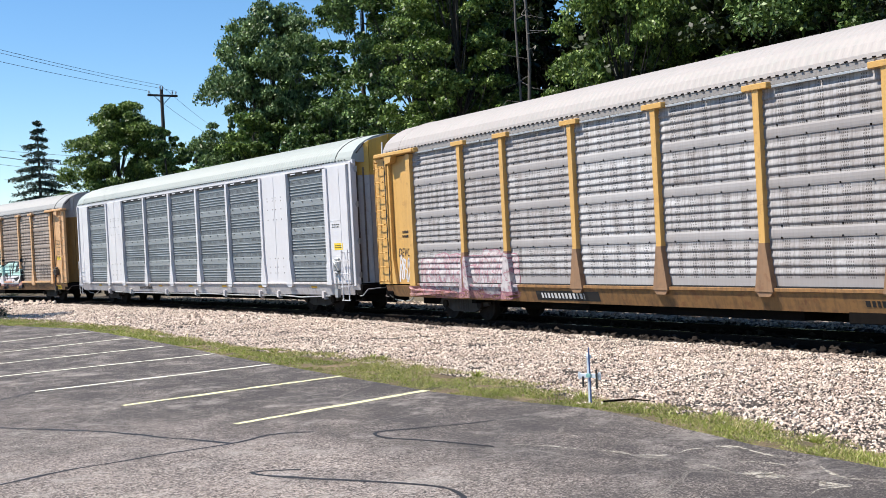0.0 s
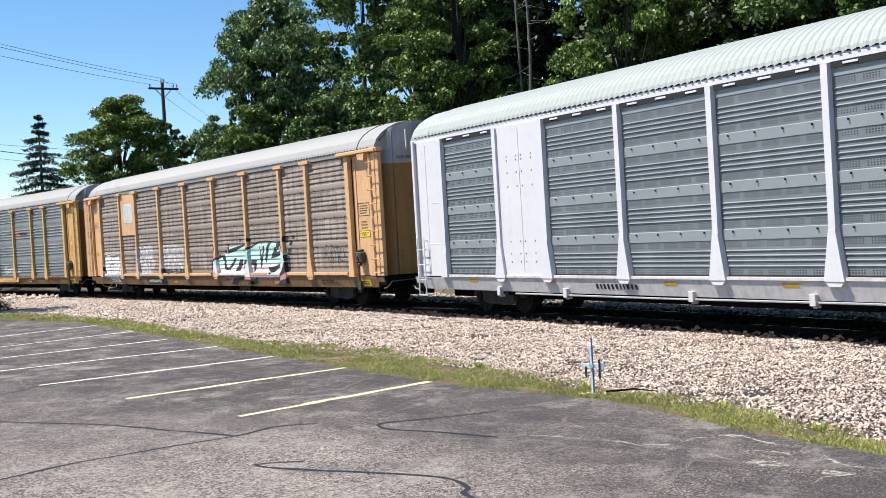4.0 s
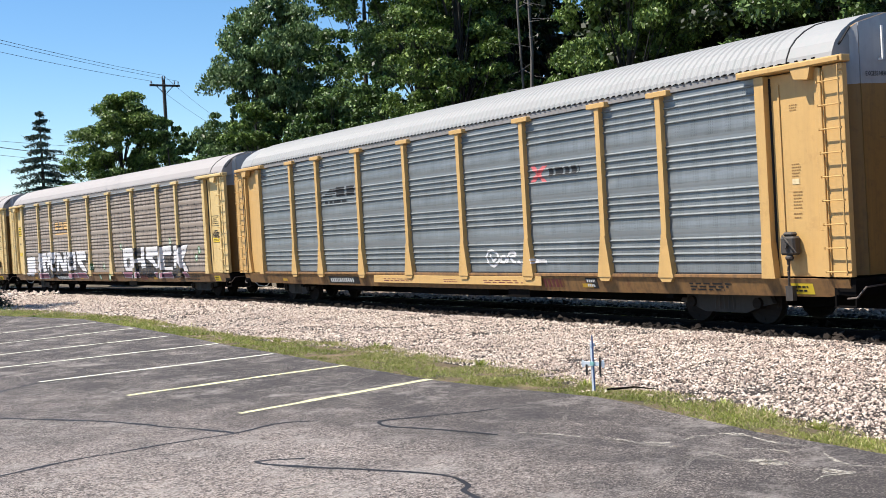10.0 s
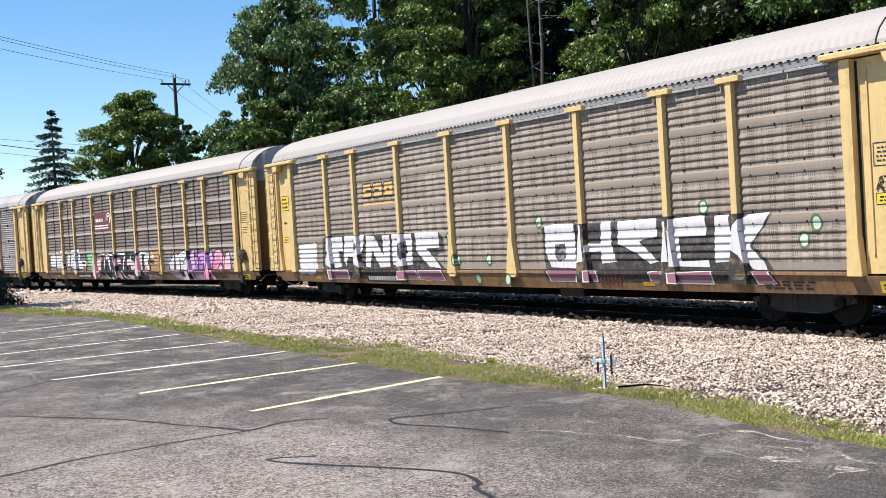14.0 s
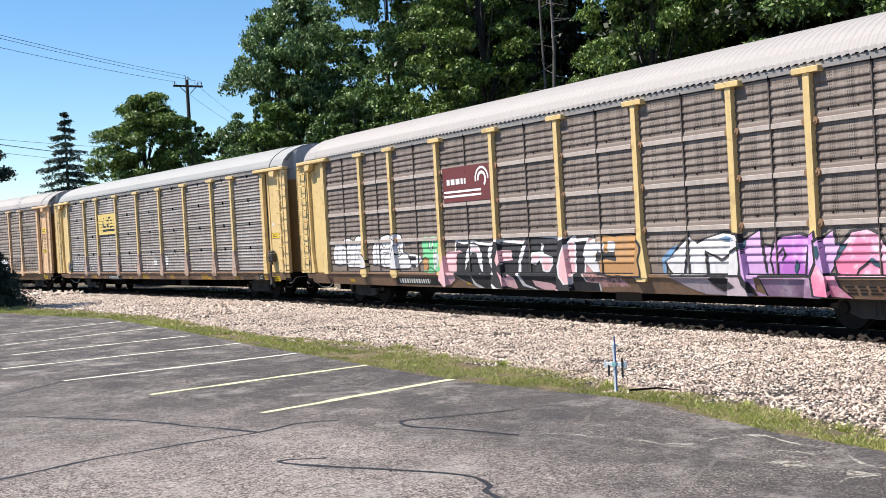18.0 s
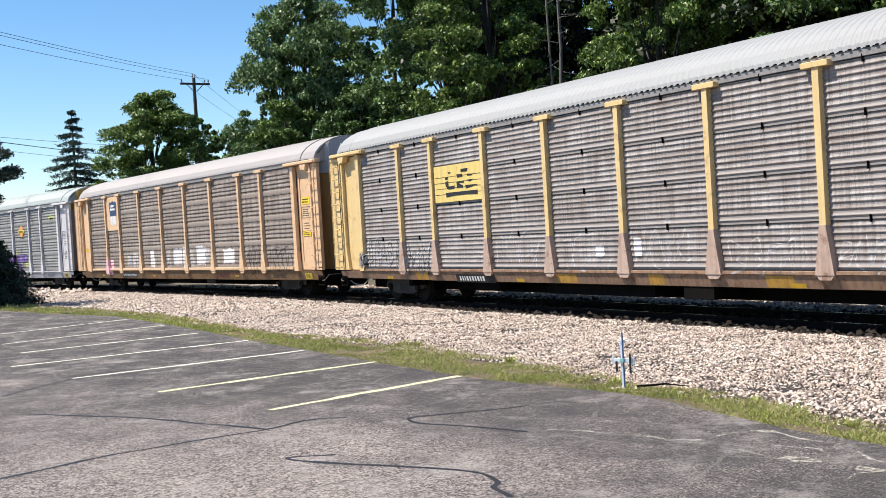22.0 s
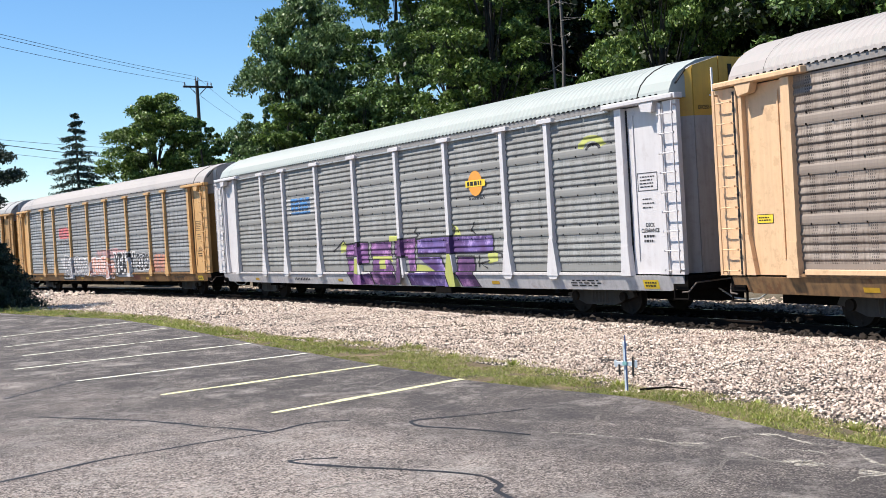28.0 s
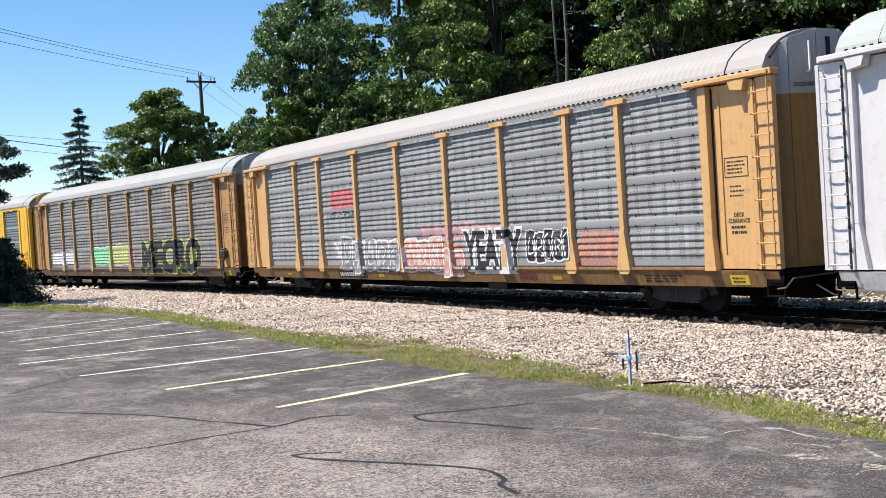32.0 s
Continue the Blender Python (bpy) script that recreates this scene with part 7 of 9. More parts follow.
# first car
on_car(0, "graffiti", glyphs("DEVO", -12.75, -12.05, 1.78, 2.02, 0.0, 0.05), "black", 0.005, "black hand written tag", flat=-1.452)
on_car(0, "graffiti", scrawl(-12.75, -12.1, 1.15, 1.7, 3, 3, 0.045), "white", 0.005, "white sprayed patch", flat=-1.452)
throw_up(0, -11.4, -9.1, 0.66, 1.95, "faint", "mauve", 1, 2, 0.024)
throw_up(0, -9.0, -6.6, 0.66, 2.0, "faint", "mauve", 2, 2, 0.024)
on_car(0, "graffiti", scrawl(-11.3, -6.4, 0.64, 0.95, 7, 6, 0.018), "mauve", 0.006, "dark mauve scrawl on the sill")
on_car(0, "graffiti", blob(-12.6, -6.2, 0.62, 0.96, 17, 0.4), "rose", 0.002, "thin pink sprayed haze on the sill")
on_car(0, "lettering", bars(3.6, 4.3, 0.68, 0.86, 1, 4, 0.6), M_BLACK, 0.005, flat=-1.55)
on_car(0, "lettering", bars(-12.5, -12.1, 2.3, 2.55, 2, 4, 0.6), M_BLACK, 0.005, flat=-1.452)

# white car: labels and end hardware
on_car(1, "warning_label", rect(12.1, 12.62, 2.05, 2.27), M_SIGN, 0.004, "orange warning label", flat=-1.55)
on_car(1, "lettering", bars(12.15, 12.57, 2.1, 2.22, 2, 4, 0.5), M_BLACK, 0.008, flat=-1.55)
on_car(1, "lettering", bars(12.0, 12.6, 2.75, 2.9, 2, 6, 0.4), M_BLACK, 0.008, flat=-1.55)
for x in (-10.6, -7.2, -3.0, 0.2, 3.4, 6.5, 10.4):
    on_car(1, "reflector", rect(x, x + 0.4, 0.83, 0.91), M_AMBER, 0.005, "amber reflector strip", flat=-1.55)

# orange stained car
on_car(2, "upper_plate", rect(-8.9, -7.1, 2.84, 4.68), Y2, 0.05, "smooth peach painted sheet plate", flat=-1.475)
on_car(2, "poster", blob(-8.6, -7.4, 3.35, 4.3, 5, 0.12), "white", 0.056, "torn white paper on the plate", flat=-1.475)
FIRST_TAG = ((-11.56, 1.81), (-11.46, 1.94), (-11.12, 2.0), (-10.71, 2.0), (-10.61, 1.9), (-10.37, 1.96), (-10.19, 1.92), (-10.01, 1.91), (-9.81, 1.99), (-9.61, 1.99), (-9.5, 1.81), (-9.29, 1.67), (-9.33, 1.49), (-9.12, 1.42), (-9.05, 1.21), (-9.2, 0.97), (-9.49, 0.95), (-9.5, 0.71), (-9.75, 0.71), (-10.09, 0.81), (-10.56, 0.78), (-10.98, 0.95), (-11.31, 0.96), (-11.54, 1.25), (-11.56, 1.56))
brushed(2, "black", 0.007, "black outline of a swollen tag", 0.03, FIRST_TAG + FIRST_TAG[:1])
brushed(2, "white", 0.006, "thin white rim of the tag", 0.03, [(-10.3 + (x + 10.3) * 1.02, 1.37 + (z - 1.37) * 1.07) for x, z in FIRST_TAG])
on_car(2, "graffiti", stroke(FIRST_TAG), "white", 0.005, "white swollen tag")
brushed(2, "black", 0.008, "black sprayed outline inside the tag", 0.026,
        ((-11.46, 1.79), (-11.52, 1.67), (-11.48, 1.48), (-11.5, 1.25), (-11.34, 1.02), (-11.01, 0.99), (-10.78, 1.14), (-10.78, 1.36), (-10.83, 1.53)),
        ((-11.47, 1.54), (-11.37, 1.69), (-11.14, 1.71), (-10.96, 1.64), (-10.86, 1.47), (-10.9, 1.36)),
        ((-10.71, 1.99), (-10.64, 1.84), (-10.6, 1.65), (-10.69, 1.53), (-10.83, 1.53), (-10.86, 1.64)),
        ((-10.53, 1.91), (-10.6, 1.77), (-10.53, 1.6), (-10.35, 1.56), (-10.18, 1.68), (-10.2, 1.85), (-10.37, 1.93), (-10.38, 1.87), (-10.25, 1.83)))
brushed(2, "black", 0.008, "black sprayed outline inside the tag", 0.024,
        ((-10.8, 1.51), (-10.51, 1.54), (-10.36, 1.43), (-10.51, 1.29), (-10.35, 1.17), (-10.34, 1.03), (-10.4, 0.9)),
        ((-10.01, 1.54), (-10.03, 1.72), (-9.94, 1.9), (-9.76, 1.97), (-9.56, 1.9), (-9.53, 1.71), (-9.54, 1.49)),
        ((-10.11, 1.25), (-10.12, 1.43), (-9.99, 1.52), (-9.79, 1.53), (-9.62, 1.42), (-9.64, 1.25), (-9.77, 1.12), (-9.94, 1.1)),
        ((-10.84, 0.97), (-10.66, 0.89), (-10.4, 0.92), (-10.19, 0.88), (-9.93, 0.9), (-9.88, 0.99), (-9.97, 1.12)),
        ((-9.93, 0.92), (-9.74, 0.76), (-9.57, 0.82), (-9.53, 1.02), (-9.72, 1.11)),
        ((-9.52, 1.81), (-9.31, 1.69), (-9.3, 1.58), (-9.4, 1.48)))
brushed(2, "white", 0.006, "thin white hand sprayed letters", 0.03,
        ((-11.38, 2.11), (-11.5, 2.15), (-11.56, 2.06), (-11.5, 1.98)), ((-11.29, 2.01), (-11.28, 2.08), (-11.27, 2.16)), ((-11.05, 2.15), (-11.27, 2.08), (-11.04, 2.01)),
        ((-10.56, 2.23), (-10.72, 2.14), (-10.58, 2.04), (-10.71, 1.99)), ((-10.51, 2.19), (-10.41, 2.11), (-10.22, 2.23), (-10.23, 2.03), (-10.42, 1.95), (-10.52, 2.08)), ((-10.07, 2.19), (-10.12, 2.01), (-10.01, 1.92), (-9.88, 2.02), (-9.82, 2.16), (-9.99, 2.2)))
sprayed(2, "faint", 0.0040, "thin white swollen tag",
        ((-7.09, 2.23), (-6.75, 2.30), (-6.50, 2.20), (-6.35, 2.28), (-5.88, 2.29), (-5.64, 2.36), (-5.33, 2.26), (-5.16, 1.83), (-5.02, 1.62), (-5.28, 1.20), (-5.59, 1.04), (-6.61, 1.03), (-6.95, 1.31), (-7.09, 1.77)),
        ((-4.12, 2.29), (-3.50, 2.30), (-2.88, 2.28), (-2.19, 2.23), (-1.85, 2.21), (-1.88, 1.29), (-1.97, 1.11), (-2.36, 1.18), (-2.83, 1.10), (-3.45, 1.14), (-4.09, 1.20), (-4.12, 1.81)))
for cx_r, cz_r, r_r, k_r in (
    (-6.81, 1.99, 0.31, 0.87),
    (-6.20, 1.97, 0.32, 0.69),
    (-5.69, 2.01, 0.33, 0.64),
    (-6.73, 1.37, 0.28, 0.75),
    (-6.25, 1.31, 0.25, 0.80),
    (-5.86, 1.31, 0.25, 0.72),
    (-5.32, 1.95, 0.31, 0.35),
):
    on_car(2, "graffiti", ring(cx_r, cz_r, r_r - 0.050, r_r, 26, 0.0, 6.2832, k_r), "white", 0.0070, "white curl of the tag")
for cx_r, cz_r, r_r, k_r in (
    (-3.76, 2.05, 0.22, 1.18),
    (-3.13, 2.03, 0.18, 0.72),
    (-2.59, 1.98, 0.18, 0.67),
    (-3.47, 1.59, 0.30, 0.83),
    (-2.92, 1.49, 0.29, 0.69),
    (-2.45, 1.48, 0.29, 0.66),
    (-2.02, 1.99, 0.23, 0.57),
):
    on_car(2, "graffiti", ring(cx_r, cz_r, r_r - 0.022, r_r, 26, 0.0, 6.2832, k_r), "grey", 0.0070, "grey curl of the tag")
sprayed(2, "soot", 0.0060, "dark scalloped shadow under the tag",
        ((-4.13, 1.35), (-3.82, 1.24), (-3.44, 1.27), (-3.19, 1.19), (-2.82, 1.30), (-2.48, 1.19), (-2.13, 1.29), (-1.88, 1.22), (-1.89, 1.09), (-2.25, 1.10), (-2.54, 1.07), (-2.95, 1.15), (-3.33, 1.06), (-3.70, 1.12), (-4.10, 1.10)))
on_car(2, "graffiti", blob(1.0, 8.4, 0.62, 2.3, 8, 0.45), "rose", 0.002, "pink sprayed background")
HULL = ((0.91, 1.36), (1.09, 1.51), (1.64, 1.68), (2.22, 1.78), (2.55, 2.06), (4.00, 2.14), (4.21, 1.96), (5.11, 2.21), (5.78, 2.23), (7.00, 2.18), (7.04, 1.81), (7.41, 1.68), (7.48, 1.37), (7.25, 1.12), (6.74, 0.95), (5.99, 0.92), (4.02, 0.96), (1.68, 0.98), (1.38, 1.18), (1.15, 1.06))
on_car(2, "graffiti", half_of(stroke(HULL), 1.42, False), "white", 0.004, "white lower fill of the graffiti")
on_car(2, "graffiti", half_of(stroke(HULL), 1.42, True), "mint", 0.004, "pale green upper fill of the graffiti")
sprayed(2, "black", 0.0070, "black edge of a graffiti letter",
        ((1.86, 1.76), (2.17, 1.78), (2.27, 1.58), (2.28, 1.35), (2.48, 1.29), (2.79, 1.46), (3.05, 1.65), (3.23, 1.65), (2.93, 1.38), (2.57, 1.21), (2.21, 1.20), (2.10, 1.30), (2.10, 1.55)),
        ((2.46, 2.08), (2.60, 2.07), (2.61, 1.98), (3.95, 2.17), (3.96, 2.10), (3.08, 1.90), (2.58, 1.84), (2.45, 1.78)),
        ((3.48, 1.59), (3.76, 1.59), (3.71, 1.37), (3.44, 1.18), (3.00, 1.15), (3.31, 1.35)),
        ((3.85, 1.56), (4.35, 1.58), (4.25, 1.45), (3.91, 1.29), (3.75, 1.21), (3.83, 1.40)),
        ((4.48, 1.55), (4.88, 1.55), (4.85, 1.28), (4.71, 1.17), (4.59, 1.12), (4.67, 1.34), (4.42, 1.39)),
        ((5.17, 2.12), (5.33, 1.64), (5.45, 2.06), (5.58, 2.05), (5.28, 1.28), (5.20, 1.28), (5.19, 1.65)),
        ((5.67, 1.90), (5.86, 2.15), (6.10, 2.16), (5.88, 1.94), (5.79, 1.64), (5.65, 1.43), (5.57, 1.54)),
        ((6.14, 1.73), (6.34, 1.98), (6.48, 2.00), (6.51, 1.82), (6.86, 1.87), (6.81, 1.72), (6.45, 1.63), (6.05, 1.59)),
        ((6.50, 2.15), (6.96, 2.20), (7.03, 1.96), (6.96, 1.76), (6.82, 1.82), (6.76, 2.02), (6.55, 1.87), (6.48, 2.03)))
sprayed(2, "black", 0.0080, "black sweep of the graffiti",
        ((5.78, 1.28), (6.35, 1.32), (6.98, 1.49), (6.95, 1.37), (6.50, 1.22), (6.04, 1.02), (5.85, 1.17)),
        ((7.19, 1.71), (7.46, 1.67), (7.51, 1.41), (7.44, 1.16), (6.98, 1.00), (6.74, 0.94), (7.07, 1.22), (7.24, 1.47)),
        ((4.02, 1.95), (5.11, 2.23), (5.78, 2.24), (6.50, 2.18), (6.49, 2.14), (5.78, 2.19), (5.15, 2.17), (4.20, 1.91)),
        ((2.61, 0.67), (2.98, 0.90), (4.02, 0.96), (4.01, 0.88), (3.35, 0.79), (3.05, 0.65)),
        ((4.27, 0.67), (4.55, 0.80), (4.91, 0.94), (4.93, 0.75), (4.71, 0.67)),
        ((6.37, 0.67), (6.92, 0.83), (7.38, 0.90), (7.37, 0.73), (6.76, 0.67)),
        ((0.87, 1.48), (1.32, 1.65), (2.07, 1.78), (2.08, 1.73), (1.42, 1.58), (1.11, 1.48), (1.30, 1.24), (1.10, 0.99), (0.90, 1.18)),
        ((1.62, 0.92), (1.73, 1.01), (4.01, 0.99), (4.00, 0.94), (1.83, 0.95)))
for i, (x, z, r) in enumerate(((1.75, 1.75, 0.07), (1.3, 2.05, 0.1), (2.3, 1.9, 0.08), (2.5, 2.15, 0.06), (3.6, 2.3, 0.07), (4.4, 2.3, 0.08), (7.3, 2.25, 0.13), (7.6, 2.1, 0.1), (7.45, 1.8, 0.12), (7.8, 2.3, 0.08))):
    on_car(2, "graffiti", blob(x - r * 1.4, x + r * 1.4, z - r, z + r, 20 + i, 0.3, 14), "black", 0.005, "black sprayed dot")
on_car(2, "graffiti", scrawl(9.9, 11.2, 1.5, 1.95, 9, 4, 0.015), "black", 0.005, "thin black signature")
on_car(2, "graffiti", scrawl(-12.8, -12.3, 3.3, 3.6, 9, 3, 0.012), "mauve", 0.005, "thin mauve signature", flat=-1.452)
on_car(2, "graffiti", scrawl(-8.5, -7.5, 3.45, 4.2, 19, 4, 0.02), "mint", 0.06, "pale green scribble", flat=-1.475)
for n in (2, 4, 7):
    on_car(n, "warning_label", rect(-12.8, -12.35, 1.98, 2.16), M_BLACK, 0.003, "black edged yellow warning label", flat=-1.452)
    on_car(n, "warning_label", rect(-12.787, -12.363, 1.993, 2.147), M_SIGN, 0.006, "yellow warning label", flat=-1.452)
    on_car(n, "lettering", bars(-12.75, -12.4, 2.02, 2.12, 2, n, 0.5), M_BLACK, 0.009, flat=-1.452)

# grey smooth car: company marks as plain shapes
for i in range(4):
    on_car(3, "logo_bar", rect(-6.75 + i * 0.16, -6.1 + i * 0.22, 3.42 + i * 0.07, 3.46 + i * 0.07), M_BLACK, 0.006)
on_car(3, "logo_mark", rect(-5.8, -5.25, 3.4, 3.7), M_BLACK, 0.006)
on_car(3, "logo_mark", rect(-5.1, -4.6, 3.4, 3.7), M_BLACK, 0.006)
on_car(3, "logo_bar", bars(-6.75, -4.5, 3.2, 3.3, 1, 2, 0.8), M_BLACK, 0.006)
sprayed(3, "red", 0.006, "red crossed mark",
        ((4.42, 3.2), (4.62, 3.2), (5.1, 3.56), (4.9, 3.56)), ((4.9, 3.18), (5.06, 3.18), (4.62, 3.58), (4.44, 3.58)))
on_car(3, "logo_bar", bars(5.15, 6.75, 3.3, 3.5, 1, 8, 0.9), M_BLACK, 0.006)
brushed(3, "white", 0.006, "white hand sprayed tag", 0.075,
        ((2.49, 1.57), (2.39, 1.43), (2.5, 1.26), (2.71, 1.19), (2.93, 1.33), (2.86, 1.5), (2.62, 1.58), (2.45, 1.54)), ((2.55, 1.49), (2.67, 1.33), (2.83, 1.39)), ((3.08, 1.45), (3.01, 1.33), (3.17, 1.28), (3.24, 1.4), (3.08, 1.45)),
        ((3.29, 1.27), (3.37, 1.49), (3.57, 1.53), (3.64, 1.44), (3.42, 1.39), (3.7, 1.24)), ((3.73, 1.32), (3.9, 1.24), (4.02, 1.28)), ((4.42, 1.27), (4.83, 1.3), (4.9, 1.23)), ((4.39, 1.35), (4.62, 1.31), (4.85, 1.31)))

# gold and brown car
sprayed(4, "soot", 0.0030, "dark sprayed ground between the letters",
        ((-9.53, 2.07), (-9.20, 2.13), (-2.13, 2.08), (-1.92, 1.93), (-1.85, 1.53), (-2.44, 1.42), (-1.91, 1.07), (-1.81, 0.75), (-9.08, 0.73), (-9.67, 1.14)),
        ((2.65, 2.03), (2.87, 2.10), (4.01, 2.12), (4.03, 1.07), (4.08, 0.77), (2.78, 0.78), (2.68, 1.48)),
        ((3.75, 2.09), (5.32, 2.12), (6.75, 2.16), (8.17, 2.16), (8.80, 2.14), (9.82, 2.15), (9.87, 2.09), (9.36, 1.53), (9.75, 1.19), (9.97, 0.79), (3.63, 0.75)))
sprayed(4, "white", 0.0060, "white graffiti block letter",
        ((-9.29, 2.06), (-8.10, 2.08), (-8.09, 1.63), (-8.40, 1.61), (-8.24, 1.12), (-8.79, 1.07), (-9.29, 1.24), (-8.98, 1.61), (-9.34, 1.68)),
        ((-7.92, 2.09), (-7.26, 2.10), (-6.56, 2.09), (-6.75, 1.59), (-6.92, 1.46), (-6.73, 1.08), (-7.11, 1.19), (-7.30, 1.40), (-7.74, 1.45), (-7.93, 1.12), (-8.05, 1.40)),
        ((-6.44, 2.08), (-5.92, 2.05), (-5.37, 1.44), (-5.40, 2.06), (-4.94, 2.07), (-5.01, 1.12), (-5.64, 1.09), (-6.09, 1.64), (-6.27, 1.09), (-6.57, 1.12)),
        ((-4.81, 2.08), (-3.63, 2.07), (-3.65, 1.18), (-4.44, 1.12), (-4.82, 1.18)),
        ((-3.44, 2.09), (-2.15, 2.08), (-2.14, 1.65), (-2.83, 1.63), (-2.34, 1.30), (-2.11, 1.07), (-2.71, 1.12), (-3.38, 1.55)),
        ((2.78, 2.08), (3.13, 2.12), (3.89, 2.11), (3.93, 1.71), (3.91, 1.07), (2.95, 1.10), (2.77, 1.48)),
        ((4.14, 2.08), (4.26, 2.07), (4.32, 1.24), (4.06, 1.21)),
        ((4.89, 2.12), (5.23, 2.12), (5.21, 1.63), (5.36, 1.22), (4.84, 1.18), (4.85, 1.46), (4.37, 1.45), (4.39, 1.64), (4.84, 1.63)),
        ((5.46, 2.11), (6.71, 2.14), (6.71, 1.74), (6.35, 1.71), (6.12, 1.66), (6.71, 1.22), (6.45, 1.17), (6.02, 1.41), (5.43, 1.62)),
        ((6.88, 2.06), (7.06, 2.06), (7.13, 1.22), (6.84, 1.22)),
        ((7.16, 2.10), (8.11, 2.15), (8.15, 1.89), (8.14, 1.73), (7.34, 1.73), (7.40, 1.22), (8.17, 1.24), (8.19, 1.10), (7.15, 1.12), (7.14, 1.82)),
        ((8.40, 2.12), (8.77, 2.13), (8.78, 1.78), (9.10, 2.03), (9.29, 2.11), (9.83, 2.14), (9.56, 1.80), (9.27, 1.51), (9.63, 1.19), (9.69, 1.04), (9.33, 1.06), (9.08, 1.34), (8.82, 1.48), (8.73, 1.21), (8.35, 1.19)))
sprayed(4, "soot", 0.0080, "dark eye of a letter",
        ((-4.29, 1.79), (-3.99, 1.86), (-3.88, 1.55), (-4.10, 1.31), (-4.30, 1.42)),
        ((3.17, 1.65), (3.55, 1.66), (3.56, 1.32), (3.30, 1.22), (3.13, 1.37)),
        ((-7.30, 1.84), (-7.02, 1.90), (-6.89, 1.73), (-7.12, 1.59), (-7.29, 1.66)))
sprayed(4, "white", 0.0050, "pale edge of the lower letters",
        ((-9.10, 1.03), (-7.65, 1.03), (-7.69, 0.72), (-8.99, 0.71)),
        ((-4.51, 1.00), (-3.34, 1.02), (-3.31, 0.75), (-4.41, 0.74)),
        ((-3.27, 1.03), (-1.98, 1.04), (-1.86, 0.73), (-3.29, 0.74)),
        ((2.85, 1.04), (4.03, 1.05), (4.08, 0.76), (2.91, 0.76)),
        ((4.27, 1.03), (4.74, 1.05), (4.71, 0.77), (4.27, 0.76)),
        ((6.44, 1.01), (6.86, 1.05), (6.83, 0.76), (6.45, 0.76)),
        ((7.04, 0.99), (8.30, 1.04), (8.32, 0.75), (7.06, 0.76)),
        ((9.36, 1.04), (9.76, 1.05), (9.94, 0.78), (9.46, 0.76)))
sprayed(4, "mauve", 0.0070, "dark red foot of a letter",
        ((-9.04, 1.00), (-7.72, 1.00), (-7.76, 0.75), (-8.92, 0.74)),
        ((-4.46, 0.98), (-3.39, 1.00), (-3.35, 0.77), (-4.36, 0.76)),
        ((-3.23, 1.01), (-2.03, 1.01), (-1.92, 0.75), (-3.23, 0.76)),
        ((2.89, 1.02), (3.99, 1.03), (4.04, 0.78), (2.96, 0.78)),
        ((4.31, 1.01), (4.69, 1.02), (4.67, 0.79), (4.32, 0.79)),
        ((6.47, 0.99), (6.82, 1.03), (6.80, 0.78), (6.49, 0.78)),
        ((7.08, 0.97), (8.27, 1.02), (8.28, 0.78), (7.10, 0.79)),
        ((9.39, 1.02), (9.73, 1.03), (9.91, 0.79), (9.49, 0.79)))
on_car(4, "graffiti", blob(-11.6, -9.9, 0.75, 2.0, 33, 0.3), "white", 0.004, "white sprayed patch")
for i, (x, z) in enumerate(((-1.6, 1.9), (-1.2, 1.3), (0.3, 1.3), (2.55, 2.2), (8.1, 2.3), (10.6, 1.6), (10.9, 1.9), (1.3, 0.8), (-0.2, 0.8))):
    on_car(4, "graffiti", ring(x, z, 0.0, 0.17, 20, 0.0, 6.2832, 0.8), "olive", 0.0095, "dark ring of a sprayed dot")
    on_car(4, "graffiti", ring(x + 0.01, z, 0.0, 0.115, 20, 0.0, 6.2832, 0.8), "sage", 0.011, "pale green sprayed dot")
for i in range(3):
    x = -6.5 + 0.68 * i
    on_car(4, "logo_mark", block(x, x + 0.62, 3.2, 3.68, 140 + i, 0.02), "black", 0.005, "dark edge of a worn company mark")
    on_car(4, "logo_mark", block(x + 0.05, x + 0.57, 3.25, 3.63, 140 + i, 0.02), "tan", 0.007, "worn orange company mark")
    on_car(4, "logo_mark", rect(x + (0.22, 0.1, 0.24)[i], x + (0.62, 0.4, 0.38)[i], 3.4, 3.47), "black", 0.009, "dark cut of a worn company mark")
on_car(4, "logo_bar", rect(-6.5, -4.5, 3.0, 3.08), "tan", 0.006)
on_car(4, "graffiti", scrawl(12.2, 12.8, 2.4, 2.6, 9, 4, 0.02), "black", 0.012, "thin black signature", flat=-1.452)

# brown car covered in graffiti
on_car(5, "sign_plate", rect(-3.95, -1.5, 2.95, 3.9), M_MAROON, 0.05, "maroon company sign plate", flat=-1.475)
on_car(5, "logo_bar", bars(-3.75, -2.55, 3.42, 3.58, 1, 3, 0.95), M_WHITE, 0.056, flat=-1.475)
for z in (3.08, 3.2):
    on_car(5, "logo_bar", rect(-3.9, -2.0, z, z + 0.06), M_WHITE, 0.056, flat=-1.475)
on_car(5, "logo_mark", ring(-1.95, 3.5, 0.14, 0.22, 20, -1.0, 3.3), M_WHITE, 0.056, flat=-1.475)
on_car(5, "logo_mark", ring(-1.95, 3.5, 0.28, 0.34, 20, 0.0, 3.3), M_WHITE, 0.056, flat=-1.475)
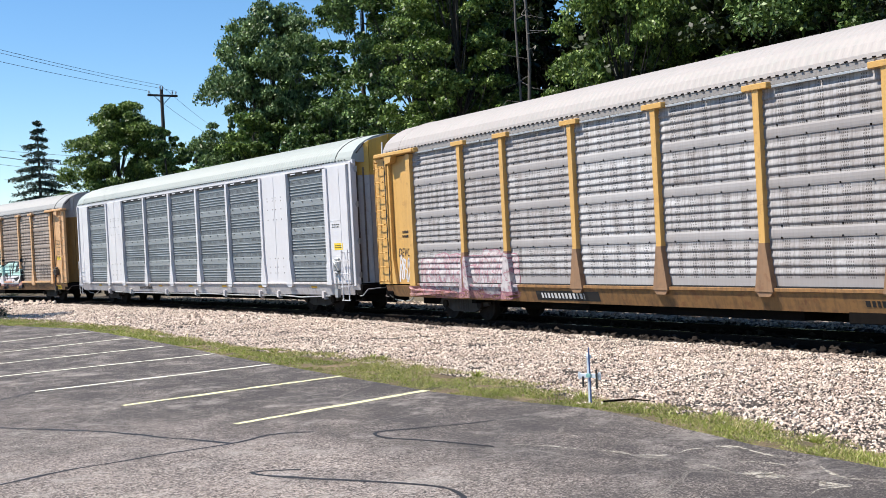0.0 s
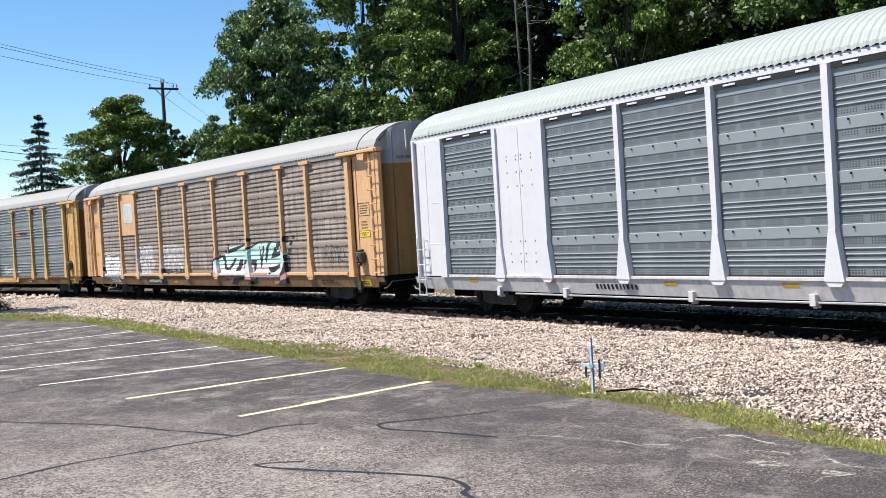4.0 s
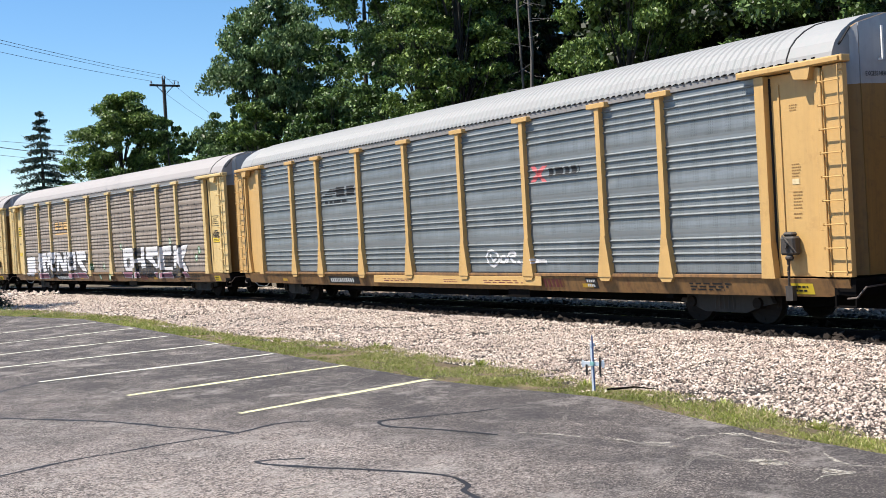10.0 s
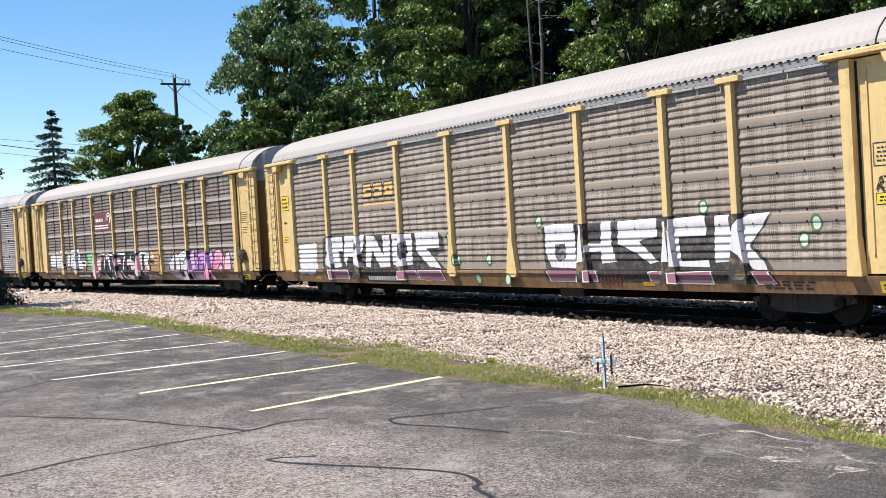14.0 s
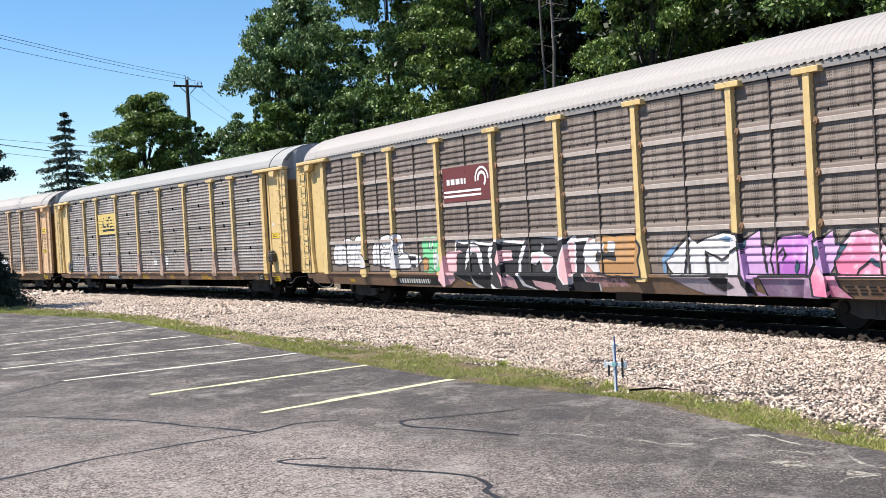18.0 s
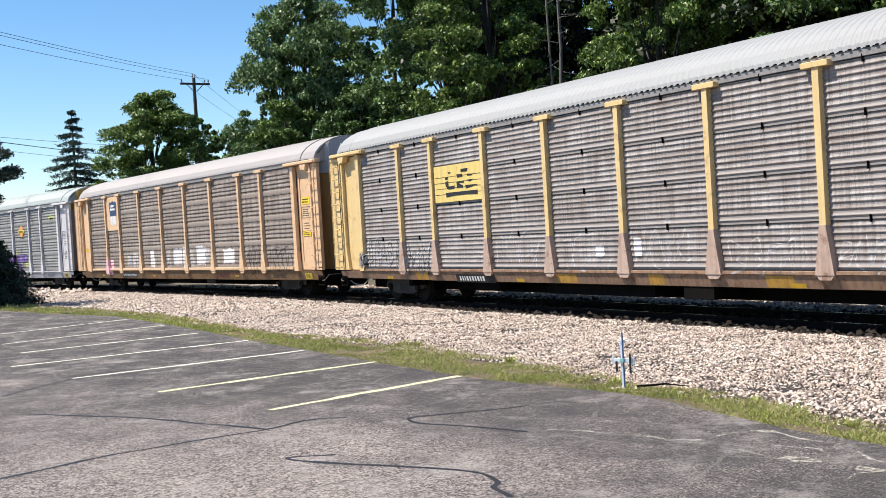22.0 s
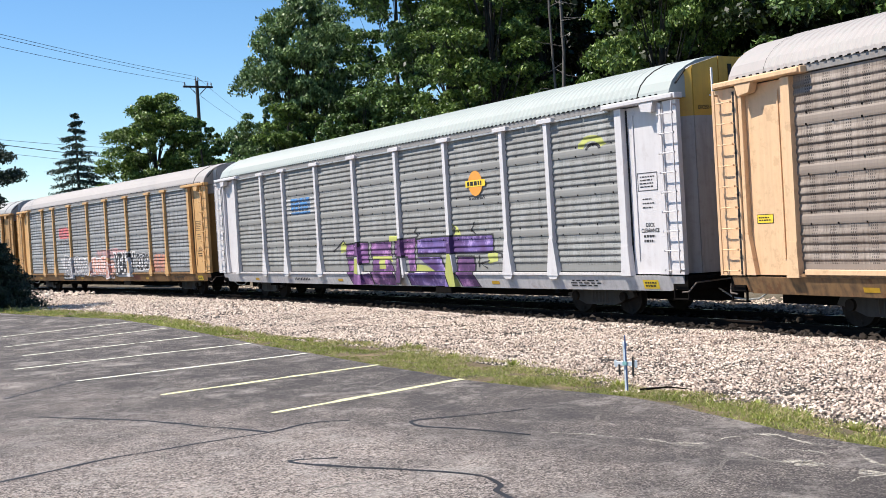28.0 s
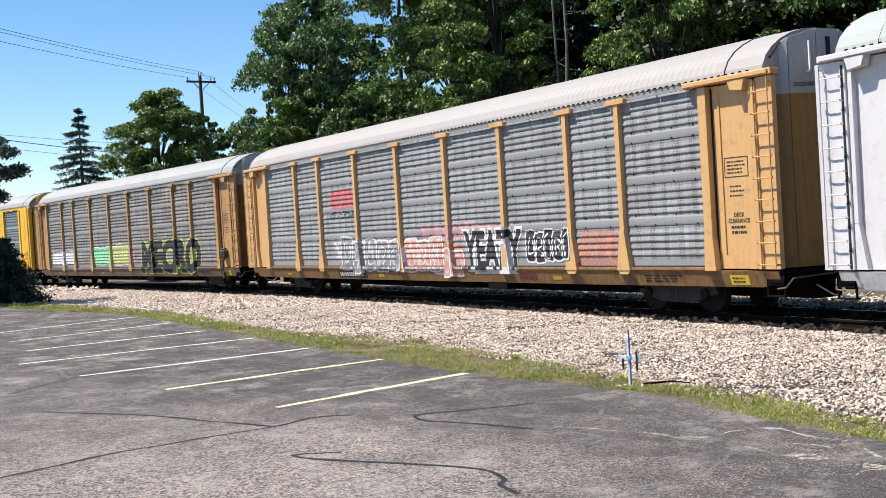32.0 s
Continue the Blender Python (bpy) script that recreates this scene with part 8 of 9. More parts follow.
SWOLLEN = ((-11.23, 1.94), (-10.97, 2.01), (-10.67, 1.93), (-10.48, 2.09), (-10.21, 2.11), (-10.01, 2.09), (-9.78, 2.0), (-9.63, 2.14), (-9.34, 2.17), (-9.11, 2.0), (-9.14, 1.73), (-9.26, 1.63), (-8.95, 1.5), (-8.83, 1.16), (-9.63, 1.16), (-9.92, 1.16), (-10.26, 1.16), (-10.54, 1.26), (-10.95, 1.21), (-11.3, 1.31), (-11.38, 1.6))
on_car(5, "graffiti", stroke(SWOLLEN), "white", 0.005, "white swollen graffiti letters")
brushed(5, "black", 0.007, "black outline of the swollen letters", 0.045, SWOLLEN + SWOLLEN[:1])
brushed(5, "black", 0.008, "black line between the swollen letters", 0.026,
        ((-10.97, 2.01), (-11.09, 1.65), (-11.05, 1.24)),
        ((-10.67, 1.93), (-10.54, 1.8), (-10.7, 1.65), (-10.64, 1.26)),
        ((-10.48, 2.09), (-10.59, 1.95), (-10.39, 1.82), (-10.21, 2.05)),
        ((-10.01, 2.12), (-10.01, 1.89), (-10.15, 1.69)),
        ((-10.46, 1.54), (-10.12, 1.59), (-10.19, 1.36), (-10.44, 1.31)),
        ((-9.78, 2.0), (-9.65, 1.88), (-9.75, 1.44), (-9.92, 1.16)),
        ((-9.63, 2.14), (-9.71, 1.99), (-9.57, 1.78)),
        ((-9.58, 1.63), (-9.5, 1.48), (-9.28, 1.58), (-9.39, 1.68), (-9.52, 1.61)))
SWOLLEN = ((-8.47, 1.84), (-8.23, 2.05), (-7.94, 1.92), (-7.92, 2.08), (-7.66, 2.15), (-7.36, 2.17), (-7.13, 2.07), (-6.95, 2.18), (-6.64, 2.12), (-6.49, 1.91), (-6.51, 1.64), (-6.26, 1.55), (-6.11, 1.15), (-7.14, 1.12), (-7.46, 1.15), (-7.8, 1.16), (-8.22, 1.24), (-8.48, 1.24), (-8.55, 1.57))
on_car(5, "graffiti", stroke(SWOLLEN), "white", 0.005, "white swollen graffiti letters")
brushed(5, "black", 0.007, "black outline of the swollen letters", 0.045, SWOLLEN + SWOLLEN[:1])
brushed(5, "black", 0.008, "black line between the swollen letters", 0.026,
        ((-8.23, 2.05), (-8.25, 1.67), (-8.22, 1.24)),
        ((-7.94, 1.92), (-7.84, 1.76), (-8.05, 1.62), (-8.0, 1.24)),
        ((-7.92, 2.08), (-7.96, 1.95), (-7.69, 1.78), (-7.54, 2.08)),
        ((-7.36, 2.17), (-7.31, 1.84), (-7.46, 1.56)),
        ((-7.84, 1.61), (-7.46, 1.63), (-7.77, 1.47), (-7.67, 1.16)),
        ((-7.13, 2.07), (-6.9, 1.92), (-7.09, 1.56), (-7.25, 1.17)),
        ((-6.66, 1.96), (-6.76, 1.69), (-6.85, 1.58)),
        ((-6.89, 1.6), (-6.82, 1.49), (-6.61, 1.58), (-6.76, 1.65), (-6.87, 1.58)))
sprayed(5, "white", 0.004, "white sprayed tail", ((-6.3, 1.6), (-5.5, 1.5), (-5.45, 1.36), (-5.7, 1.2), (-6.1, 1.12)))
sprayed(5, "black", 0.006, "black bar behind the letters", ((-6.42, 1.92), (-5.97, 1.88), (-6.16, 1.81), (-6.4, 1.8)), ((-6.23, 1.51), (-5.74, 1.48), (-5.79, 1.37), (-6.16, 1.36)), ((-6.1, 1.27), (-5.8, 1.24), (-5.84, 1.16), (-6.03, 1.15)))
on_car(5, "graffiti", block(-5.34, -4.24, 1.05, 2.02, 44, 0.06), "green", 0.004, "green sprayed block")
on_car(5, "graffiti", blob(-5.36, -5.02, 1.04, 1.5, 46, 0.25), "brown", 0.006, "orange brown sprayed figure")
brushed(5, "white", 0.007, "white line on the green block", 0.06, ((-4.93, 1.99), (-4.94, 1.79), (-4.85, 1.69), (-4.77, 1.79), (-4.79, 2.01)), ((-4.6, 1.75), (-4.59, 1.53), (-4.67, 1.34)), ((-4.42, 1.53), (-4.25, 1.49), (-4.3, 1.28)))
on_car(5, "graffiti", scrawl(-4.75, -4.3, 1.15, 1.55, 52, 4, 0.03), "white", 0.008, "white scribble on the green block")
brushed(5, "black", 0.009, "black line on the green block", 0.03, ((-5.29, 1.97), (-5.11, 1.99), (-5.0, 2.0)), ((-4.97, 1.95), (-4.97, 1.78), (-4.85, 1.65), (-4.73, 1.78)), ((-5.34, 1.4), (-5.2, 1.46), (-5.06, 1.36), (-5.1, 1.1)), ((-5.2, 1.08), (-4.95, 1.16), (-4.7, 1.06)))
on_car(5, "graffiti", blob(-4.1, 4.6, 0.62, 1.95, 45, 0.3), "rose", 0.002, "pink sprayed background")
MASS = ((-3.47, 1.86), (-3.06, 1.79), (-2.56, 1.84), (-2.36, 1.78), (-1.69, 1.72), (-1.49, 1.84), (-0.24, 1.75), (-0.09, 1.94), (1.03, 1.87), (1.42, 1.81), (1.78, 1.92), (1.88, 1.76), (2.33, 1.79), (2.23, 1.47), (2.15, 1.01), (2.25, 0.83), (2.71, 0.81), (2.69, 0.52), (1.30, 0.48), (-0.81, 0.46), (-2.40, 0.50), (-3.17, 0.82), (-3.57, 0.98))
on_car(5, "graffiti", stroke([(x + 0.05 * math.copysign(1, x + 0.6), z + 0.07 if z > 1.5 else z) for x, z in MASS]), "white", 0.004, "white edge of the black graffiti mass")
on_car(5, "graffiti", stroke(MASS), "black", 0.006, "black mass of the graffiti")
sprayed(5, "white", 0.0080, "white gap between black letters",
        ((-3.09, 1.08), (-2.97, 1.58), (-2.76, 1.79), (-2.37, 1.76), (-2.19, 1.52), (-2.19, 0.98), (-2.33, 1.15), (-2.44, 1.52), (-2.68, 1.57), (-2.91, 1.31)),
        ((-1.84, 1.72), (-1.65, 1.69), (-1.77, 1.46), (-1.65, 1.20), (-1.50, 0.98), (-1.67, 0.98), (-1.84, 1.25), (-1.91, 1.51)),
        ((-0.14, 1.74), (-0.25, 1.50), (-0.39, 1.30), (-0.42, 1.00), (-0.23, 0.75), (0.26, 0.50), (0.12, 0.49), (-0.36, 0.70), (-0.55, 1.00), (-0.49, 1.35), (-0.31, 1.70)),
        ((0.05, 1.53), (0.49, 1.56), (0.49, 1.38), (0.24, 1.23), (0.02, 1.26)),
        ((0.53, 1.76), (0.62, 1.74), (0.58, 1.51), (0.95, 1.43), (0.97, 1.24), (0.76, 1.03), (0.51, 1.08), (0.45, 1.34)),
        ((1.80, 1.92), (1.91, 1.66), (1.87, 1.05), (1.74, 0.78), (1.49, 0.76), (1.30, 0.95), (1.27, 1.20), (1.43, 1.53), (1.62, 1.81)),
        ((-2.74, 0.98), (-2.57, 0.75), (-2.19, 0.62), (-1.83, 0.51), (-1.96, 0.50), (-2.39, 0.60), (-2.49, 0.56), (-2.67, 0.72)),
        ((-1.78, 0.84), (-1.38, 0.63), (-1.12, 0.53), (-1.25, 0.53), (-1.57, 0.62)),
        ((2.15, 1.47), (2.25, 1.70), (2.48, 1.79), (2.80, 1.87), (2.73, 1.06), (2.49, 1.06), (2.28, 1.24)))
sprayed(5, "pink", 0.0095, "pink patch inside a black letter",
        ((-2.85, 1.68), (-2.39, 1.69), (-2.25, 1.52), (-2.48, 1.57), (-2.70, 1.62)),
        ((-1.28, 1.61), (-0.78, 1.60), (-0.76, 1.35), (-1.17, 1.33), (-1.32, 1.20), (-1.40, 1.35)),
        ((-1.34, 1.07), (-1.22, 0.89), (-1.14, 0.69), (-0.71, 0.49), (-0.61, 0.65), (-0.67, 0.90), (-0.93, 1.00), (-1.03, 0.89), (-1.21, 0.99)),
        ((0.10, 1.47), (0.42, 1.49), (0.42, 1.39), (0.23, 1.28), (0.09, 1.30)),
        ((0.56, 1.45), (0.90, 1.39), (0.91, 1.25), (0.74, 1.07), (0.57, 1.12), (0.51, 1.33)),
        ((0.11, 0.85), (0.85, 0.79), (1.30, 0.50), (1.14, 0.48), (0.50, 0.59), (0.18, 0.71)),
        ((1.75, 1.83), (1.85, 1.66), (1.81, 1.06), (1.70, 0.81), (1.54, 0.79), (1.37, 0.96), (1.35, 1.20), (1.49, 1.53)),
        ((-4.01, 1.59), (-3.29, 1.63), (-3.09, 1.58), (-3.46, 1.53), (-3.58, 0.82), (-4.04, 0.51), (-4.34, 0.81)))
on_car(5, "graffiti", blob(2.45, 4.45, 0.84, 2.05, 47, 0.3), "black", 0.006, "black edge of the sprayed figure")
on_car(5, "graffiti", blob(2.52, 4.38, 0.9, 1.98, 47, 0.3), "brown", 0.008, "orange brown sprayed figure")
on_car(5, "graffiti", stroke(((2.6, 1.3), (3.0, 1.35), (3.35, 1.3), (3.3, 1.55), (3.0, 1.5), (2.7, 1.6))), "black", 0.009, "dark patch of the sprayed figure")
for i, (xa, xb) in enumerate(((2.65, 2.95), (3.05, 3.35))):
    on_car(5, "graffiti", blob(xa, xb, 1.5, 1.78, 48 + i, 0.2, 18), "white", 0.0095, "white patch of the sprayed figure")
LOOPS = (
    (((4.97, 1.33), (5.17, 1.41), (5.71, 1.80), (5.94, 1.64), (6.19, 1.74), (6.67, 1.84), (7.12, 1.80), (7.21, 1.60), (7.15, 1.07), (7.14, 0.99), (6.61, 0.98), (6.25, 0.97), (5.27, 0.96), (5.06, 1.15)), "white"),
    (((5.14, 0.96), (7.14, 0.98), (7.41, 0.50), (7.08, 0.44), (6.56, 0.40), (6.10, 0.51), (5.63, 0.76)), "haze"),
    (((7.19, 1.64), (7.64, 1.87), (7.70, 1.59), (7.91, 1.55), (7.95, 1.01), (7.50, 0.98), (7.47, 0.52), (7.78, 0.46), (7.48, 0.71), (7.23, 1.03)), "lilac"),
    (((8.02, 1.63), (8.23, 1.74), (8.63, 1.77), (8.87, 1.70), (9.02, 1.80), (9.06, 1.57), (9.12, 1.27), (8.94, 1.01), (7.98, 1.00), (7.92, 1.35)), "magenta"),
    (((7.66, 0.97), (8.95, 0.99), (9.19, 0.66), (9.13, 0.47), (8.75, 0.46), (8.20, 0.52), (7.78, 0.46)), "dusk"),
    (((9.05, 1.61), (9.38, 1.82), (9.43, 1.56), (9.71, 1.63), (9.41, 1.26), (9.26, 1.04), (9.08, 1.19)), "lilac"),
    (((9.41, 1.25), (9.59, 1.56), (9.81, 1.78), (10.12, 1.82), (10.35, 1.73), (10.48, 1.51), (10.56, 1.30), (10.54, 1.02), (9.47, 1.01)), "coral"),
    (((8.95, 0.99), (9.08, 1.23), (9.24, 1.02), (9.45, 1.02), (9.48, 0.82), (9.72, 0.62), (9.00, 0.66)), "coral"),
    (((10.57, 1.44), (10.75, 1.68), (10.99, 1.71), (11.06, 1.54), (11.05, 1.02), (10.54, 1.02)), "pink"))
for i, (pts, col) in enumerate(LOOPS):
    cx_h, cz_h = sum(p[0] for p in pts) / len(pts), sum(p[1] for p in pts) / len(pts)
    on_car(5, "graffiti", stroke([(x + (0.05 if x > cx_h else -0.05), z + (0.05 if z > cz_h else -0.02)) for x, z in pts]), "black", 0.004 + 0.0015 * i, "black outline of a swollen letter")
    on_car(5, "graffiti", stroke(pts), col, 0.005 + 0.0015 * i, "swollen graffiti letter")
sprayed(5, "black", 0.0200, "black line inside a swollen letter",
        ((5.49, 1.00), (5.60, 1.41), (5.64, 1.75), (5.73, 1.77), (5.68, 1.41), (5.55, 1.00)),
        ((6.16, 1.52), (6.63, 1.35), (7.19, 1.60), (7.19, 1.55), (6.63, 1.29), (6.25, 1.45), (6.25, 1.00), (6.18, 1.00), (6.17, 1.28)),
        ((7.66, 1.71), (7.72, 1.72), (7.79, 1.35), (7.81, 1.07), (7.76, 1.07), (7.72, 1.39)),
        ((8.08, 1.43), (8.22, 1.56), (8.31, 1.42), (8.21, 1.28), (8.19, 1.32), (8.25, 1.43), (8.22, 1.50), (8.13, 1.41)),
        ((8.87, 1.70), (8.91, 1.70), (8.91, 1.38), (8.87, 1.04), (8.83, 1.04), (8.87, 1.38)),
        ((10.20, 1.33), (9.90, 1.15), (9.83, 1.02), (9.87, 1.03), (9.94, 1.12), (10.20, 1.28), (10.35, 1.14), (10.37, 1.03), (10.41, 1.03), (10.38, 1.15)),
        ((6.25, 0.94), (6.67, 1.05), (7.05, 0.80), (6.64, 0.69), (6.36, 0.83)),
        ((7.15, 1.07), (7.27, 0.87), (7.53, 0.63), (7.47, 0.63), (7.22, 0.84)))
sprayed(5, "teal", 0.0220, "dark teal drop inside a swollen letter",
        ((8.47, 1.19), (8.56, 1.33), (8.59, 1.19), (8.51, 1.05), (8.47, 1.09)),
        ((10.15, 1.32), (10.22, 1.34), (10.39, 1.23), (10.32, 1.17), (10.21, 1.21)),
        ((9.06, 1.55), (9.13, 1.57), (9.17, 1.42), (9.10, 1.30), (9.06, 1.42)),
        ((9.49, 1.67), (9.55, 1.56), (9.73, 1.61), (9.46, 1.30), (9.42, 1.28), (9.54, 1.50)),
        ((7.19, 1.64), (7.29, 1.71), (7.30, 1.60), (7.21, 1.51)))
sprayed(5, "blue", 0.0220, "blue patch of the letters",
        ((6.54, 1.73), (6.78, 1.79), (7.09, 1.74), (6.88, 1.68)),
        ((4.88, 1.37), (5.15, 1.57), (5.38, 1.63), (5.17, 1.41), (4.98, 1.30), (5.01, 1.01), (4.89, 1.06)))
on_car(5, "graffiti", scrawl(10.7, 11.6, 1.5, 1.72, 53, 5, 0.018), "white", 0.005, "white tag")
on_car(5, "graffiti", glyphs("GNS", 10.85, 11.45, 1.1, 1.35, 0.0), "white", 0.005, "white hand written tag")

# lemon yellow car
on_car(6, "sign_plate", rect(-6.88, -4.3, 2.9, 3.92), M_PATCH6, 0.05, "worn yellow company plate", flat=-1.475)
for pts in (
        ((-6.26, 3.16), (-4.58, 3.16), (-4.57, 3.04), (-5.14, 3.06), (-5.77, 3.06), (-6.24, 3.03)),
        ((-6.26, 3.60), (-6.09, 3.59), (-6.13, 3.52), (-6.25, 3.52)),
        ((-6.27, 3.47), (-6.10, 3.48), (-6.08, 3.33), (-5.75, 3.34), (-5.79, 3.25), (-6.09, 3.24), (-6.25, 3.34)),
        ((-6.11, 3.73), (-5.91, 3.72), (-6.05, 3.67)),
        ((-5.39, 3.77), (-5.01, 3.77), (-5.08, 3.68), (-5.40, 3.69)),
        ((-5.63, 3.64), (-5.34, 3.64), (-5.31, 3.56), (-5.60, 3.54)),
        ((-5.65, 3.42), (-5.26, 3.45), (-5.26, 3.39), (-5.52, 3.39), (-5.30, 3.31), (-5.31, 3.25), (-5.63, 3.26)),
        ((-5.09, 3.62), (-4.75, 3.60), (-4.85, 3.56), (-5.06, 3.56)),
        ((-5.07, 3.46), (-4.76, 3.46), (-4.92, 3.40), (-5.07, 3.43)),
        ((-5.21, 3.32), (-4.56, 3.31), (-4.57, 3.29), (-5.15, 3.22))):
    on_car(6, "logo_mark", stroke(pts), M_BLACK, 0.056, "flaked remnant of a black company mark", flat=-1.475)
for z in (3.11, 3.27, 3.43, 3.59):
    on_car(6, "plate_rib", rect(-6.86, -4.32, z, z + 0.012), M_PIT, 0.054, "thin dark rib line across the plate", flat=-1.475)
for i, (x0, x1, z0, z1) in enumerate(((-11.5, -9.2, 1.05, 1.7), (-3.9, -1.5, 1.1, 1.85), (-0.9, 0.9, 1.1, 1.75), (1.8, 3.6, 1.15, 1.9), (4.6, 6.6, 1.05, 1.6), (7.3, 8.8, 1.05, 1.6), (9.5, 11.2, 1.6, 2.2))):
    on_car(6, "graffiti", scrawl(x0, x1, z0, z1, 60 + i, 4, 0.018), "faint", 0.005, "faint white scrawled graffiti")
for k, (x0, x1, z0, z1) in enumerate(((-11.5, -9.3, 1.12, 1.85), (-8.85, -7.3, 1.0, 1.7), (-12.0, -11.55, 1.15, 1.5))):
    on_car(6, "graffiti", scrawl(x0, x1, z0, z1, 31 + k, 5, 0.05), "faint", 0.005, "pale scrawled graffiti letters")
    on_car(6, "graffiti", scrawl(x0 + 0.04, x1 + 0.04, z0 - 0.03, z1 - 0.03, 31 + k, 5, 0.022), "soot", 0.007, "black outline of the scrawled letters")
on_car(6, "paint_patch", blob(12.2, 12.36, 2.68, 2.82, 9, 0.3, 12), "white", 0.004, "small white sprayed spot", flat=-1.452)
on_car(6, "number_panel", rect(10.95, 11.4, 0.7, 0.93), M_BLACK, 0.004, "black panel with small white stencils", flat=-1.55)
on_car(6, "lettering", bars(10.98, 11.37, 0.72, 0.91, 3, 6, 0.3), M_WHITE, 0.007, flat=-1.55)
for x0, x1 in ((11.42, 11.72), (8.9, 9.2), (5.6, 6.3), (2.2, 2.7), (-1.2, -0.4), (-8.3, -7.6)):
    on_car(6, "paint_patch", rect(x0, x1, 0.7, 0.93), M_OLDGOLD, 0.003, "patch of older gold paint on the sill", flat=-1.55)
on_car(6, "graffiti", blob(1.7, 2.0, 1.3, 1.75, 5, 0.2, 16), "white", 0.006, "small white sprayed patch")
on_car(6, "graffiti", blob(0.3, 0.7, 1.3, 1.6, 6, 0.3, 16), "white", 0.006, "small white sprayed patch")

# faded peach car
on_car(7, "upper_plate", rect(-8.9, -7.1, 3.0, 4.68), Y7, 0.05, "smooth peach painted sheet plate", flat=-1.475)
on_car(7, "shield", stroke(((-8.35, 3.72), (-7.4, 3.72), (-7.35, 4.3), (-7.45, 4.45), (-7.7, 4.4), (-7.9, 4.5), (-8.1, 4.4), (-8.35, 4.45), (-8.45, 4.3))), "navy", 0.056, "blue and white painted shield", flat=-1.475)
on_car(7, "shield", bars(-8.3, -7.5, 3.98, 4.3, 2, 7, 0.7), M_WHITE, 0.06, flat=-1.475)
on_car(7, "shield", blob(-8.45, -7.4, 3.25, 3.78, 72, 0.3), "white", 0.055, "white lower half of the shield", flat=-1.475)
on_car(7, "graffiti", blob(-9.4, -8.2, 0.7, 1.65, 73, 0.4), "pink", 0.004, "pink sprayed patch")
for i, (x0, x1, za, zb) in enumerate(((-6.25, -5.75, 1.2, 1.75), (-5.5, -5.1, 1.15, 1.85), (-5.0, -4.75, 1.15, 1.85), (-3.15, -2.6, 1.15, 1.9), (-1.05, -0.65, 1.12, 1.9), (-0.25, 0.75, 1.2, 1.95), (0.85, 1.35, 1.12, 2.0), (1.65, 2.1, 1.15, 1.9), (2.4, 3.35, 1.2, 2.0), (3.4, 3.8, 1.35, 1.95), (5.15, 6.2, 1.25, 1.85))):
    on_car(7, "graffiti", block(x0, x1, za, zb, 80 + i, 0.07), "white" if i in (3, 5, 6, 8, 10) else "faint", 0.004, "white painted block over old graffiti")
for i, (x0, x1) in enumerate(((7.4, 8.8), (9.4, 11.2))):
    on_car(7, "graffiti", scrawl(x0, x1, 1.0, 1.75, 94 + i, 5, 0.026), "soot", 0.005, "sooty scrawled graffiti")
on_car(7, "warning_label", rect(12.16, 12.76, 3.3, 3.56), M_SIGN, 0.006, "yellow warning label", flat=-1.452)
on_car(7, "lettering", bars(12.2, 12.7, 3.34, 3.52, 2, 3, 0.5), M_BLACK, 0.009, flat=-1.452)

# off white car
for i in range(4):
    c_r = LAPS[2] + 0.265 + 0.153 * i
    on_car(8, "logo_patch", rect(-6.86, -4.34, c_r + 0.005, c_r + 0.06), "faint", 0.003, "white sprayed line along a rib")
    on_car(8, "logo_patch", rect(-6.47, -4.85, c_r - 0.035, c_r + (0.085 if i else 0.06)), "azure", 0.005, "blue sprayed stripe")
    if i < 3:
        # black bars paint the shadow under the next rib
        on_car(8, "logo_bar", bars(-6.47, -4.85, c_r + 0.085, c_r + 0.115, 1, 30 + i, 0.9), M_BLACK, 0.007)
on_car(8, "round_sign", ring(5.7, 3.42, 0.0, 0.34, 28), M_ORANGE, 0.045, "orange round company sign", flat=-1.475)
on_car(8, "round_sign", rect(5.22, 6.18, 3.33, 3.51), M_SIGN, 0.049, "yellow band across the round sign", flat=-1.475)
on_car(8, "round_sign", bars(5.3, 6.15, 3.34, 3.5, 1, 3, 0.7), M_BLACK, 0.053, flat=-1.475)
on_car(8, "round_sign", bars(5.3, 6.1, 2.98, 3.04, 1, 4, 0.8), M_BLACK, 0.006)
on_car(8, "graffiti", ring(10.65, 3.86, 0.22, 0.36, 16, 0.3, 2.9, 1.5), "lime", 0.005, "small green sprayed arc")
on_car(8, "graffiti", ring(10.7, 3.84, 0.14, 0.2, 16, 0.3, 2.9, 1.5), "black", 0.006, "black shadow of the arc")
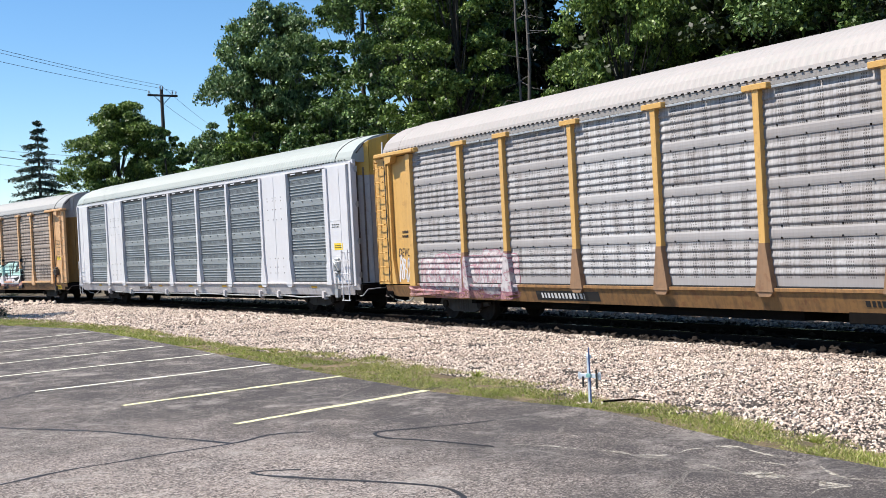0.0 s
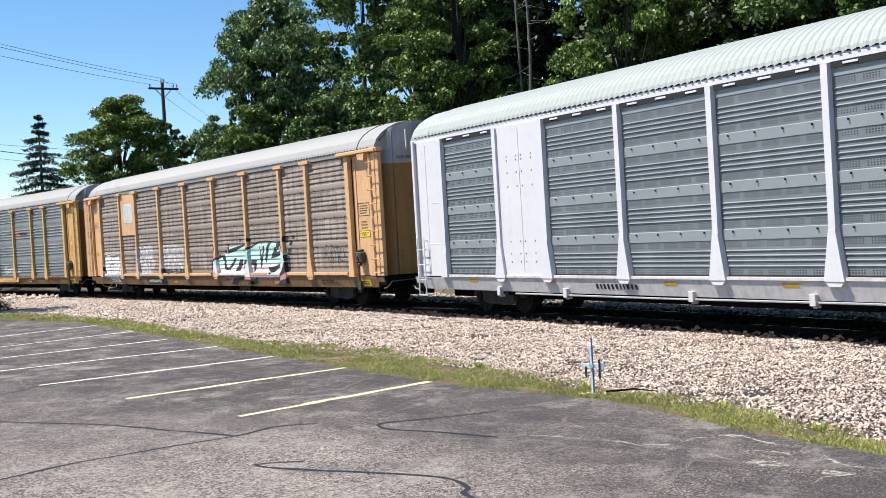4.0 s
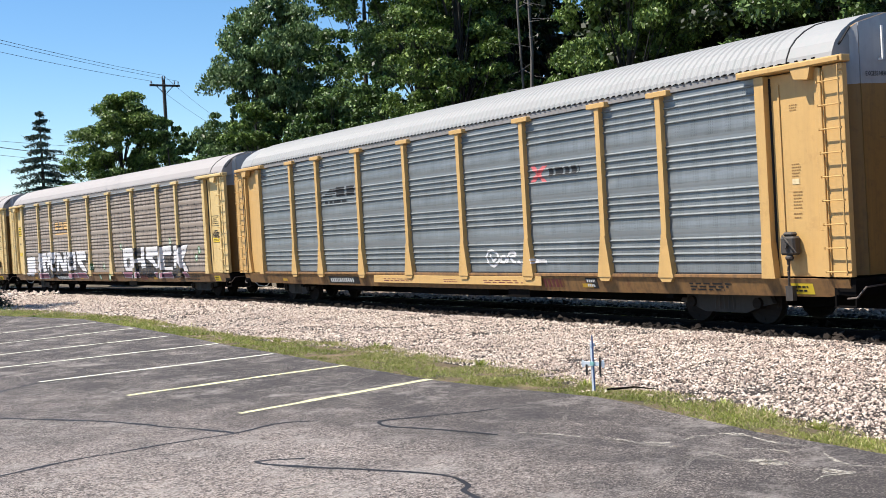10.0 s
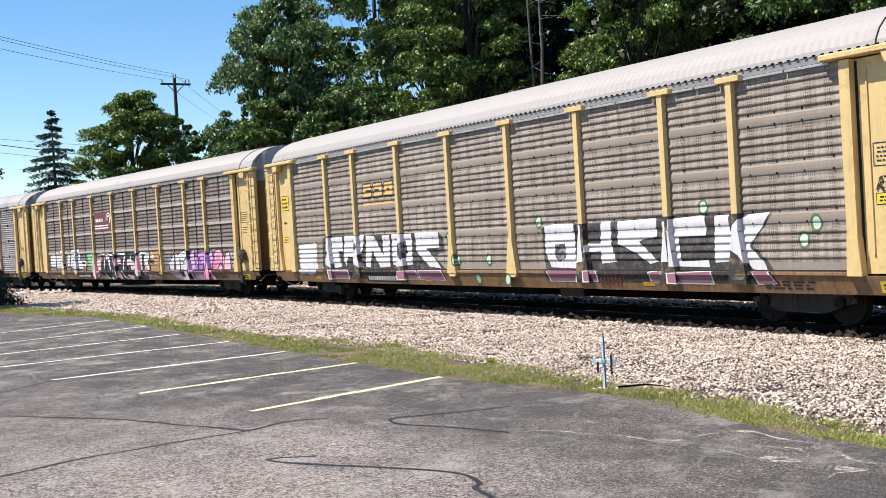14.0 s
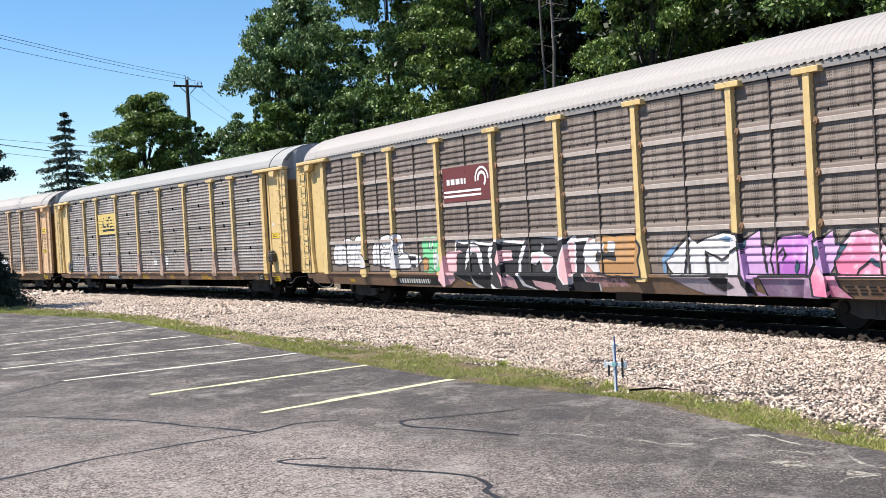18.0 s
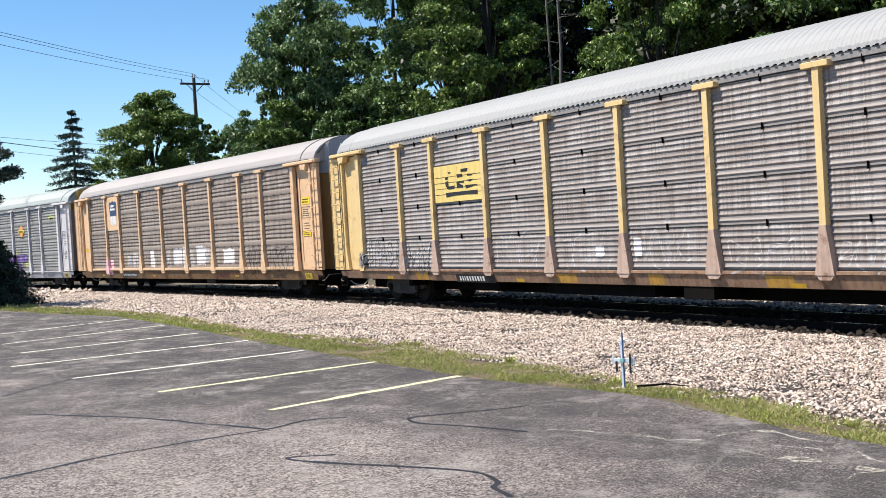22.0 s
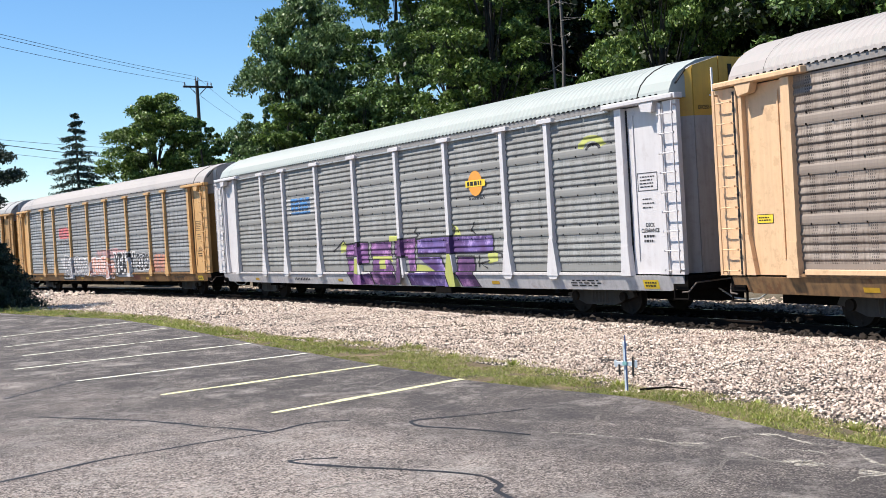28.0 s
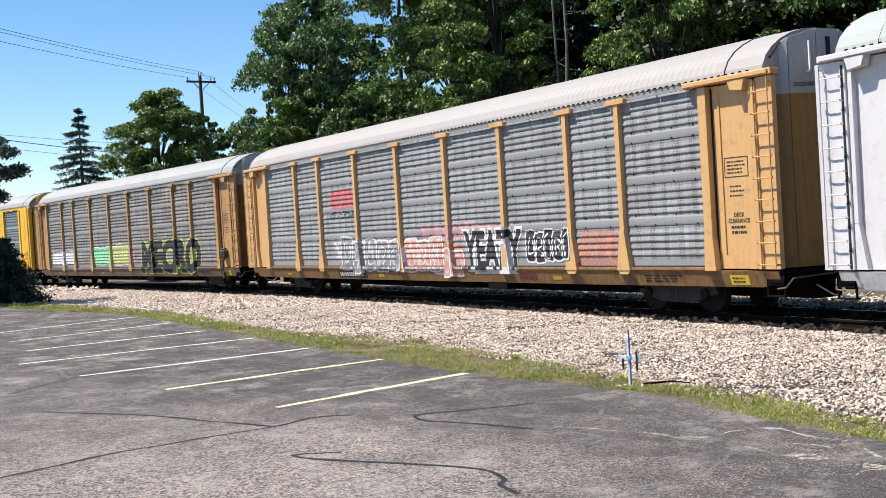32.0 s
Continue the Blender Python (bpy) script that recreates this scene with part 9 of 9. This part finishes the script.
HEAVY = (
    (((-2.24, 1.89), (-1.29, 1.95), (-0.74, 1.94), (-0.73, 1.32), (-1.31, 1.30), (-1.29, 1.56), (-2.28, 1.52)), "purple"),
    (((-0.49, 1.93), (0.81, 1.95), (0.75, 1.75), (0.81, 1.53), (-0.53, 1.52)), "purple"),
    (((1.05, 1.96), (1.52, 1.99), (2.30, 2.02), (2.19, 1.63), (2.21, 1.03), (1.84, 1.03), (1.81, 1.49), (1.01, 1.53)), "purple"),
    (((-2.19, 1.44), (-1.58, 1.43), (-1.58, 0.99), (-1.31, 0.92), (-0.60, 0.99), (-0.52, 0.62), (-1.94, 0.62), (-2.14, 1.01)), "purple"),
    (((-0.41, 1.42), (-0.03, 1.42), (-0.06, 1.11), (0.36, 1.11), (0.35, 1.41), (0.63, 1.39), (0.92, 1.02), (1.00, 0.63), (-0.43, 0.62), (-0.50, 1.02)), "purple"),
    (((1.12, 1.43), (1.43, 1.43), (1.48, 1.03), (1.45, 0.70), (1.16, 0.71), (1.07, 1.17)), "purple"),
    (((4.60, 1.44), (5.38, 1.43), (5.42, 1.20), (5.37, 1.00), (5.58, 0.64), (4.72, 0.61), (4.54, 1.03)), "purple"),
    (((2.37, 1.95), (2.80, 2.00), (4.08, 2.01), (6.35, 2.00), (6.35, 1.60), (5.85, 1.55), (4.36, 1.57), (2.41, 1.56)), "violet"),
    (((2.36, 1.46), (3.64, 1.45), (3.81, 1.16), (3.93, 1.02), (4.19, 0.61), (1.88, 0.63), (1.80, 0.98), (3.34, 1.03), (2.94, 1.21)), "violet"))
for i, (pts, col) in enumerate(HEAVY):
    cx_h, cz_h = sum(p[0] for p in pts) / len(pts), sum(p[1] for p in pts) / len(pts)
    grown = [(x + 0.06 * (1 if x > cx_h else -1), z + 0.05 * (1 if z > cz_h else -1)) for x, z in pts]
    on_car(8, "graffiti", stroke(grown), "black", 0.005, "black outline of the graffiti letters")
    on_car(8, "graffiti", stroke(pts), col, 0.008, "mottled purple graffiti letter stroke")
sprayed(8, "lime", 0.0065, "lime sprayed gap between the letters",
        ((-1.55, 1.46), (-1.32, 1.46), (-1.33, 0.96), (-1.60, 0.94)),
        ((-0.45, 1.51), (0.80, 1.50), (0.85, 1.32), (0.63, 1.40), (0.35, 1.41), (0.36, 1.12), (-0.06, 1.12), (-0.03, 1.42), (-0.43, 1.42)),
        ((0.70, 2.14), (1.18, 2.12), (1.17, 1.97), (0.69, 1.96)),
        ((2.21, 1.03), (2.31, 1.26), (2.80, 1.21), (3.27, 1.05)),
        ((4.18, 1.54), (4.33, 1.54), (4.47, 0.99), (4.59, 0.61), (4.23, 0.60), (4.03, 0.99)),
        ((6.07, 1.52), (6.56, 1.55), (6.54, 1.32), (6.10, 1.24)),
        ((4.39, 2.36), (4.67, 2.26), (4.80, 2.05), (4.46, 2.06), (4.40, 2.19)),
        ((-2.67, 1.98), (-2.27, 2.02), (-2.26, 1.71), (-2.66, 1.63)))
sprayed(8, "black", 0.0085, "thin black arrow of the graffiti",
        ((-3.25, 1.72), (-2.41, 2.08), (-2.24, 1.92), (-2.29, 1.88), (-2.42, 2.02), (-3.21, 1.66)),
        ((2.40, 2.34), (2.32, 2.20), (2.49, 2.10), (2.37, 2.01), (2.29, 2.02), (2.40, 2.11), (2.23, 2.19), (2.35, 2.34)),
        ((5.55, 2.39), (5.39, 2.17), (5.58, 2.06), (5.58, 2.03), (5.32, 2.16), (5.50, 2.39)),
        ((5.58, 1.16), (5.65, 1.49), (5.70, 1.49), (5.65, 1.16)),
        ((5.65, 1.27), (6.16, 1.35), (6.16, 1.31), (5.76, 1.23), (6.05, 1.14), (6.01, 1.11)),
        ((4.42, 2.32), (4.57, 2.25), (4.46, 2.07), (4.41, 2.07)),
        ((6.35, 1.60), (6.77, 1.51), (6.80, 1.35), (6.75, 1.35), (6.72, 1.49), (6.34, 1.56)))

# amber car
on_car(9, "graffiti", blob(-6.4, -4.35, 2.9, 3.62, 150, 0.25), "crimson", 0.004, "red sprayed patch")
on_car(9, "graffiti", scrawl(-6.3, -4.4, 2.65, 2.82, 151, 5, 0.02), "black", 0.005, "thin black signature")
on_car(9, "graffiti", blob(-6.9, -1.3, 1.0, 2.0, 152, 0.5), "faint", 0.002, "faint grey sprayed haze")
on_car(9, "graffiti", blob(0.4, 2.3, 0.66, 1.75, 156, 0.25), "rosy", 0.003, "orange red sprayed patch")
bubbles(9, -5.6, -1.35, 0.7, 2.1, "smoke", "white", 153, 5, 0.05)
bubbles(9, -1.2, 1.0, 0.7, 2.05, "rosy", "white", 155, 3, 0.05)
bubbles(9, 0.5, 2.1, 0.66, 1.7, "rosy", "white", 157, 3, 0.05, False)
piece_of_graffiti(9, "YEATY", 2.15, 4.95, 0.94, 2.0, "black", "white", None, 0.0, 0.04, edge=0.09)
on_car(9, "graffiti", blob(2.3, 5.0, 0.8, 1.05, 159, 0.4), "white", 0.005, "white drips under the letters")
bubbles(9, 5.15, 7.05, 1.0, 2.12, "black", "white", 161, 5, 0.05)
on_car(9, "graffiti", blob(7.2, 8.9, 1.0, 1.9, 158, 0.15), "rosy", 0.003, "orange sprayed haze")
on_car(9, "graffiti", blob(-1.2, 4.6, 1.7, 2.3, 159, 0.5), "rose", 0.001, "thin pink sprayed haze")

# brown orange car
on_car(10, "graffiti", blob(-4.6, 2.7, 1.05, 2.2, 160, 0.4), "rose", 0.002, "pink sprayed background")
throw_up(10, -4.0, -1.5, 1.05, 2.3, "green", "white", 161, 2)
throw_up(10, -1.5, 1.1, 1.05, 2.35, "lime", "white", 162, 2)
piece_of_graffiti(10, "MECRO", 2.8, 9.8, 0.75, 2.3, "black", "lime", None, 0.15, 0.06)
throw_up(10, -11.3, -9.3, 1.1, 2.1, "white", "grey", 163, 2)
throw_up(10, -9.2, -7.4, 1.1, 2.1, "white", "grey", 164, 2)

for n in (3, 4, 7, 9):
    on_car(n, "logo_bar", bars(4.75, 5.75, 0.68, 0.9, 1, n + 2, 0.9, True), M_MAROON, 0.01, "maroon company mark", flat=-1.55)
on_car(3, "warning_label", rect(6.35, 6.75, 0.68, 0.92), M_BLACK, 0.004, "black and white stencil panel", flat=-1.55)
on_car(3, "lettering", bars(6.38, 6.74, 0.7, 0.9, 2, 8, 0.6), M_WHITE, 0.007, flat=-1.55)
# company sign on the gold car's rear end bay and dark bars on two end doors
on_car(4, "sign_plate", rect(-12.82, -12.2, 3.1, 3.62), M_BLACK, 0.003, "black edged yellow sign", flat=-1.452)
on_car(4, "sign_plate", rect(-12.8, -12.22, 3.12, 3.6), M_SIGN, 0.006, "yellow company sign", flat=-1.452)
on_car(4, "lettering", bars(-12.76, -12.26, 3.15, 3.57, 3, 4, 0.55), M_BLACK, 0.009, flat=-1.452)
on_car(4, "lettering", bars(-12.68, -12.4, 2.62, 2.7, 1, 5, 0.9), M_BLACK, 0.004, flat=-1.452)
for n, za in ((5, 3.75), (5, 2.75), (6, 3.2)):
    part("door_bar", boxes((HALF + 0.02, HALF + 0.06, -0.33, 0.28, za, za + 0.16), bevel=0.006), M_BLACK, CARS[n], "black bar across the end door")
# added plate in brighter paint stands for the sunlit stretch of the sill
lit_sill = boxes((-3.5, 4.75, -1.572, -1.555, 0.72, 0.945), bevel=0.007)
part("sill_plate", lit_sill, Y3, CARS[3], "brighter golden plate for the lit middle of the sill")
for x0, x1 in ((-2.9, -1.2), (0.4, 1.1), (2.3, 4.1)):
    on_car(3, "lettering", bars(x0, x1, 0.76, 0.86, 2, 7, 0.4), M_MAROON, 0.026, flat=-1.549)


motions()
